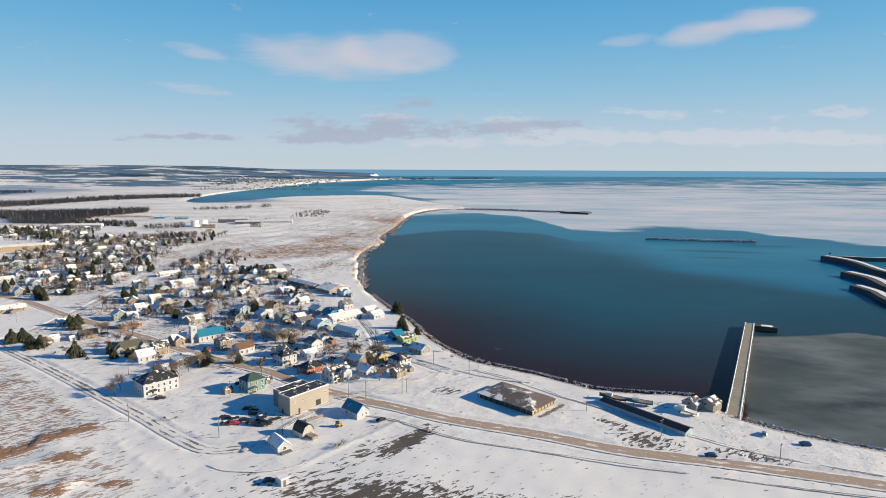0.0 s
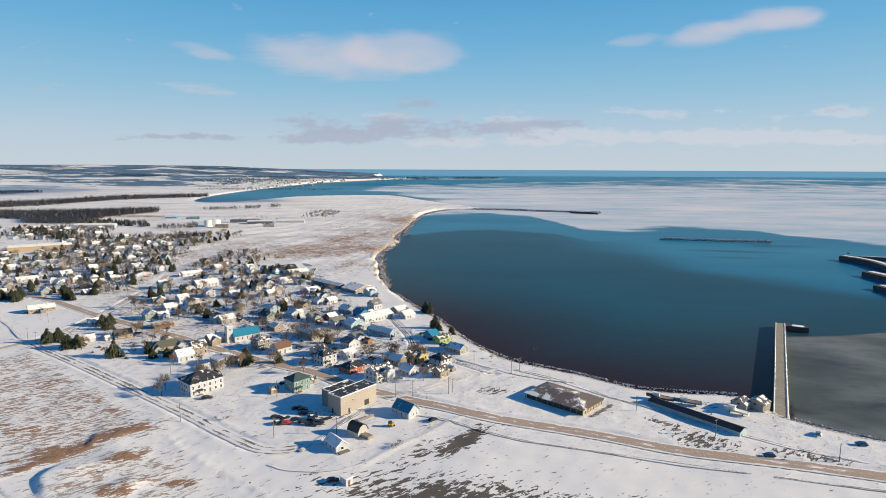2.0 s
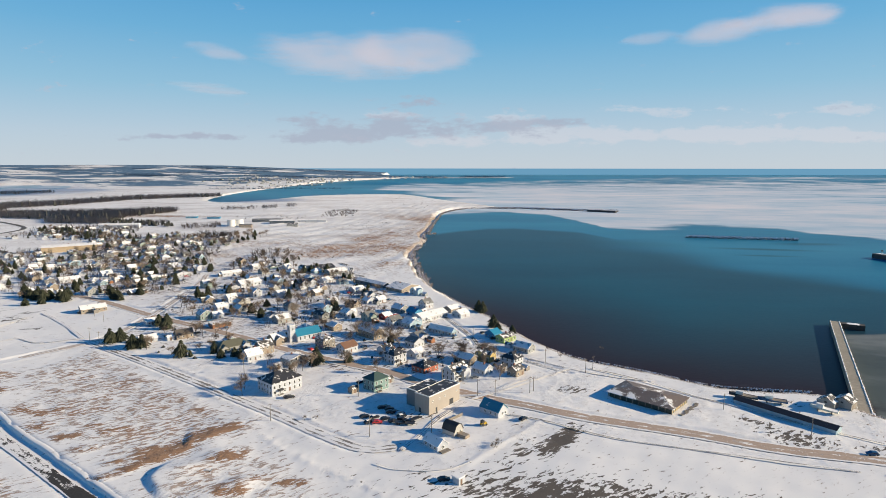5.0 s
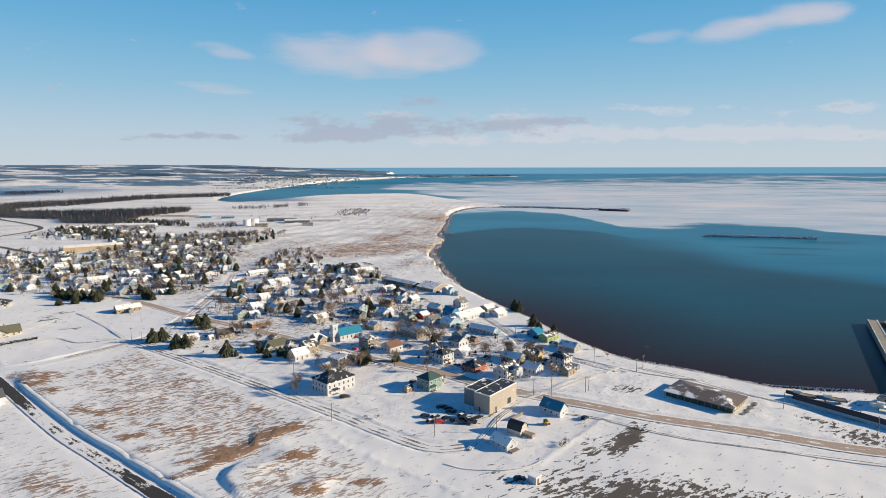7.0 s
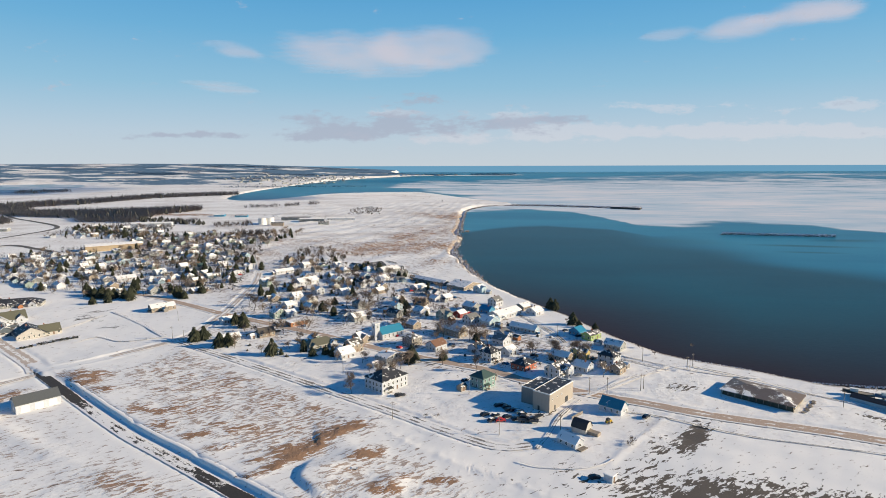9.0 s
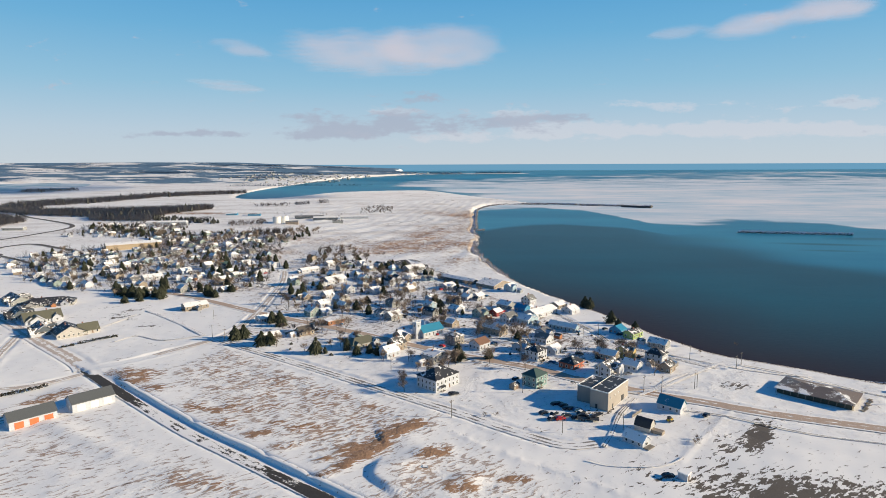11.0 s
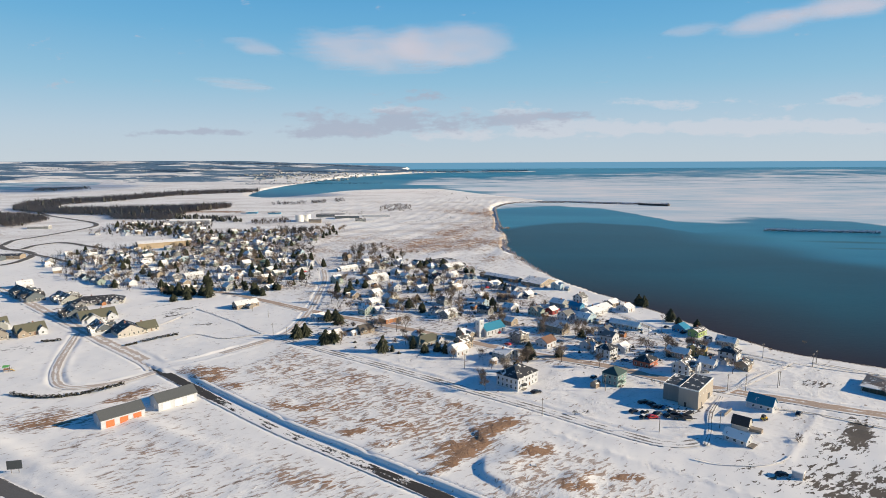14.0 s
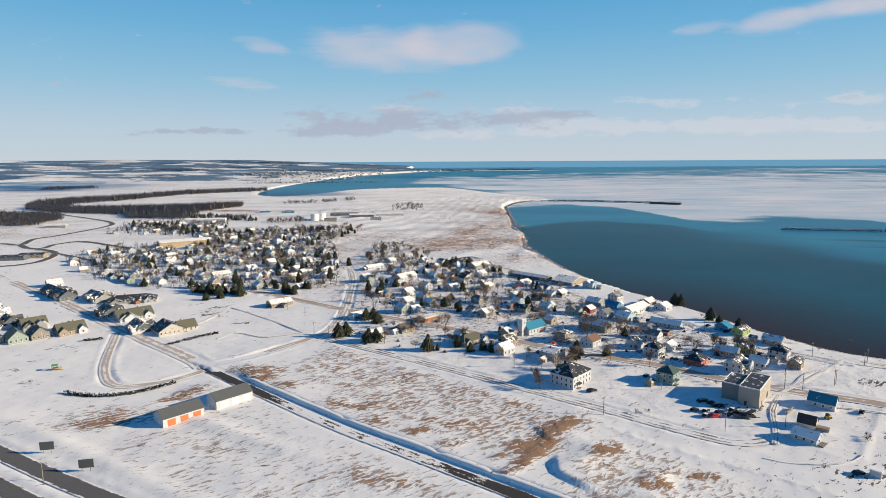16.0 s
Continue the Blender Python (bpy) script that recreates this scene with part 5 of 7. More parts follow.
# ---- special buildings ----
def big_hall():
    """Two flat-roofed blocks, clad in taupe metal."""
    x, y = -67.4, 250.7
    o = thing("warehouse", x, y, gz(x, y), 51, "taupe metal-clad flat-roofed hall with snow on dark roof", "warehouse")
    clad = shade("ribbed_cladding", (0.33, 0.29, 0.25), 0.12, 0.5, 0.55, 0.03, stretch=(7, 7, 0.3))
    grey_clad = shade("grey_cladding", (0.20, 0.19, 0.18), 0.12, 0.5, 0.55, 0.03, stretch=(7, 7, 0.3))
    for nm, x0, x1, y0, y1, h in (("front_block", 0, 22, 0, 8.6, 8.4), ("rear_block", 3.0, 19, 8.64, 16.5, 7.6)):
        b = bmesh.new()
        box(b, x0, x1, y0, y1, -0.5, h)
        w = part(nm, b, clad if nm[0] == "f" else grey_clad, o)
        b = bmesh.new()
        box(b, x0 + 0.3, x1 - 0.3, y0 + 0.3, y1 - 0.3, h, h + 0.1)
        part("roof", b, M_ROOF["dark"], o)
        b = bmesh.new()
        for q in ((x0 - 0.06, x1 + 0.06, y0 - 0.06, y0 + 0.3), (x0 - 0.06, x1 + 0.06, y1 - 0.3, y1 - 0.004), (x0 - 0.06, x0 + 0.3, y0 + 0.3, y1 - 0.3), (x1 - 0.3, x1 + 0.06, y0 + 0.3, y1 - 0.3)):
            box(b, *q, h - 0.15, h + 0.3)
        part("parapet", b, M_TRIM, w, "pale metal parapet")
    for px, pw, ph in ((4.5, 1.0, 2.1), (14.4, 2.8, 3.0)):
        b = bmesh.new()
        box(b, px, px + pw, -0.07, -0.005, 0, ph)
        part("door", b, M_DARK, o)
    for px in (2.5, 7.2, 11.0, 19.8):
        window(o, pose(px, -0.01, 5.6), 0.8, 0.6)
    b = bmesh.new()
    box(b, -0.012, -0.06, 5, 6.0, 0, 2.1)
    part("side_door", b, M_DARK, o)


def old_hall():
    x, y = 40.0, 248.9
    o = thing("pavilion", x, y, gz(x, y), 47, "low closed hall, brown hip roof half under snow", "hall")
    L, W, e = 19.5, 31.5, 2.5
    b = bmesh.new()
    box(b, 0.8, L - 0.8, 0.8, W - 0.8, -0.5, e)
    # the shade on the front is put into the board colour
    part("wall", b, shade("shaded_green_boards", (0.045, 0.055, 0.045), 0.35, 1.5, 0.8, 0.02, stretch=(5, 5, 0.4)), o, "green boarded wall, darkened as in shade")
    b = bmesh.new()
    hip_roof(b, W, L, e, 1.9, 0.3, 0.3)
    bmesh.ops.transform(b, matrix=pose(L / 2, W / 2, 0, 0, 0, 90), verts=b.verts)
    part("roof", b, roofing("old_roof", (0.17, 0.13, 0.105), 0.50, 0.10), o)
    for i in range(11):
        b = bmesh.new()
        v = 0.4 + i * (W - 0.8) / 10
        box(b, 0.35, 0.6, v - 0.12, v + 0.12, -0.5, e)
        part("post", b, M_WOODG, o)
    for i in range(7):
        b = bmesh.new()
        u = 1.0 + i * 2.5
        box(b, u, u + 1.5, 0.7, 0.795, 0.2, 2.1)
        part("shutter", b, shade("tan_board", (0.42, 0.33, 0.2), 0.3), o, "tan plywood shutter")
    for k in range(7):
        pallet(x + 4.4 + k * 1.9 + 0.7 * (k % 2), y + 0.4 + k * 2.0, 30 + 9 * (k % 3))


def pallet(x, y, rot):
    o = thing("wooden_pallet", x, y, gz(x, y) + 0.16, rot, "weathered wooden pallet lying in snow", "pallet", "pallets beside the hall")
    for i in range(5):
        b = new("board", shared("pallet_board", lambda bm: box(bm, -1.1, 1.1, -0.1, 0.1, 0.12, 0.2), [M_WOODG]))
        b.parent, b.location = o, (0, -0.65 + i * 0.34, 0)
    for u in (-0.95, 0, 0.95):
        b = new("bearer", shared("pallet_bearer", lambda bm: box(bm, -0.07, 0.07, -0.78, 0.82, -0.2, 0.12), [M_WOODG]))
        b.parent, b.location = o, (u, 0, 0)


def simple_barn(name, x, y, rot, A, B, e, rise, wall, roof, label, category, kind="gable", group=""):
    """Near corner at (x, y), length A along rot, width B to its left; ridge along A."""
    o = thing(name, x, y, gz(x, y), rot, label, category, group)
    bw, br = bmesh.new(), bmesh.new()
    if kind == "gambrel":
        prof = [(-B / 2, -0.4), (B / 2, -0.4), (B / 2, e), (B * 0.3, e + rise * 0.72), (0, e + rise), (-B * 0.3, e + rise * 0.72), (-B / 2, e)]
        extrude_profile(bw, prof, -A / 2, A / 2)
        q, t = prof[2:], 0.18
        rim = [(yy * 1.06, zz - (0.25 if abs(yy) > B * 0.4 else 0)) for yy, zz in q]
        extrude_profile(br, rim[::-1] + [(yy, zz + t) for yy, zz in rim], -A / 2 - 0.25, A / 2 + 0.25)
    else:
        gable_wall(bw, A, B, e, rise)
        gable_roof(br, A, B, e, rise, 0.3)
    for b in (bw, br):
        bmesh.ops.transform(b, matrix=pose(A / 2, B / 2, 0), verts=b.verts)
    part("wall", bw, wall, o)
    part("roof", br, roof, o)
    return o


def panel(parent, name, x0, x1, side, z0, z1, mat, A, B, label=""):
    """A leaf on the wall: side 0 faces -y, 1 faces +x, 3 faces -x."""
    b = bmesh.new()
    if side == 0:
        box(b, x0, x1, -0.07, -0.01, z0, z1)
    elif side == 1:
        box(b, A + 0.01, A + 0.07, x0, x1, z0, z1)
    else:
        box(b, -0.07, -0.01, x0, x1, z0, z1)
    return part(name, b, mat, parent, label)


def shop_barns():
    orange = shade("orange_door", (0.62, 0.14, 0.05), 0.15, 1.2, 0.5)
    roof = roofing("slate_roof", (0.10, 0.105, 0.105), 0.12)
    for (x, y), col, lab in (((-328.6, 239.3), orange, "white shed with three orange doors and grey roof"), ((-312.7, 257.9), M_TRIM, "long white shed with grey gabled roof")):
        A, B = 18.2, 10.5
        o = simple_barn("shed", x, y, 47, A, B, 4.0, 2.8, M_WALL["white"], roof, lab, "shed", group="sheds by the road")
        for k in range(3):
            u = 2.0 + k * 5.6
            panel(o, "roller_door", u, u + 3.4, 0, 0, 3.2, col, A, B, "closed roller door")
        panel(o, "door", 4, 5, 3, 0, 2.1, M_TRIM, A, B)


def small_yard():
    x, y = -37.0, 246.3
    o = simple_barn("cottage", x, y, 137, 10.5, 6.6, 2.8, 3.0, M_WALL["white"], roofing("blue_metal", (0.03, 0.20, 0.28), 0.2), "small white cottage with worn teal-blue roof", "cottage")
    o.matrix_world = pose(x, y, gz(x, y), 0, 0, 47) @ pose(6.6, 0, 0, 0, 0, 90)
    for u in (1.6, 4.4, 7.6):
        window(o, pose(u, 6.605, 1.4, 0, 0, 180), 0.9, 1.0)
    for u in (1.6, 3.6):
        window(o, pose(-0.005, u, 1.4, 0, 0, -90), 0.8, 1.0)
    x, y = -56.5, 227.8
    o = simple_barn("small_barn", x, y, 50, 6.4, 5.6, 2.6, 2.8, M_WALL["beige"], roofing("black_felt", (0.02, 0.02, 0.022), 0.1), "cream gambrel barn with black felt roof", "barn", "gambrel")
    o.matrix_world = pose(x, y, gz(x, y), 0, 0, 50) @ pose(5.6, 0, 0, 0, 0, 90)
    window(o, pose(-0.005, 1.6, 1.6, 0, 0, -90), 0.8, 0.9)
    window(o, pose(-0.005, 3.9, 1.6, 0, 0, -90), 0.8, 0.9)
    b = bmesh.new()
    box(b, -4.6, 0.0, 1.4, 4.2, -0.4, 1.7)
    part("lean_to", b, M_WALL["tan"], o)
    x, y = -63.2, 215.6
    o = simple_barn("bungalow", x, y, 50, 9, 5.4, 2.4, 2.2, M_WALL["white"], M_ROOF["snow"], "white bungalow under a snow-covered roof", "house")
    o.matrix_world = pose(x, y, gz(x, y), 0, 0, 40) @ pose(5.4, 0, 0, 0, 0, 90)
    for u in (1.5, 4.4, 7.2):
        window(o, pose(u, 5.405, 1.4, 0, 0, 180), 1.0, 1.0)
    window(o, pose(-0.005, 2.7, 1.5, 0, 0, -90), 1.4, 1.0)
    b = bmesh.new()
    box(b, -2.2, 0, 0.3, 4.8, -0.4, 0.5)
    part("deck", b, M_WOODG, o, "grey wooden deck")
    x, y = -55.4, 191.7
    o = thing("hut", x, y, gz(x, y), 46, "tiny white hut with snow on its flat roof", "hut")
    b = bmesh.new()
    box(b, 0, 3.0, 0, 3.4, -0.4, 2.4)
    part("wall", b, M_WALL["white"], o)
    b = bmesh.new()
    box(b, -0.2, 3.2, -0.2, 3.6, 2.4, 2.75)
    part("roof", b, M_SNOW, o)
    b = bmesh.new()
    box(b, 0.8, 1.7, -0.07, -0.01, 0, 1.95)
    part("door", b, M_DOOR, o)


def inn():
    """The white two-storey house with a dark hip roof."""
    x, y = -144.6, 274.9
    r = radians(48)
    L, W = 17.0, 13.0
    cx, cy = x + math.cos(r) * L / 2 - math.sin(r) * W / 2, y + math.sin(r) * L / 2 + math.cos(r) * W / 2
    house(cx, cy, 48, L, W, 6.2, 3.4, "hip", "white", "dark", 2)


def church():
    x, y = -154.6, 364.8
    rot = 42
    o = thing("church", x, y, gz(x, y), rot, "white wooden church with bright blue roof and square tower", "church")
    A, B, e = 17, 9, 4.0
    bw, br = bmesh.new(), bmesh.new()
    gable_wall(bw, A, B, e, 3.4)
    gable_roof(br, A, B, e, 3.4, 0.35)
    for b in (bw, br):
        bmesh.ops.transform(b, matrix=pose(A / 2, B / 2, 0), verts=b.verts)
    part("nave", bw, M_WALL["white"], o)
    part("roof", br, roofing("sky_blue_roof", (0.02, 0.19, 0.30), 0.14), o)
    b = bmesh.new()
    box(b, -3.8, -0.02, B / 2 - 1.9, B / 2 + 1.9, -0.4, 10.6)
    t = part("tower", b, M_WALL["white"], o)
    b = bmesh.new()
    box(b, -4.0, 0.2, B / 2 - 2.1, B / 2 + 2.1, 10.6, 11.0)
    for q in range(4):
        cx, cy = (-3.5 if q % 2 else -0.4), B / 2 + (-1.7 if q < 2 else 1.4)
        box(b, cx, cx + 0.3, cy, cy + 0.3, 11.0, 11.8)
    part("parapet", b, M_TRIM, t)
    for u in (2, 5.2, 8.4, 11.6, 14.8):
        window(o, pose(u, -0.005, 2.2), 0.8, 2.0)
    for zz in (2.2, 8.4):
        window(o, pose(-1.8, B / 2 - 1.905, zz), 0.8, 1.3)
        window(o, pose(-3.805, B / 2, zz, 0, 0, -90), 0.8, 1.3)


def shore_yard():
    """Long shed, boat sheds and laid-up boats beside the pier."""
    x, y = 100.0, 230.2
    x2, y2 = 73.6, 263.1
    L, rot = math.hypot(x2 - x, y2 - y), math.degrees(math.atan2(y2 - y, x2 - x))
    o = thing("long_shed", x, y, gz(x, y), rot, "long low shed with black roof and pale teal gable", "shed")
    B = 6.0
    bw, br = bmesh.new(), bmesh.new()
    gable_wall(bw, L, B, 1.9, 1.0)
    gable_roof(br, L, B, 1.9, 1.0, 0.25, 0.15)
    for b in (bw, br):
        bmesh.ops.transform(b, matrix=pose(L / 2, -B / 2, 0), verts=b.verts)
    part("wall", bw, M_WALL["paleblue"], o)
    part("roof", br, roofing("black_tin", (0.022, 0.02, 0.022), 0.12), o)
    for k in range(2):
        (xx, yy), a, bb = (((114.8, 254.6), 6.0, 7.0), ((122.2, 254.1), 8.0, 7.5))[k]
        s = simple_barn("boat_shed", xx, yy, 40, a, bb, 3.2, 2.0, M_WALL["grey"], M_ROOF["patchy"], "weathered grey boat shed at the pier", "shed", group="boat sheds")
        panel(s, "door", 1, a - 1, 0, 0, 2.4, M_WOODG, a, bb)
        panel(s, "hatch", bb / 2 - 0.5, bb / 2 + 0.5, 3, 2.6, 3.4, M_DARK, a, bb)
    for (xx, yy), ln, rr, hull, lab in (((80.8, 268.2), 12.5, 150, M_DARK, "dark laid-up boat with tarpaulin"), ((91.8, 263.0), 12.0, 160, shade("blue_hull", (0.04, 0.10, 0.2), 0.2), "blue laid-up boat with small cabin"),
                                        ((109.4, 253.2), 11.0, 138, shade("white_hull", (0.6, 0.58, 0.5), 0.1), "white fishing boat laid up in snow")):
        boat(xx, yy, rr, ln, hull, lab)


def boat(x, y, rot, ln, hull, label):
    o = thing("boat", x, y, gz(x, y), rot, label, "boat", "laid-up boats")
    b = bmesh.new()
    rings = []
    for i in range(9):
        t = i / 8
        w = ln * 0.16 * (1 - max(0, (t - 0.45) / 0.55) ** 2.2) + 0.02
        zk, zs = 0.5 + 0.5 * t ** 3, 1.9 + 0.8 * t ** 2
        xx = -ln / 2 + ln * t
        rings.append([b.verts.new(p) for p in ((xx, -w, zs), (xx, -w * 0.85, (zk + zs) / 2), (xx, 0, zk), (xx, w * 0.85, (zk + zs) / 2), (xx, w, zs))])
    for p, q in zip(rings, rings[1:]):
        for j in range(4):
            b.faces.new((p[j], p[j + 1], q[j + 1], q[j]))
    b.faces.new(rings[0])
    part("hull", b, hull, o)
    b = bmesh.new()
    prev = None
    for i in range(9):
        t = i / 8
        w = ln * 0.15 * (1 - max(0, (t - 0.45) / 0.55) ** 2.2) + 0.01
        cur = [b.verts.new((-ln / 2 + ln * t, s * w, 1.75 + 0.8 * t ** 2)) for s in (-1, 1)]
        if prev:
            b.faces.new((prev[0], cur[0], cur[1], prev[1]))
        prev = cur
    part("deck", b, M_SNOW if "white" in label else M_WOODG, o)
    b = bmesh.new()
    box(b, 0.2, ln * 0.26, -0.9, 0.9, 1.8, 3.5)
    box(b, 0.0, ln * 0.28, -1.0, 1.0, 3.5, 3.62)
    part("cabin", b, M_TRIM, o)
    for u in (-ln * 0.28, ln * 0.2):
        b = bmesh.new()
        box(b, u - 0.15, u + 0.15, -1.1, 1.1, 0, 1.15)
        part("cradle", b, M_WOODG, o)


big_hall()
old_hall()
shop_barns()
small_yard()
inn()
church()
shore_yard()


# ---- pier and breakwaters ----
def snow_ridge(b, x0, x1, y, w, h, seed):
    r = random.Random(seed)
    prev = None
    n = max(2, int((x1 - x0) / 1.3))
    for i in range(n + 1):
        k = r.uniform(0.35, 1.15)
        xx = x0 + (x1 - x0) * i / n
        cur = [b.verts.new((xx, y + u * w * k + r.uniform(-0.1, 0.1), zz * h * k)) for u, zz in ((-0.5, -0.05), (-0.25, 0.7), (0.1, 1.0), (0.5, -0.05))]
        if prev:
            for j in range(3):
                b.faces.new((prev[j], prev[j + 1], cur[j + 1], cur[j]))
        prev = cur


def pier():
    ax, ay = 132.0, 262.7
    bx, by = 227.4, 433.3
    L, rot = math.hypot(bx - ax, by - ay), math.degrees(math.atan2(by - ay, bx - ax))
    o = thing("pier", ax, ay, SEA + 3.7, rot, "long concrete pier with snowy edges and timber fenders", "pier")
    W = 6.6
    b = bmesh.new()
    box(b, -6, L, -W, 0, -7, 0)
    part("deck", b, shade("pier_deck", (0.34, 0.29, 0.22), 0.3, 0.5, 0.85, 0.03), o)
    b = bmesh.new()
    box(b, L - 6, L - 0.004, -W - 15, -W - 0.004, -7, 0.004)
    part("head", b, shade("dark_timber_crib", (0.05, 0.045, 0.042), 0.3, 0.8, 0.85, 0.03), o, "dark timber-faced pier head")
    b = bmesh.new()
    snow_ridge(b, -6, L, -W + 0.5, 1.0, 0.4, 3)
    snow_ridge(b, -6, L, -0.4, 0.6, 0.3, 4)
    part("snow_ridge", b, M_SNOW, o)
    for i in range(40):
        b = bmesh.new()
        u = -4 + i * 2.2 if i < 22 else 46 + (i - 22) * 8
        tube(b, (u, -W - 0.18, -6), (u, -W - 0.18, 0.7), 0.17, 0.15)
        part("fender_post", b, M_WOODG, o)
    b = bmesh.new()
    snow_ridge(b, L - 5.8, L - 0.2, -W - 8, 13, 0.25, 8)
    part("head_snow", b, M_SNOW, o)
    for i in range(12):
        b = bmesh.new()
        u = 2 + i * 2.6
        box(b, u, u + 0.25, -0.25, 0.06, -0.02, 1.1 if i < 6 else 0.5)
        part("rail_post", b, M_TRIM, o)
    for s in (-0.1, -W - 0.1):
        b = bmesh.new()
        box(b, -14, 4, s, s + 0.5, -0.6, 0.9)
        part("ramp_wall", b, M_SNOW, o)


pier()


def rocks(name, line, width, height, size, count, label, seed, mat):
    """A rubble mound along a line."""
    r = random.Random(seed)
    b = bmesh.new()
    pts = smooth_line([(x * PLAN, y * PLAN) for x, y in line], 4)
    for _ in range(count):
        i = r.randrange(len(pts) - 1)
        t = r.random()
        px, py = pts[i] * (1 - t) + pts[i + 1] * t
        u = r.gauss(0, 0.45)
        s = size * r.uniform(0.6, 1.4)
        zc = SEA + height * max(0, 1 - abs(u)) - s * 0.2
        vs = [b.verts.new((px + u * width * 0.5 + s * q[0] * r.uniform(0.7, 1.2), py + u * width * 0.5 + s * q[1] * r.uniform(0.7, 1.2), zc + s * q[2] * 0.8))
              for q in ((1, 0, 0), (0, 1, 0), (-1, 0, 0), (0, -1, 0), (0.3, 0.2, 0.9), (0, 0, -1))]
        for a_, b_, c_ in ((0, 1, 4), (1, 2, 4), (2, 3, 4), (3, 0, 4), (1, 0, 5), (2, 1, 5), (3, 2, 5), (0, 3, 5)):
            b.faces.new((vs[a_], vs[b_], vs[c_]))
    return tagged(link(name, b, mat), label, "rocks", kind="stuff")


def rock_mat():
    m, nt, b = material("snowy_rock")
    g = node(nt, "ShaderNodeNewGeometry")
    up = node(nt, "ShaderNodeSeparateXYZ", {0: g.outputs["Normal"]}).outputs[2]
    n = grain(nt, g.outputs["Position"], 0.5, 4)
    c = blend(nt, n, (0.05, 0.045, 0.042), (0.15, 0.12, 0.11))
    c = blend(nt, ramp(nt, calc(nt, "ADD", up, calc(nt, "MULTIPLY", n, 0.6)), 0.98, 1.12), c, (0.82, 0.81, 0.82))
    feed(nt, b, c, 0.85, n, 0.2)
    return m


M_ROCK = rock_mat()
rocks("breakwater", [(40, 1098), (110, 1085), (180, 1050), plan(383.8, 1537.4)], 11, 4.8, 2.6, 420, "far rubble breakwater dusted with snow", 5, M_ROCK)
rocks("island_breakwater", [plan(340.5, 982.3), plan(422.6, 962.6), plan(503.5, 943.7)], 8, 3.6, 2.0, 600, "low rock breakwater lying out in the bay", 6, M_ROCK)
rocks("shore_rocks", [(-62, 690), (-60, 757), (-54, 870), (-44, 990), (-6, 1082), (40, 1098)], 9, 3.0, 2.0, 420, "dark rocks along the spit's shore", 7, M_ROCK)
rocks("beach_rocks", [(-52, 375), (-62, 440), (-71, 526), (-66, 600), (-67, 665), (-61, 757)], 17, 2.6, 1.7, 800, "dark stones and rubble below the bluff", 17, M_ROCK)
rocks("point_rocks", [plan(-91.0, 1013.8), plan(-78.0, 1022.8)], 3, 3.0, 1.6, 30, "dark rocks off the point", 8, M_ROCK)
rocks("bluff_rocks", [(88, 199), (69, 202), (54, 206), (38, 219), (16, 234), (4, 249), (-6, 269), (-17, 301), (-30, 328), (-43, 360)], 4.5, 1.2, 0.6, 900, "small dark stones along the waterline", 9, M_ROCK)
rocks("wall_rocks", [plan(187.9, 236.2), plan(161.6, 251.4), plan(144.4, 267.4)], 2.4, 1.4, 0.6, 240, "dark stones of the harbour bank", 10, M_ROCK)


def quay(points, width, top, label):
    """A concrete quay wall along a line."""
    pts = smooth_line(points, 8)
    t = np.gradient(pts, axis=0)
    t /= np.linalg.norm(t, axis=1)[:, None]
    nrm = np.stack([t[:, 1], -t[:, 0]], 1)
    o = thing("quay", pts[0][0], pts[0][1], SEA, 0, label, "quay", "harbour quays")
    q = pts - pts[0]
    out = [tuple(p) for p in q] + [tuple(p) for p in (q + nrm * width)[::-1]]
    b = bmesh.new()
    prism(b, out, -4, top)
    part("wall", b, shade("dark_quay", (0.07, 0.065, 0.06), 0.3, 0.6, 0.8), o)
    b = bmesh.new()
    inn_ = [tuple(p) for p in (q + nrm * width * 0.42)] + [tuple(p) for p in (q + nrm * width * 0.88)[::-1]]
    prism(b, inn_, top, top + 0.2)
    part("snow_cover", b, M_SNOW, o)


quay([(493.1, 763.4), (501.5, 723.4), (487.3, 640.1), (525, 600)], -13, 6.0, "long dark harbour quay with snow on top")
quay([(521.7, 764.3), (570.1, 751.8), (690, 757)], -6, 5.0, "thin far harbour wall with snow on top")
quay([(443.0, 649.2), (444.9, 613.4), (429.5, 562.1), (438, 525)], -16, 5.2, "inner harbour quay with snow on top")
quay([(404.4, 577.6), (403.7, 551.3), (390.3, 509.2), (393, 465)], -13, 4.2, "low harbour quay under drifted snow")
quay([(305.5, 1541.6), (368.5, 1500.5)], -13, 5, "dark concrete head of the far breakwater")
lamp = thing("harbour_light", 494.8, 748.7, SEA + 6.2, 0, "small harbour light on the quay end", "light")
b = bmesh.new()
tube(b, (0, 0, 0), (0, 0, 4.5), 0.5, 0.35)
part("tower", b, M_TRIM, lamp)
b = bmesh.new()
box(b, -0.9, 0.9, -0.9, 0.9, 4.5, 6.0)
part("lantern", b, M_DARK, lamp)


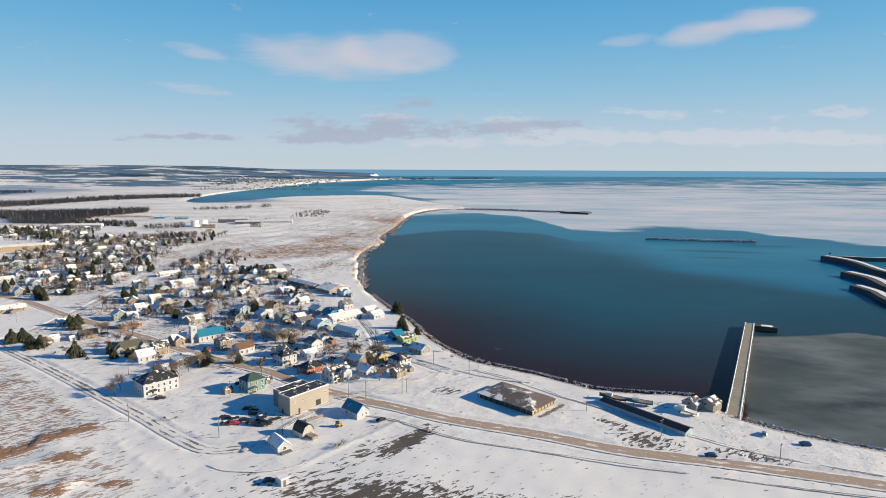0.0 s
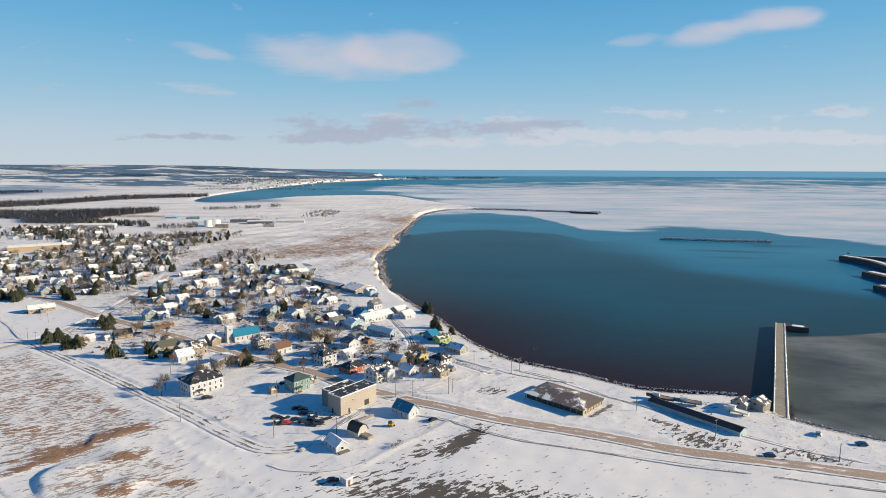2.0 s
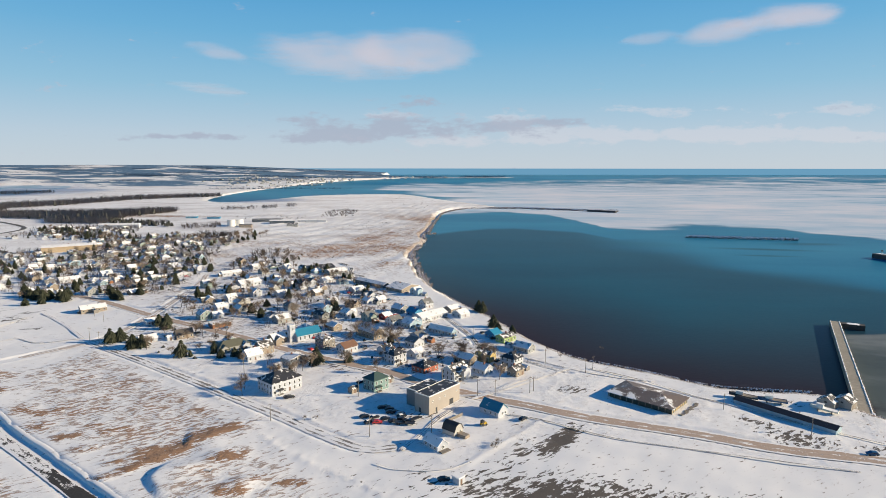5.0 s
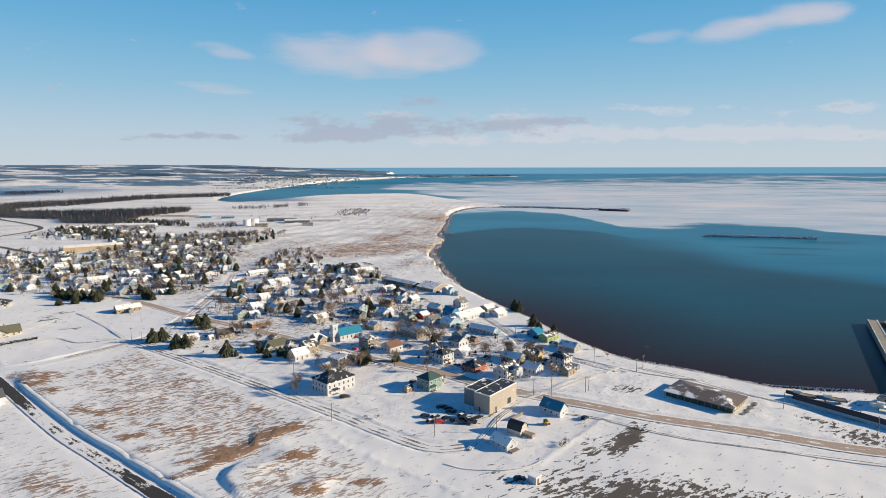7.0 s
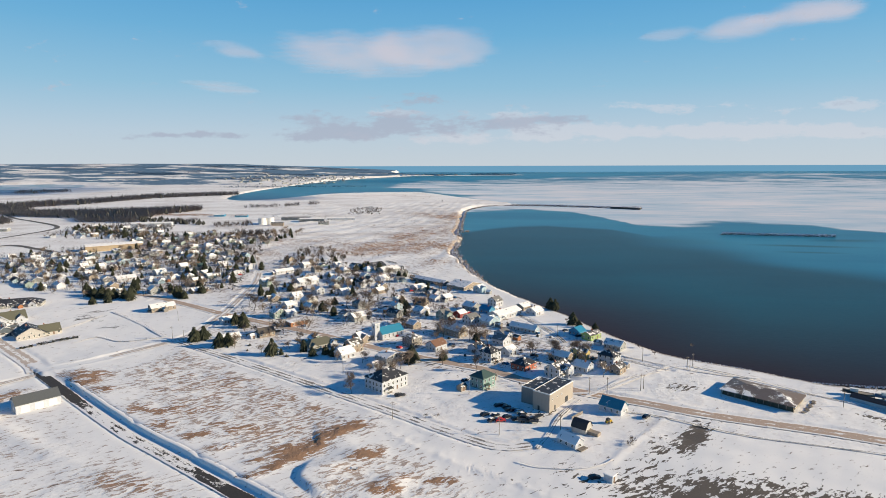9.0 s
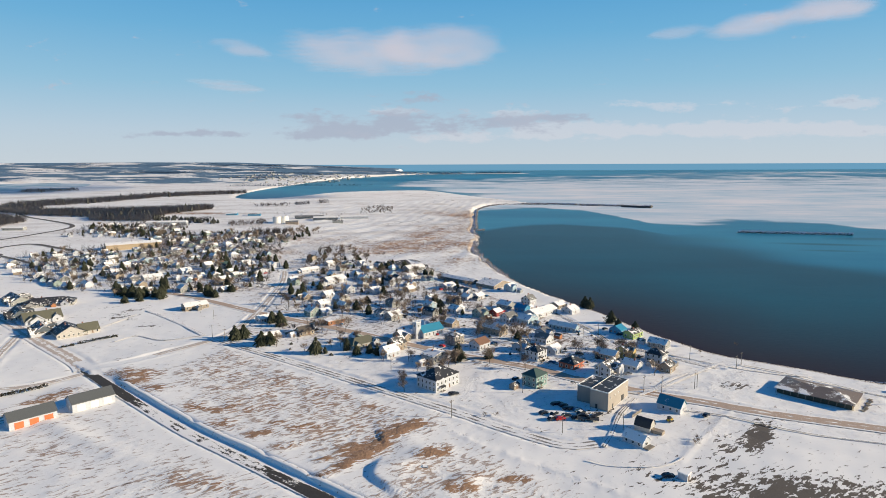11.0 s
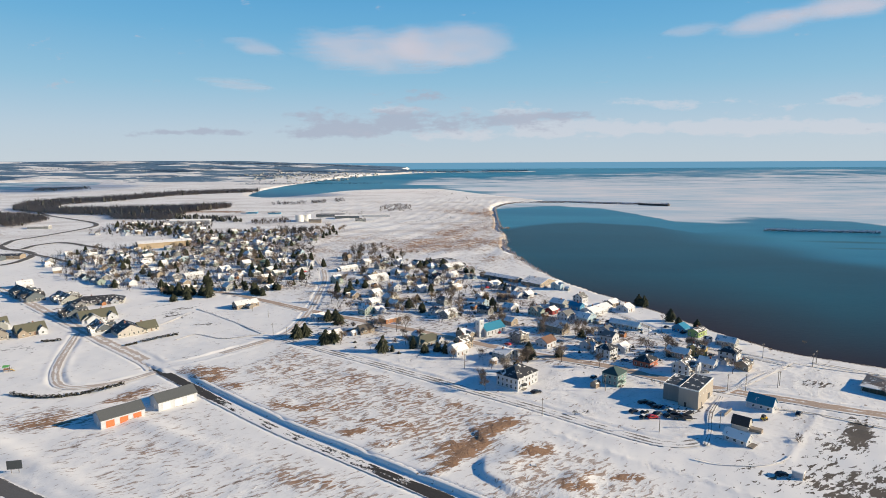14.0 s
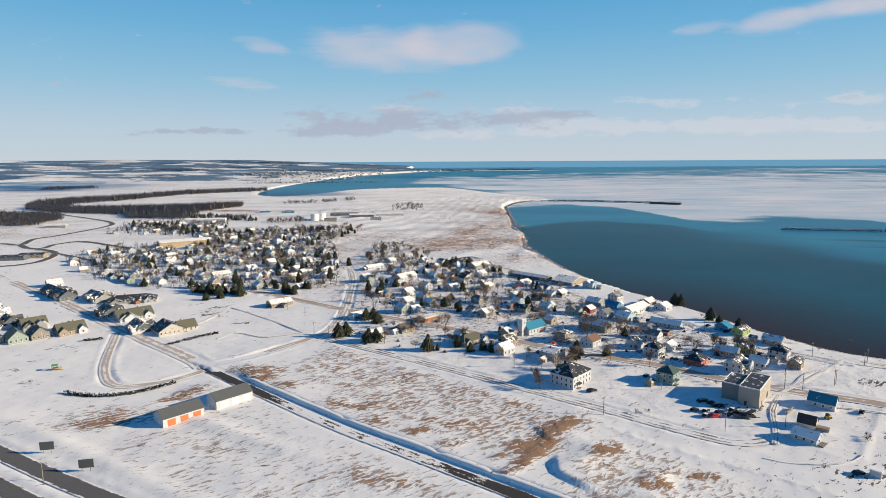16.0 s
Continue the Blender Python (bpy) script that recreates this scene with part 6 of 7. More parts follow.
# ---- trees ----
def plant_mat(name, a, b_, snow=0.0):
    m, nt, b = material(name)
    g = node(nt, "ShaderNodeNewGeometry")
    n = grain(nt, g.outputs["Position"], 0.9, 3)
    rnd = node(nt, "ShaderNodeObjectInfo").outputs["Random"]
    c = blend(nt, calc(nt, "ADD", calc(nt, "MULTIPLY", n, 0.7), calc(nt, "MULTIPLY", rnd, 0.3)), a, b_)
    if snow:
        up = node(nt, "ShaderNodeSeparateXYZ", {0: g.outputs["Normal"]}).outputs[2]
        c = blend(nt, ramp(nt, calc(nt, "ADD", up, n), 1.5 - snow, 1.65 - snow), c, (0.8, 0.8, 0.82))
    feed(nt, b, c, 0.9, spec=0.1)
    return m


M_TWIG = plant_mat("bare_twigs", (0.11, 0.085, 0.068), (0.27, 0.215, 0.17))
M_BARK = plant_mat("bark", (0.07, 0.058, 0.05), (0.15, 0.13, 0.115))
M_FIR = plant_mat("fir_needles", (0.020, 0.026, 0.018), (0.065, 0.066, 0.042))
M_SCRUB = plant_mat("scrub", (0.10, 0.078, 0.06), (0.26, 0.19, 0.14))


def sliver(bm, a, b_, w):
    """A thin three-sided twig."""
    a, b_ = Vector(a), Vector(b_)
    d = (b_ - a).normalized()
    u = d.orthogonal().normalized()
    v = d.cross(u)
    base = [bm.verts.new(a + (u * math.cos(t) + v * math.sin(t)) * w) for t in (0, 2.09, 4.19)]
    tip = bm.verts.new(b_)
    for i in range(3):
        bm.faces.new((base[i], base[(i + 1) % 3], tip))


def bare_crown(bm, trunk, r, h, spread, levels=4):
    """Forking limbs that end in fine twigs."""
    def grow(p, d, ln, w, k):
        q = p + d * ln
        if k == 0:
            for _ in range(4):
                e = (d + Vector((r.uniform(-0.8, 0.8), r.uniform(-0.8, 0.8), r.uniform(-0.3, 0.6)))).normalized()
                sliver(bm, p + d * ln * r.uniform(0.1, 0.9), p + d * ln * 0.5 + e * ln * r.uniform(0.9, 1.9), max(0.022, w * 0.8))
            return
        tube(bm if k < levels else trunk, p, q, w, w * 0.66, 5 if k > 2 else 3)
        for _ in range(4):
            e = (d * 0.9 + Vector((r.uniform(-1, 1) * spread, r.uniform(-1, 1) * spread, r.uniform(-0.25, 0.6)))).normalized()
            grow(p + d * ln * r.uniform(0.6, 1.0), e, ln * r.uniform(0.72, 0.98), w * 0.55, k - 1)

    grow(Vector((0, 0, -0.3)), Vector((r.uniform(-0.06, 0.06), r.uniform(-0.06, 0.06), 1)).normalized(), h * 0.27, h * 0.02, levels)


def fir_crown(bm, r, h, wide):
    """Whorls of drooping boughs, each a ragged bent blade with thickness."""
    n = int(h * 4.2)
    for i in range(n):
        t = (i + 0.5) / n
        zz = h * (0.08 + 0.9 * t)
        ln = (wide * (1 - t) ** 0.55 * min(1, 0.55 + 2.2 * t) + 0.25) * r.uniform(0.5, 1.25)
        k = 13 if t < 0.7 else 8
        for j in range(k):
            an = 6.283 * (j + r.random()) / k
            l2 = ln * r.uniform(0.45, 1.25)
            d, s = Vector((math.cos(an), math.sin(an), 0)), Vector((-math.sin(an), math.cos(an), 0))
            w = l2 * 0.17 + 0.08
            p0 = Vector((0, 0, zz))
            p1 = p0 + d * l2 * 0.55 + Vector((0, 0, -l2 * r.uniform(0.05, 0.25)))
            p2 = p0 + d * l2 + Vector((0, 0, -l2 * r.uniform(0.3, 0.6)))
            a, b_, c_, e, f = bm.verts.new(p0), bm.verts.new(p1 + s * w), bm.verts.new(p1 - s * w), bm.verts.new(p2), bm.verts.new(p1 + Vector((0, 0, 0.22 + l2 * 0.12)))
            for q in ((a, b_, f), (b_, e, f), (e, c_, f), (c_, a, f), (a, c_, b_), (b_, c_, e)):
                bm.faces.new(q)


def tree_kind(name, seed, h, wide, fir, label, category, spread=0.62, levels=4):
    r = random.Random(seed)
    o = thing(name, 0, -400 - 20 * seed, 0, 0, label, category)
    bt, bc = bmesh.new(), bmesh.new()
    if fir:
        tube(bt, (0, 0, -0.3), (0, 0, h * 0.96), h * 0.022, 0.03, 6)
        fir_crown(bc, r, h, wide)
    else:
        bare_crown(bc, bt, r, h, spread, levels)
    part("trunk", bt, M_BARK, o)
    part("crown", bc, M_FIR if fir else M_TWIG, o)
    return o


BARE = [tree_kind("bare_tree", 10 + k, 9.5 + k, 0, False, "leafless grey-brown tree with fine twigs", "tree", 0.6 + 0.06 * k) for k in range(4)]
FIRS = [tree_kind("spruce_tree", 20 + k, 7.6 + 1.2 * k, 3.0 + 0.35 * k, True, "dark green spruce tree standing in snow", "tree") for k in range(3)]
PINE = tree_kind("pine_tree", 30, 8.4, 4.2, True, "broad dark green pine tree in snow", "tree")
BUSH = tree_kind("bare_bush", 40, 4.2, 0, False, "leafless brown bush in the snow", "bush", 1.0, 3)
used = set()


def plant(kind, x, y, size=1.0, seed=0):
    r = random.Random(int(x * 13 + y * 7) + seed)
    m = pose(x, y, gz(x, y) - 0.1, 0, 0, r.uniform(0, 360)) @ Matrix.Diagonal((size, size, size * r.uniform(0.88, 1.12), 1))
    if kind.name not in used:
        used.add(kind.name)
        kind.matrix_world = m
        return kind
    o = copy_thing(kind, m)
    o.scale = m.to_scale()
    return o


def plants(kinds, size, *places):
    for i, (x, y) in enumerate(places):
        plant(kinds[i % len(kinds)], x, y, size)


plants([PINE], 1.15, (-277.5, 370.0), (-273.0, 374.0), (-256.0, 357.0), (-251.5, 359.5), (-256.1, 401.4), (-218.0, 340.0), (-440.0, 521.0), (-186.3, 618.2), (-133.3, 322.1))
plants([PINE], 0.85, (-340.6, 497.1), (-346.0, 499.0), (-336.6, 520.1), (-333.0, 517.0), (-348.2, 545.5), (-254.8, 519.5), (-408.2, 476.3), (-398.8, 482.4))
plants(FIRS, 1.1, (-267.3, 491.9), (-277.2, 505.6), (-264.3, 496.1), (-362.3, 517.9), (-349.6, 509.0), (-349.8, 502.4))
plants([PINE], 1.15, (-429.6, 507.8), (-414.0, 497.2), (-404.3, 493.1), (-392.7, 497.5), (-390.2, 504.0), (-402.9, 499.5), (-422.5, 503.5), (-417.2, 505.8), (-384.7, 491.3))
plants(FIRS, 0.9, (-522.8, 669.4), (-485.8, 662.6), (-315.7, 628.6), (-319.0, 642.5), (-194.4, 534.6), (-200.1, 540.0))
plants(FIRS, 0.55, (-172.5, 374.4), (-169.5, 372.9), (-167.3, 374.1), (-164.7, 375.3), (-128.5, 424.1), (-144.9, 428.3), (-212.3, 339.0))
plants([PINE], 1.0, (-265.4, 411.0), (-260.4, 412.3), (-364.5, 688.1), (-361.4, 696.2), (-400.2, 679.5), (-35.3, 439.3), (-32.4, 435.6), (-27.6, 394.3), (-204.5, 623.9), (-210.7, 617.4), (-200.0, 630.7))
plants([PINE], 0.7, (-24.8, 387.1), (-16.5, 377.2), (-115.5, 324.8), (-180.6, 334.5), (-185.3, 337.9), (-192.9, 336.1), (-174.9, 341.7))
plants(BARE, 1.0, (-267.0, 460.0), (-290.9, 634.4), (-282.2, 641.1), (-280.4, 663.0), (-299.6, 671.3), (-193.4, 455.7), (-186.9, 461.1), (-180.7, 466.5), (-149.4, 458.9), (-139.1, 452.6), (-115.8, 371.7), (-112.3, 376.6))
plants(BARE, 0.9, (-99.3, 358.6), (-93.7, 356.0), (-88.5, 351.1), (-97.8, 368.3), (-51.1, 324.1), (-52.8, 332.2), (-39.8, 327.6), (-35.0, 325.4), (-36.9, 335.7), (-229.7, 387.7), (-223.8, 384.7), (-208.2, 386.6))
plants(BARE, 0.9, (-217.6, 425.7), (-410.7, 642.2), (-444.0, 678.6), (-388.5, 635.7), (-525.3, 775.0), (-349.6, 713.2), (-375.2, 748.7), (-394.5, 767.7), (-216.0, 444.3), (-204.5, 449.0), (-213.7, 381.5), (-204.0, 435.0))
plants(BARE, 0.85, (-161.7, 285.1), (-160.3, 277.6), (-139.5, 302.0), (-115.6, 317.1), (-97.1, 306.8), (-134.6, 315.8), (-138.6, 311.5), (-148.5, 298.9), (-148.1, 292.4), (-32.2, 293.7))
plants([BUSH], 0.8, (-117.5, 248.1), (-40.5, 220.5), (-39.0, 222.4), (-41.3, 218.7), (33.0, 342.7), (-424.2, 291.8), (-122.5, 247.6), (-73.7, 279.6), (-76.2, 283.4), (-422.7, 311.9))
plants([BUSH], 0.9, (-74.4, 315.5), (-62.3, 324.6), (-27.6, 313.6), (-21.3, 322.9), (-16.8, 330.7), (1.0, 341.1), (5.8, 328.6), (-46.1, 426.2), (-59.2, 447.8), (-128.2, 511.2), (-30.4, 401.7), (-25.2, 387.1))

# hedges of the estate
M_HEDGE = plant_mat("hedge", (0.015, 0.018, 0.014), (0.06, 0.05, 0.035), 0.25)


def hedge(line, w, h, label):
    b = bmesh.new()
    r = random.Random(int(line[0][0] * 7))
    for x, y in smooth_line(line, 0.5):
        for _ in range(9):
            c_ = Vector((x + r.uniform(-w, w) * 0.5, y + r.uniform(-w, w) * 0.5, gz(x, y) + r.uniform(0.1, h)))
            sz = r.uniform(0.35, 0.7)
            vs = [b.verts.new(c_ + Vector((r.uniform(-1, 1), r.uniform(-1, 1), r.uniform(-1, 1))) * sz) for _ in range(4)]
            for q in ((0, 1, 2), (0, 2, 3), (0, 3, 1), (1, 3, 2)):
                b.faces.new([vs[i] for i in q])
    tagged(link("hedge", b, M_HEDGE), label, "hedge")


hedge([(-397.4, 278.3), (-385.2, 274.8), (-371.1, 274.9), (-360.1, 280.6), (-348.2, 292.1)], 2.0, 1.5, "low dark clipped hedge half under snow")
hedge([(-372.5, 370.5), (-361.5, 381.4)], 2.2, 1.5, "thick dark hedge beside the cream house")
hedge([(-377.0, 364.9), (-373.5, 368.2)], 2.4, 1.6, "round dark shrub in snow")
hedge([(-441.5, 364.9), (-432.2, 368.6)], 1.6, 1.2, "low dark hedge beside the drive")
hedge([(-383.0, 357.7), (-378.5, 362.0)], 1.6, 1.0, "small dark shrubs in snow")


# ---- further houses and gardens, scattered over the blocks ----
homes = [(o.location.x, o.location.y) for o in scene.objects if o.type == "EMPTY" and o.name.split(".")[0] in ("house", "church", "warehouse", "cottage")]


homes += [(-567 + 8.1 * k - 5, 784.7 + 5.9 * k - 16) for k in range(-4, 5)] + [(-567 + 8.1 * k, 784.7 + 5.9 * k) for k in range(-4, 5)]
WAY_XY, WAY_HALF = np.vstack(list(LINES.values())), np.concatenate([[WAYS[k]] * len(ln) for k, ln in LINES.items()])


def way_gap(x, y):
    """Clear distance from a place to the nearest way."""
    return float((np.hypot(WAY_XY[:, 0] - x, WAY_XY[:, 1] - y) - WAY_HALF).min())


def scatter(ring, gap, seed, keep, clear=7.0):
    """Places inside a ring, on a jittered grid turned to the streets."""
    r = random.Random(seed)
    ring = np.array(ring) * PLAN
    lo, hi = ring.min(0), ring.max(0)
    out = []
    cx, cy = (lo + hi) / 2
    n = int(max(hi - lo) / gap) + 2
    ca, sa = math.cos(radians(46)), math.sin(radians(46))
    for i in range(-n, n):
        for j in range(-n, n):
            u, v = (i + r.uniform(-0.48, 0.48)) * gap, (j + r.uniform(-0.48, 0.48)) * gap
            x, y = cx + u * ca - v * sa, cy + u * sa + v * ca
            if r.random() > keep or not inside(np.array([x]), np.array([y]), ring)[0]:
                continue
            if way_gap(x, y) < clear:
                continue
            out.append((x, y, r))
    return out


def fill_houses(ring, gap, seed, keep, free=12.5):
    for x, y, r in scatter(ring, gap, seed, keep):
        if min(math.hypot(x - a, y - b_) for a, b_ in homes) < free:
            continue
        homes.append((x, y))
        house(round(x, 1), round(y, 1), r.choice((46, 136)) + r.randint(-14, 14), r.uniform(7.5, 11), r.uniform(6.5, 8.5), r.choice((2.3, 2.5, 2.8, 3.6)), r.uniform(1.9, 2.7),
              r.choice(("gable", "gable", "ell", "hip")), r.choice(("white", "white", "grey", "tan", "white", "paleblue", "greygreen", "grey", "white")),
              r.choice(("snow", "snow", "snow", "patchy", "snow", "dark", "grey", "blueroof", "snow")), 1 if y < 500 else 0)


def fill_trees(ring, gap, seed, keep, firs=0.3, free=6.0, size=0.75):
    for x, y, r in scatter(ring, gap, seed, keep, 2.5):
        if min(math.hypot(x - a, y - b_) for a, b_ in homes) < free:
            continue
        plant(r.choice(FIRS + [PINE]) if r.random() < firs else r.choice(BARE), x, y, size * r.uniform(0.55, 1.15))


WEST = [(-285, 332), (-207, 345), (-212, 400), (-232, 480), (-255, 600), (-330, 640), (-400, 610), (-350, 460)]
MID = [(-186, 300), (-140, 282), (-100, 250), (-70, 290), (-75, 345), (-105, 395), (-135, 425), (-185, 470), (-205, 460), (-185, 380)]
NORTH = [(-500, 600), (-500, 690), (-410, 710), (-385, 640), (-400, 590)]
SOUTH = [(-186, 245), (-178, 275), (-120, 240), (-60, 205), (-25, 205), (-10, 215), (-40, 262), (-70, 290), (-130, 282), (-60, 200), (-100, 200)]
ESTATE = [(-330, 275), (-300, 290), (-360, 345), (-420, 340), (-380, 270)]
fill_houses(WEST, 22, 3, 0.85, 15)
WEST_END = [(-285, 332), (-330, 352), (-372, 378), (-440, 450), (-432, 505), (-395, 525), (-350, 460)]
FARM_END = [(-535, 690), (-440, 615), (-380, 580), (-400, 640), (-505, 720)]
fill_houses(WEST_END, 20, 13, 0.85, 14)
fill_houses(FARM_END, 26, 14, 0.6, 15)
fill_houses(MID, 23, 4, 0.6, 16)
fill_houses(NORTH, 32, 5, 0.65, 16)
fill_trees(WEST, 13, 6, 0.5, 0.42, size=0.95)
fill_trees(WEST_END, 13, 15, 0.5, 0.4, size=0.95)
fill_trees(FARM_END, 15, 16, 0.7, 0.6, size=1.05)
fill_trees(MID, 12, 7, 0.42, 0.3, size=0.9)
fill_trees(NORTH, 16, 8, 0.5, 0.4)
fill_trees(SOUTH, 12, 9, 0.26, 0.1, size=0.85)
fill_trees([(-260, 560), (-275, 640), (-235, 640), (-225, 590)], 10, 10, 0.5, 0.35, 4, 1.0)
fill_trees([(-180, 430), (-215, 500), (-190, 540), (-150, 470)], 14, 11, 0.25, 0.1)


# ---- far woods, scrub and far buildings ----
def woods(name, ring, gap, height, seed, label, mat, thin=1.0, spread=0.5, fir=0.0, twigs=14, thick=0.9):
    """Many small ragged tree shapes, joined."""
    r = random.Random(seed)
    ring = np.array(ring) * PLAN
    (x0, y0), (x1, y1) = ring.min(0), ring.max(0)
    gx, gy = np.meshgrid(np.arange(x0, x1, gap), np.arange(y0, y1, gap))
    ok = inside(gx, gy, ring)
    co, fs = [], []
    for x, y in zip(gx[ok], gy[ok]):
        if r.random() > thin:
            continue
        x, y = x + r.uniform(-0.6, 0.6) * gap, y + r.uniform(-0.6, 0.6) * gap
        h = height * r.uniform(0.55, 1.2)
        w = h * spread * r.uniform(0.7, 1.2)
        x, y, base = (float(q) for q in far(x, y, float(flatland(x, y)) + float(hills(np.array(x), np.array(y))) - 0.4))
        k = len(co)
        if r.random() < fir:
            for t, q in ((0.0, 0.3), (0.2, 1.0), (0.6, 0.55)):
                for j in range(4):
                    an = 1.5708 * j + r.uniform(-0.4, 0.4)
                    rr = w * q * r.uniform(0.6, 1.2)
                    co.append((x + rr * math.cos(an), y + rr * math.sin(an), base + h * (t + r.uniform(-0.06, 0.06))))
            co.append((x + r.uniform(-0.3, 0.3), y, base + h))
            for a in (0, 4):
                for j in range(4):
                    fs.append((k + a + j, k + a + (j + 1) % 4, k + a + 4 + (j + 1) % 4, k + a + 4 + j))
            for j in range(4):
                fs.append((k + 8 + j, k + 8 + (j + 1) % 4, k + 12))
            continue
        for j in range(twigs):
            t0 = r.uniform(0.0, 0.55)
            an, rr = r.uniform(0, 6.28), w * r.uniform(0.4, 1.15)
            bx_, by_, bz_ = x + rr * 0.35 * math.cos(an), y + rr * 0.35 * math.sin(an), base + h * t0
            tip = (x + rr * math.cos(an), y + rr * math.sin(an), base + h * min(1.0, t0 + r.uniform(0.3, 0.55)))
            sw = h * r.uniform(0.016, 0.034) * thick
            k = len(co)
            co += [(bx_ - sw, by_, bz_), (bx_ + sw, by_ - sw * 0.5, bz_), (bx_, by_ + sw, bz_), tip]
            fs += [(k, k + 1, k + 3), (k + 1, k + 2, k + 3), (k + 2, k, k + 3)]
    me = bpy.data.meshes.new(name)
    me.from_pydata(co, [], fs)
    me.materials.append(mat)
    return tagged(new(name, me), label, "woods", kind="stuff")


M_WOODS = plant_mat("mixed_wood", (0.15, 0.130, 0.116), (0.31, 0.265, 0.235))
M_DARKWOODS = plant_mat("dark_wood", (0.028, 0.034, 0.032), (0.085, 0.080, 0.072))
# wood colours with the blue haze of distance mixed in
M_HAZEWOODS = plant_mat("hazed_distant_wood", (0.085, 0.125, 0.165), (0.17, 0.215, 0.26))
for ring, gap, tall, k, text in (
    ([plan(-1212.4, 1378.8), plan(-1096.4, 1299.5), plan(-1032.4, 1269.3), plan(-900.7, 1237.7), plan(-845.2, 1152.0), plan(-722.5, 1136.5), plan(-765.4, 1299.1), plan(-718.6, 1437.0), plan(-731.3, 1472.9), plan(-839.0, 1426.0), plan(-957.9, 1367.0), plan(-1089.4, 1357.7), plan(-1248.9, 1429.3)], 5, 15, 1, "dark leafless and spruce wood in snow"),
    ([plan(-1212.4, 1378.8), plan(-1109.3, 1374.0), plan(-1203.9, 1535.3), plan(-1134.8, 1679.5), plan(-1085.6, 1943.1), plan(-888.1, 2168.6), plan(-907.2, 2229.5), plan(-1138.8, 2061.3), plan(-1223.3, 1796.0), plan(-1304.9, 1666.8), plan(-1331.5, 1582.1)], 7.5, 16, 3, "long dark belt of trees"),
    ([plan(-1053.1, 1011.9), plan(-998.5, 1019.0), plan(-944.1, 1017.3), plan(-963.7, 1145.3), plan(-1067.1, 1219.2), plan(-1164.8, 1235.6), plan(-1208.6, 1200.3)], 5.5, 14, 2, "dark leafless wood beside the road"),
    ([plan(-1780.6, 2243.7), plan(-1651.7, 2404.2), plan(-1758.0, 2561.2), plan(-1929.1, 2477.3)], 11, 11, 4, "dark wood on a low point"),
):
    woods("woodland", ring, gap, tall, k, text, M_WOODS, 1, 0.5)
    woods("spruce_wood", ring, gap * 2.1, tall * 0.95, k + 60, "dark spruces standing in the bare wood", M_DARKWOODS, 0.3, 0.3, 0.7)
woods("shelter_belt", [plan(-647.0, 1102.2), plan(-609.4, 1154.4), plan(-620.4, 1189.5), plan(-659.7, 1134.2)],
      5, 9, 5, "row of dark trees beside a field", M_WOODS, 0.8, 0.34)
woods("shelter_belt", [plan(-538.4, 1049.6), plan(-478.0, 1076.3), plan(-496.0, 1139.1), plan(-557.2, 1109.3)],
      6, 9, 6, "clump of bare trees beside the field", M_SCRUB, 0.7, 0.34)
woods("scrub", [plan(-337.3, 1294.2), plan(-272.9, 1320.1), plan(-281.6, 1485.6), plan(-330.4, 1526.3), plan(-353.6, 1453.2)],
      8, 7, 21, "brown thicket on the spit", M_SCRUB, 0.6, 0.5)
woods("scrub", [plan(-255.7, 1049.7), plan(-168.7, 1095.6), plan(-171.3, 1195.7), plan(-245.4, 1186.6)],
      10, 2, 22, "rows of low grey bushes", M_SCRUB, 0.7, 0.8)
woods("shelter_belt", [plan(-639.5, 1504.9), plan(-560.4, 1539.2), plan(-574.7, 1601.6), plan(-654.8, 1585.1)],
      8, 10, 23, "dark trees beside the far bay", M_WOODS, 0.6, 0.5)
woods("shelter_belt", [plan(-549.8, 1558.6), plan(-514.5, 1577.0), plan(-525.1, 1631.3), plan(-563.9, 1622.6)],
      8, 11, 24, "dark clump of far trees", M_WOODS, 0.9, 0.5)
woods("shelter_belt", [plan(-497.8, 1618.6), plan(-477.4, 1617.4), plan(-486.9, 1674.5), plan(-508.1, 1675.8)],
      8, 12, 25, "dark round clump of trees", M_WOODS, 1, 0.6)
woods("scrub", [plan(-517.5, 1247.7), plan(-333.8, 1214.5), plan(-345.4, 1323.4), plan(-542.3, 1347.5)],
      16, 5, 26, "scattered bushes among far buildings", M_SCRUB, 0.35, 0.6)
woods("shelter_belt", [plan(-304.9, 791.2), plan(-261.1, 768.3), plan(-261.8, 778.6), plan(-306.3, 802.0)],
      3.5, 4.5, 27, "short dark row of shrubs", M_WOODS, 0.9, 0.5)
woods("scrub", [plan(-250.4, 729.3), plan(-194.4, 690.8), plan(-177.2, 706.7), plan(-233.7, 751.9)],
      7, 4, 28, "dark bushes above the beach", M_WOODS, 0.35, 0.6)
woods("scrub", [plan(-1240.3, 1954.4), plan(-1009.0, 2538.6), plan(-1111.1, 2777.7), plan(-1467.1, 2342.4)],
      40, 6, 29, "scattered far bushes", M_WOODS, 0.25, 0.6)
woods("shelter_belt", [plan(-752.9, 924.3), plan(-600.4, 867.0), plan(-628.7, 950.8), plan(-748.1, 1038.0), plan(-789.6, 987.2)],
      10, 10, 30, "dark trees round far houses", M_WOODS, 0.4, 0.4)
woods("shelter_belt", [plan(-748.1, 1038.0), plan(-581.6, 973.0), plan(-605.0, 1061.2), plan(-755.2, 1137.7)],
      9, 9, 31, "dark trees round far houses", M_WOODS, 0.45, 0.4)
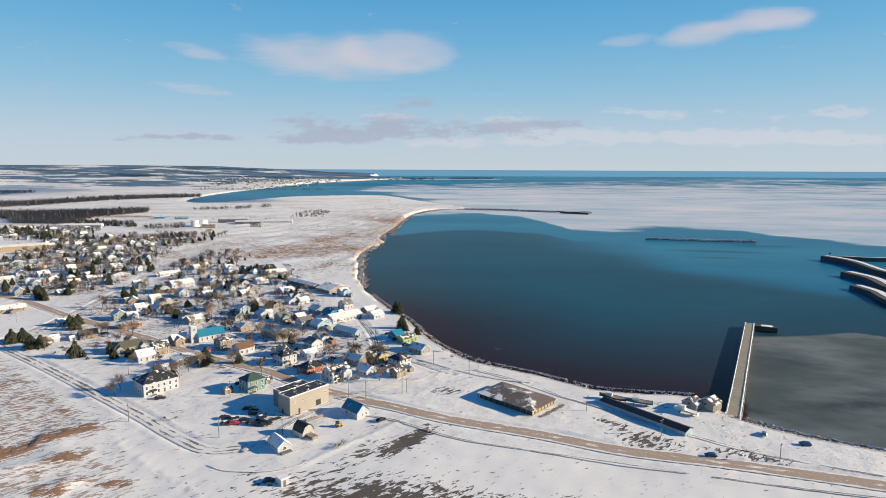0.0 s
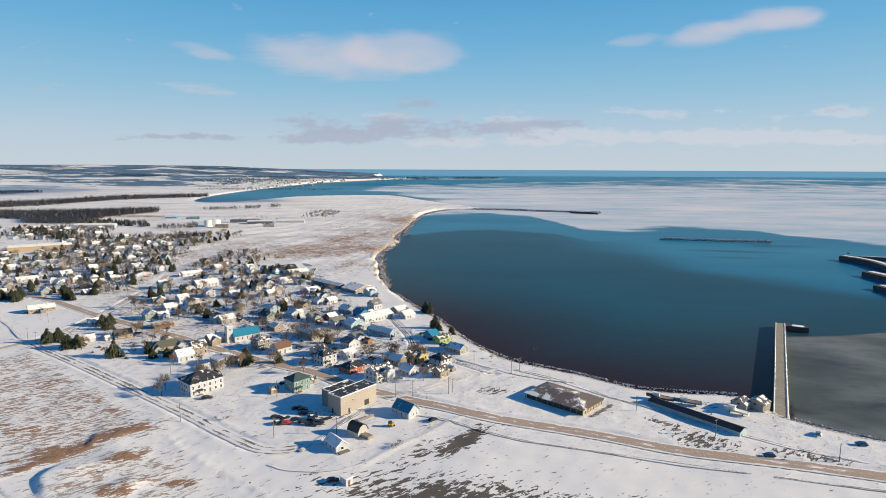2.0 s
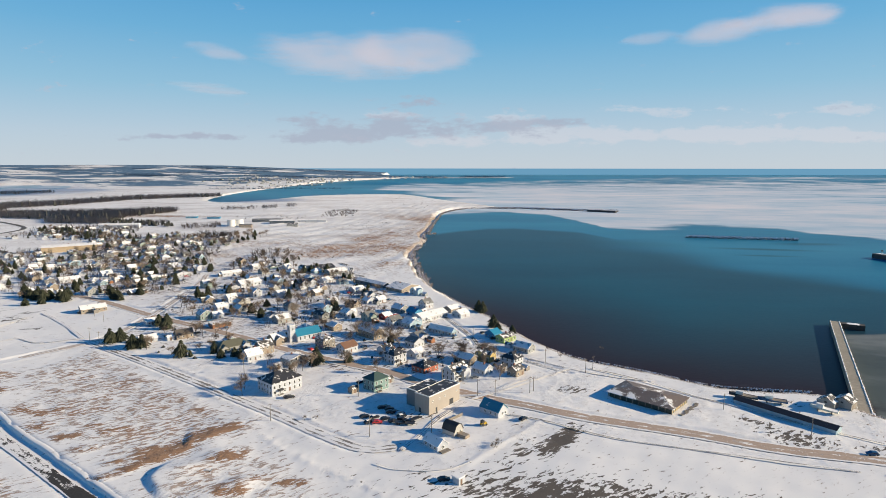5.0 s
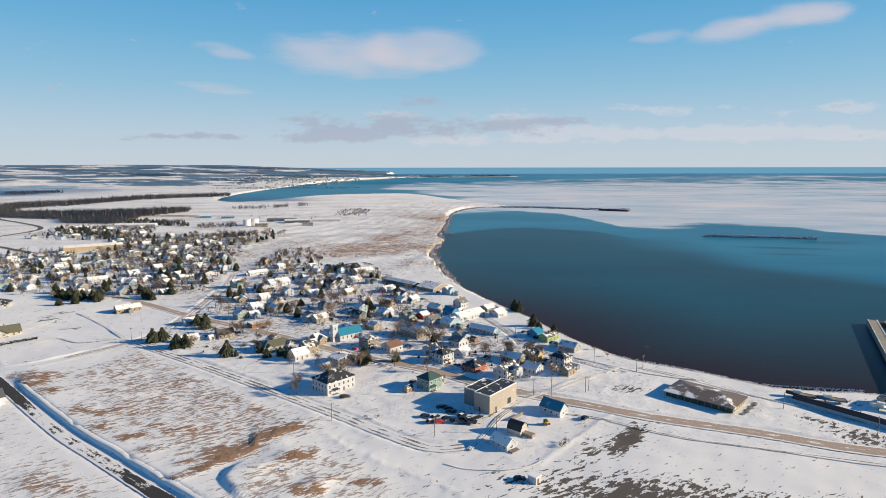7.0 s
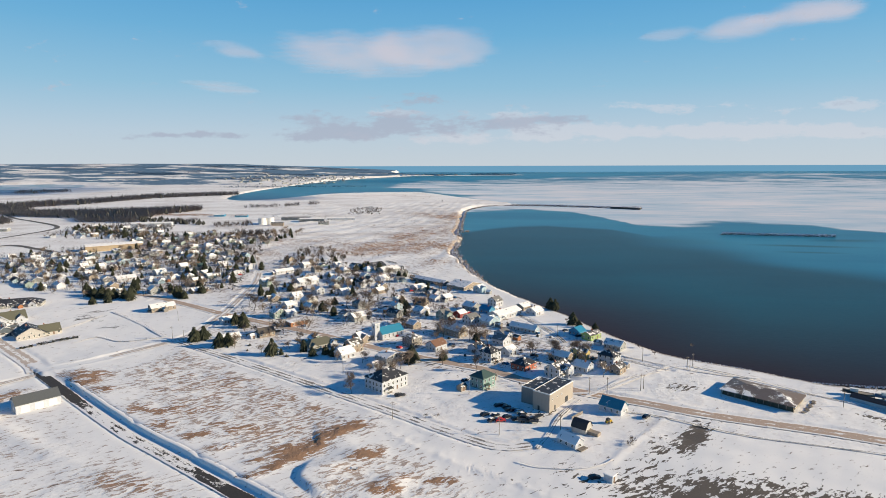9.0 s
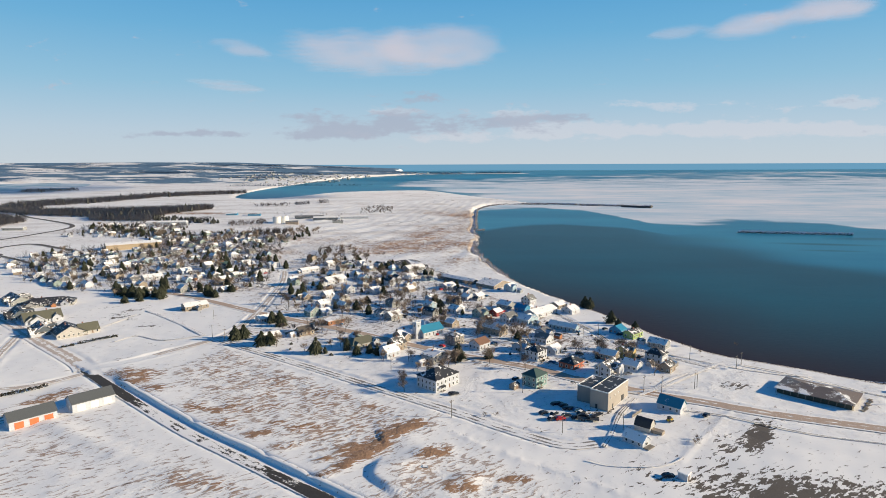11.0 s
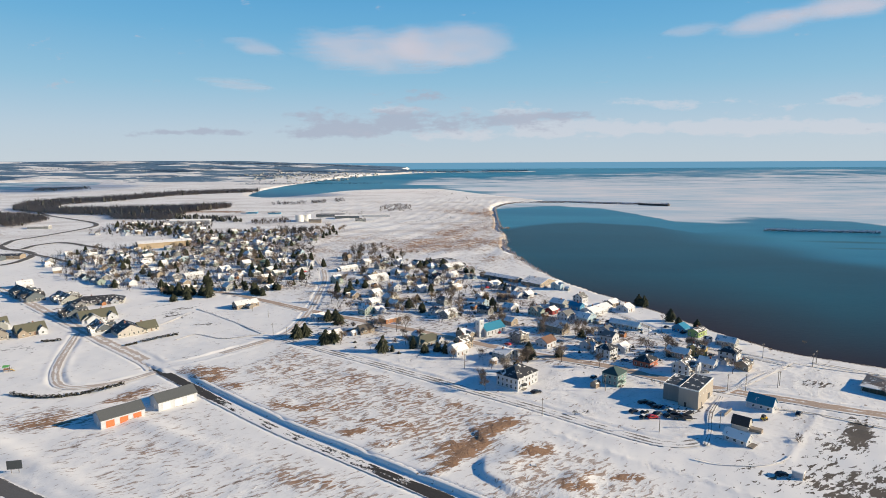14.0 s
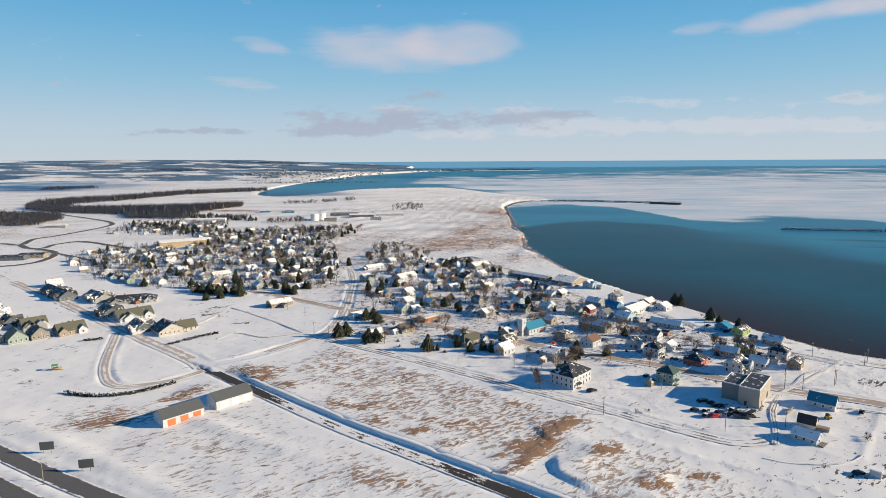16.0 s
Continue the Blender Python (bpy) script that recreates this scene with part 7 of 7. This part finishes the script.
woods("scrub", [(-110, 1000), (-60, 1010), (-60, 1250), (-200, 1500), (-260, 1480), (-140, 1200)], 30, 4.5, 9, "scattered scrub on the snowy spit", M_SCRUB, 0.3, 0.6)
woods("scrub", [(-150, 400), (-80, 400), (-82, 560), (-150, 500)], 12, 1.4, 10, "low brown scrub above the beach", M_SCRUB, 0.2, 0.8)
woods("cape_wood", [(-250, 3740), (-60, 3790), (-60, 3815), (-260, 3770)], 10, 13, 11, "far dark trees on the cape", M_HAZEWOODS, 0.9)
woods("cape_wood", [(40, 3800), (330, 3845), (330, 3865), (40, 3830)], 10, 14, 12, "far dark trees on the cape", M_HAZEWOODS, 0.9)
woods("cape_wood", [(-640, 2060), (-500, 2120), (-520, 2250), (-660, 2200)], 12, 9, 13, "far dark trees by the shore", M_WOODS, 0.35)
rs = random.Random(77)
for i in range(64):
    bx, by = rs.uniform(-3000, -650), rs.uniform(1700, 4600)
    if -2000 < bx < -1000 and by < 2450:
        continue
    ln, dp = rs.uniform(120, 520), rs.uniform(15, 60)
    woods("far_woods", [(bx, by), (bx + ln, by + rs.uniform(-60, 60)), (bx + ln, by + dp), (bx, by + dp)], 14, 10, 100 + i, "far dark belt of trees between snowfields", M_HAZEWOODS, 0.85, 0.6)


def far_building(x, y, rot, A, B, h, wall, roof, label, category="building"):
    o = thing("far_building", x, y, gz(x, y) + float(hills(np.array(x), np.array(y))), rot, label, category, "far buildings")
    bw, br = bmesh.new(), bmesh.new()
    gable_wall(bw, A, B, h, h * 0.35)
    gable_roof(br, A, B, h, h * 0.35, 0.3)
    part("wall", bw, M_WALL[wall], o)
    part("roof", br, M_ROOF[roof], o)
    for i in range(int(A / 6)):
        window(o, pose(-A / 2 + 3 + i * 6, -B / 2 - 0.01, h * 0.5), 1.6, 1.4)


for (x, y), A, B, h, wall, roof in (((-611.6, 1278.5), 16, 10, 3.2, "blue", "blueroof"), ((-557.8, 1262.6), 18, 9, 3, "blue", "patchy"), ((-423.5, 1193.7), 40, 12, 4, "slate", "grey"), ((-385.1, 1168.6), 34, 12, 4, "slate", "snow"),
                                     ((-331.2, 1190.0), 40, 10, 4, "white", "snow"), ((-348.3, 1101.9), 14, 8, 4, "grey", "patchy"), ((-429.8, 1084.5), 16, 8, 4, "tan", "grey"), ((-656.1, 1072.6), 50, 10, 5, "white", "snow"),
                                     ((-884.3, 998.4), 24, 9, 3.4, "grey", "snow"), ((-704.9, 689.8), 20, 10, 3.6, "tan", "dark"), ((-717.4, 674.3), 20, 10, 3.6, "slate", "dark")):
    far_building(x, y, 8, A * 1.4, B * 1.3, h * 1.2, wall, roof, "far low %s building with %s roof" % (WALLS[wall][1], ROOFS[roof][2]))
for (x, y), rr in (((-464.1, 1106.0), 7.5), ((-452.4, 1116.0), 7.5)):
    o = thing("storage_tank", x, y, gz(x, y), 0, "round white storage tank on the snowfield", "tank", "storage tanks")
    b = bmesh.new()
    tube(b, (0, 0, -0.5), (0, 0, 12), rr, rr, 24)
    part("shell", b, M_TRIM, o)
    b = bmesh.new()
    tube(b, (0, 0, 12), (0, 0, 12.8), rr * 1.02, 0.4, 24)
    part("lid", b, M_SNOW, o)


def far_town(name, ring, count, seed, label):
    """Tiny far houses, joined."""
    r = random.Random(seed)
    ring = np.array(ring) * PLAN
    lo, hi = ring.min(0), ring.max(0)
    b = bmesh.new()
    while count:
        x, y = r.uniform(lo[0], hi[0]), r.uniform(lo[1], hi[1])
        if not inside(np.array([x]), np.array([y]), ring)[0]:
            continue
        count -= 1
        x, y, z0 = (float(q) for q in far(x, y, gz(x, y) + float(hills(np.array(x), np.array(y)))))
        n0 = len(b.verts)
        A, B, e = r.uniform(9, 18), r.uniform(7, 10), r.uniform(3, 6)
        gable_wall(b, A, B, e, 2.5)
        b.verts.ensure_lookup_table()
        bmesh.ops.transform(b, matrix=pose(x, y, z0, 0, 0, r.uniform(0, 90)), verts=b.verts[n0:])
    tagged(link(name, b, M_WALL["grey"]), label, "houses", kind="stuff")


far_town("far_houses", [(-660, 2000), (-520, 2250), (-480, 2900), (-900, 3000), (-950, 2300)], 60, 1, "far white and tan houses along the shore")
far_town("far_houses", [(-700, 2300), (-600, 2600), (-470, 3200), (-1100, 3300), (-1100, 2500)], 60, 2, "far pale houses along the shore")
far_town("far_houses", [(-430, 3420), (-200, 3740), (0, 3800), (-220, 3790), (-460, 3600)], 14, 3, "far pale houses on the cape")


woods("garden_trees", WEST, 8, 8.5, 41, "bare garden trees between the houses", M_TWIG, 0.6, 0.45, 0.0, 22, 0.5)
woods("garden_trees", WEST_END, 8, 9.5, 46, "bare garden trees between the houses", M_TWIG, 0.6, 0.42, 0.0, 22, 0.5)
woods("garden_trees", FARM_END, 9, 9, 47, "bare and dark trees round far houses", M_DARKWOODS, 0.5, 0.45, 0.3, 18, 0.7)
woods("spruce_belt", [plan(-800, 1195), plan(-620, 1105), plan(-560, 1090), plan(-590, 1135), plan(-780, 1255)], 7, 8, 48, "dark spruce belt beside far sheds", M_DARKWOODS, 0.75, 0.45, 0.6, 12)
for ring, k in ((WEST, 51), (WEST_END, 52), (MID, 53), (SOUTH, 54)):
    woods("garden_shrubs", ring, 6.5, 1.9, k, "low dark shrubs and garden clutter in snow", M_DARKWOODS, 0.42, 0.75, 0.25, 9, 1.6)
woods("garden_trees", MID, 9, 8, 42, "bare garden trees between the houses", M_TWIG, 0.36, 0.45, 0.0, 24, 0.45)
woods("garden_trees", NORTH, 10, 9, 43, "bare trees between far houses", M_TWIG, 0.4, 0.45, 0.0, 20, 0.6)
woods("garden_trees", [(-310, 640), (-270, 640), (-265, 610), (-300, 600)], 6, 12, 44, "clump of tall bare trees", M_SCRUB, 0.8, 0.4, 0.0, 22, 0.6)
woods("garden_trees", [(-205, 505), (-180, 510), (-175, 470), (-200, 455)], 6, 10, 45, "clump of tall bare trees", M_SCRUB, 0.5, 0.4, 0.0, 22, 0.6)


# ---- cars ----
def car(x, y, rot, paint, label, snowy=False):
    o = thing("car", x, y, gz(x, y) + 0.02, rot, label, "car", "parked cars")
    prof = [(-2.2, 0.32), (2.2, 0.32), (2.25, 0.75), (1.15, 0.92), (0.55, 1.42), (-1.3, 1.45), (-2.05, 0.95), (-2.25, 0.75)]
    b = bmesh.new()
    a_, c_ = [b.verts.new((u, -0.88, w)) for u, w in prof], [b.verts.new((u, 0.88, w)) for u, w in prof]
    for fs in (a_[::-1], c_):
        b.faces.new(fs)
    for i in range(8):
        b.faces.new((a_[i], a_[(i + 1) % 8], c_[(i + 1) % 8], c_[i]))
    bmesh.ops.bevel(b, geom=b.edges[:], offset=0.06, segments=1, affect="EDGES")
    part("body", b, paint, o)
    b = bmesh.new()
    for s in (-0.9, 0.885):
        q = [(-1.2, 1.0), (0.85, 1.0), (0.45, 1.34), (-1.1, 1.36)]
        lo_, up_ = [b.verts.new((u, s, w)) for u, w in q], [b.verts.new((u, s + 0.015, w)) for u, w in q]
        b.faces.new(lo_[::-1])
        b.faces.new(up_)
        for i in range(4):
            b.faces.new((lo_[i], lo_[(i + 1) % 4], up_[(i + 1) % 4], up_[i]))
    part("side_glass", b, M_GLASS, o)
    for u in (-1.35, 1.4):
        for s in (-0.8, 0.8):
            w = new("wheel", shared("wheel", lambda bm: tube(bm, (0, -0.12, 0), (0, 0.12, 0), 0.33, 0.33, 12), [M_DARK]))
            w.parent, w.location = o, (u, s, 0.33)
    if snowy:
        b = bmesh.new()
        box(b, -1.2, 0.45, -0.7, 0.7, 1.46, 1.58)
        part("snow_cap", b, M_SNOW, o)


P_BLK, P_RED = shade("black_paint", (0.02, 0.022, 0.03), 0.2, 1, 0.25), shade("red_paint", (0.5, 0.03, 0.03), 0.2, 1, 0.3)
P_BLU, P_SIL = shade("blue_paint", (0.03, 0.10, 0.2), 0.2, 1, 0.25), shade("silver_paint", (0.3, 0.31, 0.32), 0.1, 1, 0.3, metal=0.5)
for (x, y), rot, p, lab in (((-87.6, 259.2), 20, P_BLK, "dark car parked on snow"), ((-85.9, 257.2), 25, P_BLK, "dark car parked on snow"), ((-83.0, 253.4), 20, P_BLK, "dark car parked beside the hall"),
                            ((-80.6, 252.1), 22, P_BLU, "dark blue car beside the hall"), ((-89.8, 243.1), 10, P_RED, "bright red car half in snow"), ((-63.2, 329.6), 10, P_BLK, "dark car outside a house"),
                            ((-146.5, 202.3), 0, P_SIL, "small grey car under snow")):
    car(x, y, rot, p, lab, rot == 0)
for (x, y), rot, p, lab in (((102.9, 213.4), 170, P_BLU, "blue car driving along the sanded road"), ((133.3, 232.0), 60, P_SIL, "small grey van on the quay"), ((-135.5, 273.0), 30, P_BLK, "dark car outside the large house"),
                            ((-60.7, 195.2), 10, P_BLK, "dark car in the shade of a hut"), ((-79.2, 245.6), -15, P_BLK, "dark car in the hall's shade"), ((-75.5, 243.1), -15, P_BLK, "dark car in the hall's shade"),
                            ((144.9, 223.1), 160, P_BLU, "dark car parked by the quay"), ((-45.0, 296.7), 10, P_SIL, "silver car outside a house"), ((-29.9, 365.7), 30, P_BLK, "dark car beside the blue house"), ((-35.7, 378.9), 40, P_BLK, "dark car near the shore"), ((-136.5, 273.2), 30, P_BLK, "dark car outside the large house")):
    car(x, y, rot, p, lab)
for (x, y), rot in (((-89.3, 258.8), 20), ((-91.6, 248.3), 40), ((-86.6, 246.5), 25), ((-82.9, 244.2), 20), ((-79.6, 248.9), 35), ((-84.9, 253.8), 15), ((-93.5, 243.6), 40), ((-96.2, 249.4), 30)):
    car(x, y, rot, P_BLK, "dark car parked in the hall's blue shade", rot > 30)
for (x, y), rot in (((-78.2, 241.6), -14), ((-74.6, 244.6), 40)):
    o = thing("flatbed_trailer", x, y, gz(x, y), rot, "long dark flatbed trailer standing in snow", "trailer", "parked trailers")
    b = bmesh.new()
    box(b, -4.6, 4.6, -1.1, 1.1, 0.85, 1.1)
    part("bed", b, M_DARK, o)
    b = bmesh.new()
    box(b, -4.6, -4.45, -1.1, 1.1, 1.1, 1.9)
    box(b, 4.6, 6.2, -0.12, 0.12, 0.8, 0.95)
    part("headboard", b, M_DARK, o)
    for u in (-2.6, -1.6):
        for v in (-0.95, 0.95):
            w = new("wheel", shared("wheel", None, [M_DARK]))
            w.parent, w.location, w.scale = o, (u, v, 0.42), (1.25, 1.25, 1.25)
x, y = -43.8, 239.6
o = thing("tractor", x, y, gz(x, y), 30, "small yellow tractor parked on the snow", "tractor")
yel = shade("yellow_paint", (0.6, 0.38, 0.03), 0.2, 1, 0.4)
b = bmesh.new()
box(b, -1.4, 1.2, -0.6, 0.6, 0.6, 1.4)
part("body", b, yel, o)
b = bmesh.new()
box(b, -1.3, 0.0, -0.65, 0.65, 1.4, 2.4)
part("cab", b, M_DARK, o)
for u, r_ in ((-0.8, 0.65), (0.85, 0.45)):
    for s in (-0.75, 0.75):
        b = bmesh.new()
        tube(b, (u, s - 0.18, r_), (u, s + 0.18, r_), r_, r_, 12)
        part("wheel", b, M_DARK, o)


# ---- yards: cars, garden sheds and fences beside the houses ----
def garden_shed(x, y, rot, wall, roof):
    o = thing("garden_shed", x, y, gz(x, y), rot, "small %s garden shed with %s roof" % (WALLS[wall][1], ROOFS[roof][2]), "shed", "garden sheds")
    bw, br = bmesh.new(), bmesh.new()
    gable_wall(bw, 4.2, 3.2, 2.1, 1.1)
    gable_roof(br, 4.2, 3.2, 2.1, 1.1, 0.2, 0.15)
    part("wall", bw, M_WALL[wall], o)
    part("roof", br, M_ROOF[roof], o)
    b = bmesh.new()
    box(b, -0.6, 0.6, -1.66, -1.605, 0, 1.9)
    part("door", b, M_DOOR, o)


def fence(x, y, rot, n):
    o = thing("fence", x, y, gz(x, y), rot, "weathered board fence standing in snow", "fence", "garden fences")
    for i in range(n):
        q = new("post", shared("fence_post", lambda bm: box(bm, -0.07, 0.07, -0.07, 0.07, -0.4, 1.5), [M_WOODG]))
        q.parent, q.location = o, (i * 2.2, 0, 0)
        if i < n - 1:
            q = new("panel", shared("fence_panel", lambda bm: box(bm, 0.075, 2.125, -0.03, 0.03, 0.1, 1.4), [M_WOODG]))
            q.parent, q.location = o, (i * 2.2, 0, 0)


ry = random.Random(5)
for x, y in homes[:150]:
    if y > 620 or (x < -330 and y < 420):
        continue
    base = 46 + ry.choice((0, 90))
    k = ry.random()
    for kind in (0, 1, 2):
        an, ds = radians(base + ry.choice((0, 90, 180, 270)) + ry.uniform(-12, 12)), ry.uniform(8.5, 11.5)
        px, py = x + ds * math.cos(an), y + ds * math.sin(an)
        if min(math.hypot(px - a, py - b_) for a, b_ in homes) < 8.0 or way_gap(px, py) < 2.5:
            continue
        if float(away(np.array([px / PLAN]), np.array([py / PLAN]), bay)[0]) < 6:
            continue
        if kind == 0 and ry.random() < 0.55:
            p, nm = ry.choice(((P_BLK, "black"), (P_SIL, "silver"), (P_BLU, "dark blue"), (P_RED, "red"), (P_BLK, "dark")))
            car(px, py, ry.choice((46, 136)), p, "%s car parked beside a house" % nm, ry.random() < 0.4)
        elif kind == 1 and ry.random() < 0.5:
            garden_shed(px, py, ry.choice((46, 136)), ry.choice(("grey", "tan", "white", "taupe", "rust")), ry.choice(("snow", "patchy", "dark", "snow")))
        elif kind == 2 and ry.random() < 0.3:
            fence(px, py, ry.choice((46, 136)), ry.randint(3, 6))
        homes.append((px, py)) if kind < 2 else None


# ---- poles and signs ----
def pole(x, y, h, label, arm=True):
    o = thing("utility_pole", x, y, gz(x, y), 35, label, "pole", "utility poles")
    b = bmesh.new()
    tube(b, (0, 0, -0.5), (0, 0, h), 0.16, 0.11, 7)
    part("mast", b, M_WOODG, o)
    if arm:
        b = bmesh.new()
        box(b, -1.1, 1.1, -0.07, 0.07, h - 0.8, h - 0.62)
        part("crossarm", b, M_WOODG, o)
        for u in (-0.9, 0.9):
            b = bmesh.new()
            tube(b, (u, 0, h - 0.62), (u, 0, h - 0.38), 0.06, 0.04, 6)
            part("insulator", b, M_TRIM, o)


for x, y in ((-137.0, 246.4), (-91.4, 230.2), (-61.8, 288.6), (-44.8, 271.6), (-36.4, 271.2), (-19.3, 274.8), (-4.8, 317.1), (-295.0, 376.7), (-283.2, 367.3), (-102.4, 273.9), (-169.8, 308.5), (-217.1, 337.7)):
    pole(x, y, 8.5, "tall grey wooden utility pole in snow")
for x, y in ((90.2, 230.6), (127.0, 209.3), (65.5, 255.3), (-58.7, 274.8), (14.4, 303.4), (19.5, 308.7), (-17.2, 277.0), (-65.9, 232.2), (-330.6, 442.0), (-234.9, 390.7), (-147.2, 328.1), (-42.6, 368.2), (-55.0, 356.6)):
    pole(x, y, 7.5, "grey wooden utility pole beside the road")
for x, y in ((-351.9, 196.8), (-312.6, 423.4)):
    pole(x, y, 7.0, "slim grey roadside lamp post", False)
for x, y in ((-364.3, 217.2), (-340.0, 203.5)):
    o = thing("road_sign", x, y, gz(x, y), 12, "grey back of a highway sign on two posts", "sign", "highway signs")
    b = bmesh.new()
    box(b, -2.6, 2.6, -0.06, 0.06, 1.8, 5.2)
    part("panel", b, shade("sign_back", (0.10, 0.11, 0.115), 0.15, 1, 0.4, metal=0.4), o)
    for u in (-1.3, 1.3):
        b = bmesh.new()
        box(b, u - 0.08, u + 0.08, 0.062, 0.2, -0.5, 5.0)
        part("post", b, M_WOODG, o)
x, y = -425.6, 310.2
o = thing("play_frame", x, y, gz(x, y), 20, "small climbing frame with green and orange panels", "playground")
for i, (u, v) in enumerate(((0, 0), (2.4, 0), (0, 2.2), (2.4, 2.2))):
    b = bmesh.new()
    box(b, u, u + 0.14, v, v + 0.14, -0.3, 2.8)
    part("post", b, M_WOODG, o)
b = bmesh.new()
box(b, -0.1, 2.64, -0.1, 2.44, 1.2, 1.35)
part("platform", b, shade("orange_panel", (0.5, 0.2, 0.05), 0.2), o)
b = bmesh.new()
extrude_profile(b, [(-0.2, 2.6), (1.2, 3.4), (2.6, 2.6), (2.6, 2.7), (1.2, 3.5), (-0.2, 2.7)], -0.2, 2.8)
part("roof", b, shade("green_panel", (0.08, 0.3, 0.08), 0.2), o)
b = bmesh.new()
vs = [b.verts.new(p) for p in ((2.65, 0.5, 1.3), (2.65, 1.5, 1.3), (5.2, 1.5, 0.1), (5.2, 0.5, 0.1), (2.65, 0.5, 1.22), (2.65, 1.5, 1.22), (5.2, 1.5, 0.02), (5.2, 0.5, 0.02))]
for q in ((0, 1, 2, 3), (7, 6, 5, 4), (0, 3, 7, 4), (1, 5, 6, 2), (0, 4, 5, 1), (3, 2, 6, 7)):
    b.faces.new([vs[i] for i in q])
part("slide", b, shade("slide_yellow", (0.6, 0.4, 0.05), 0.2), o)
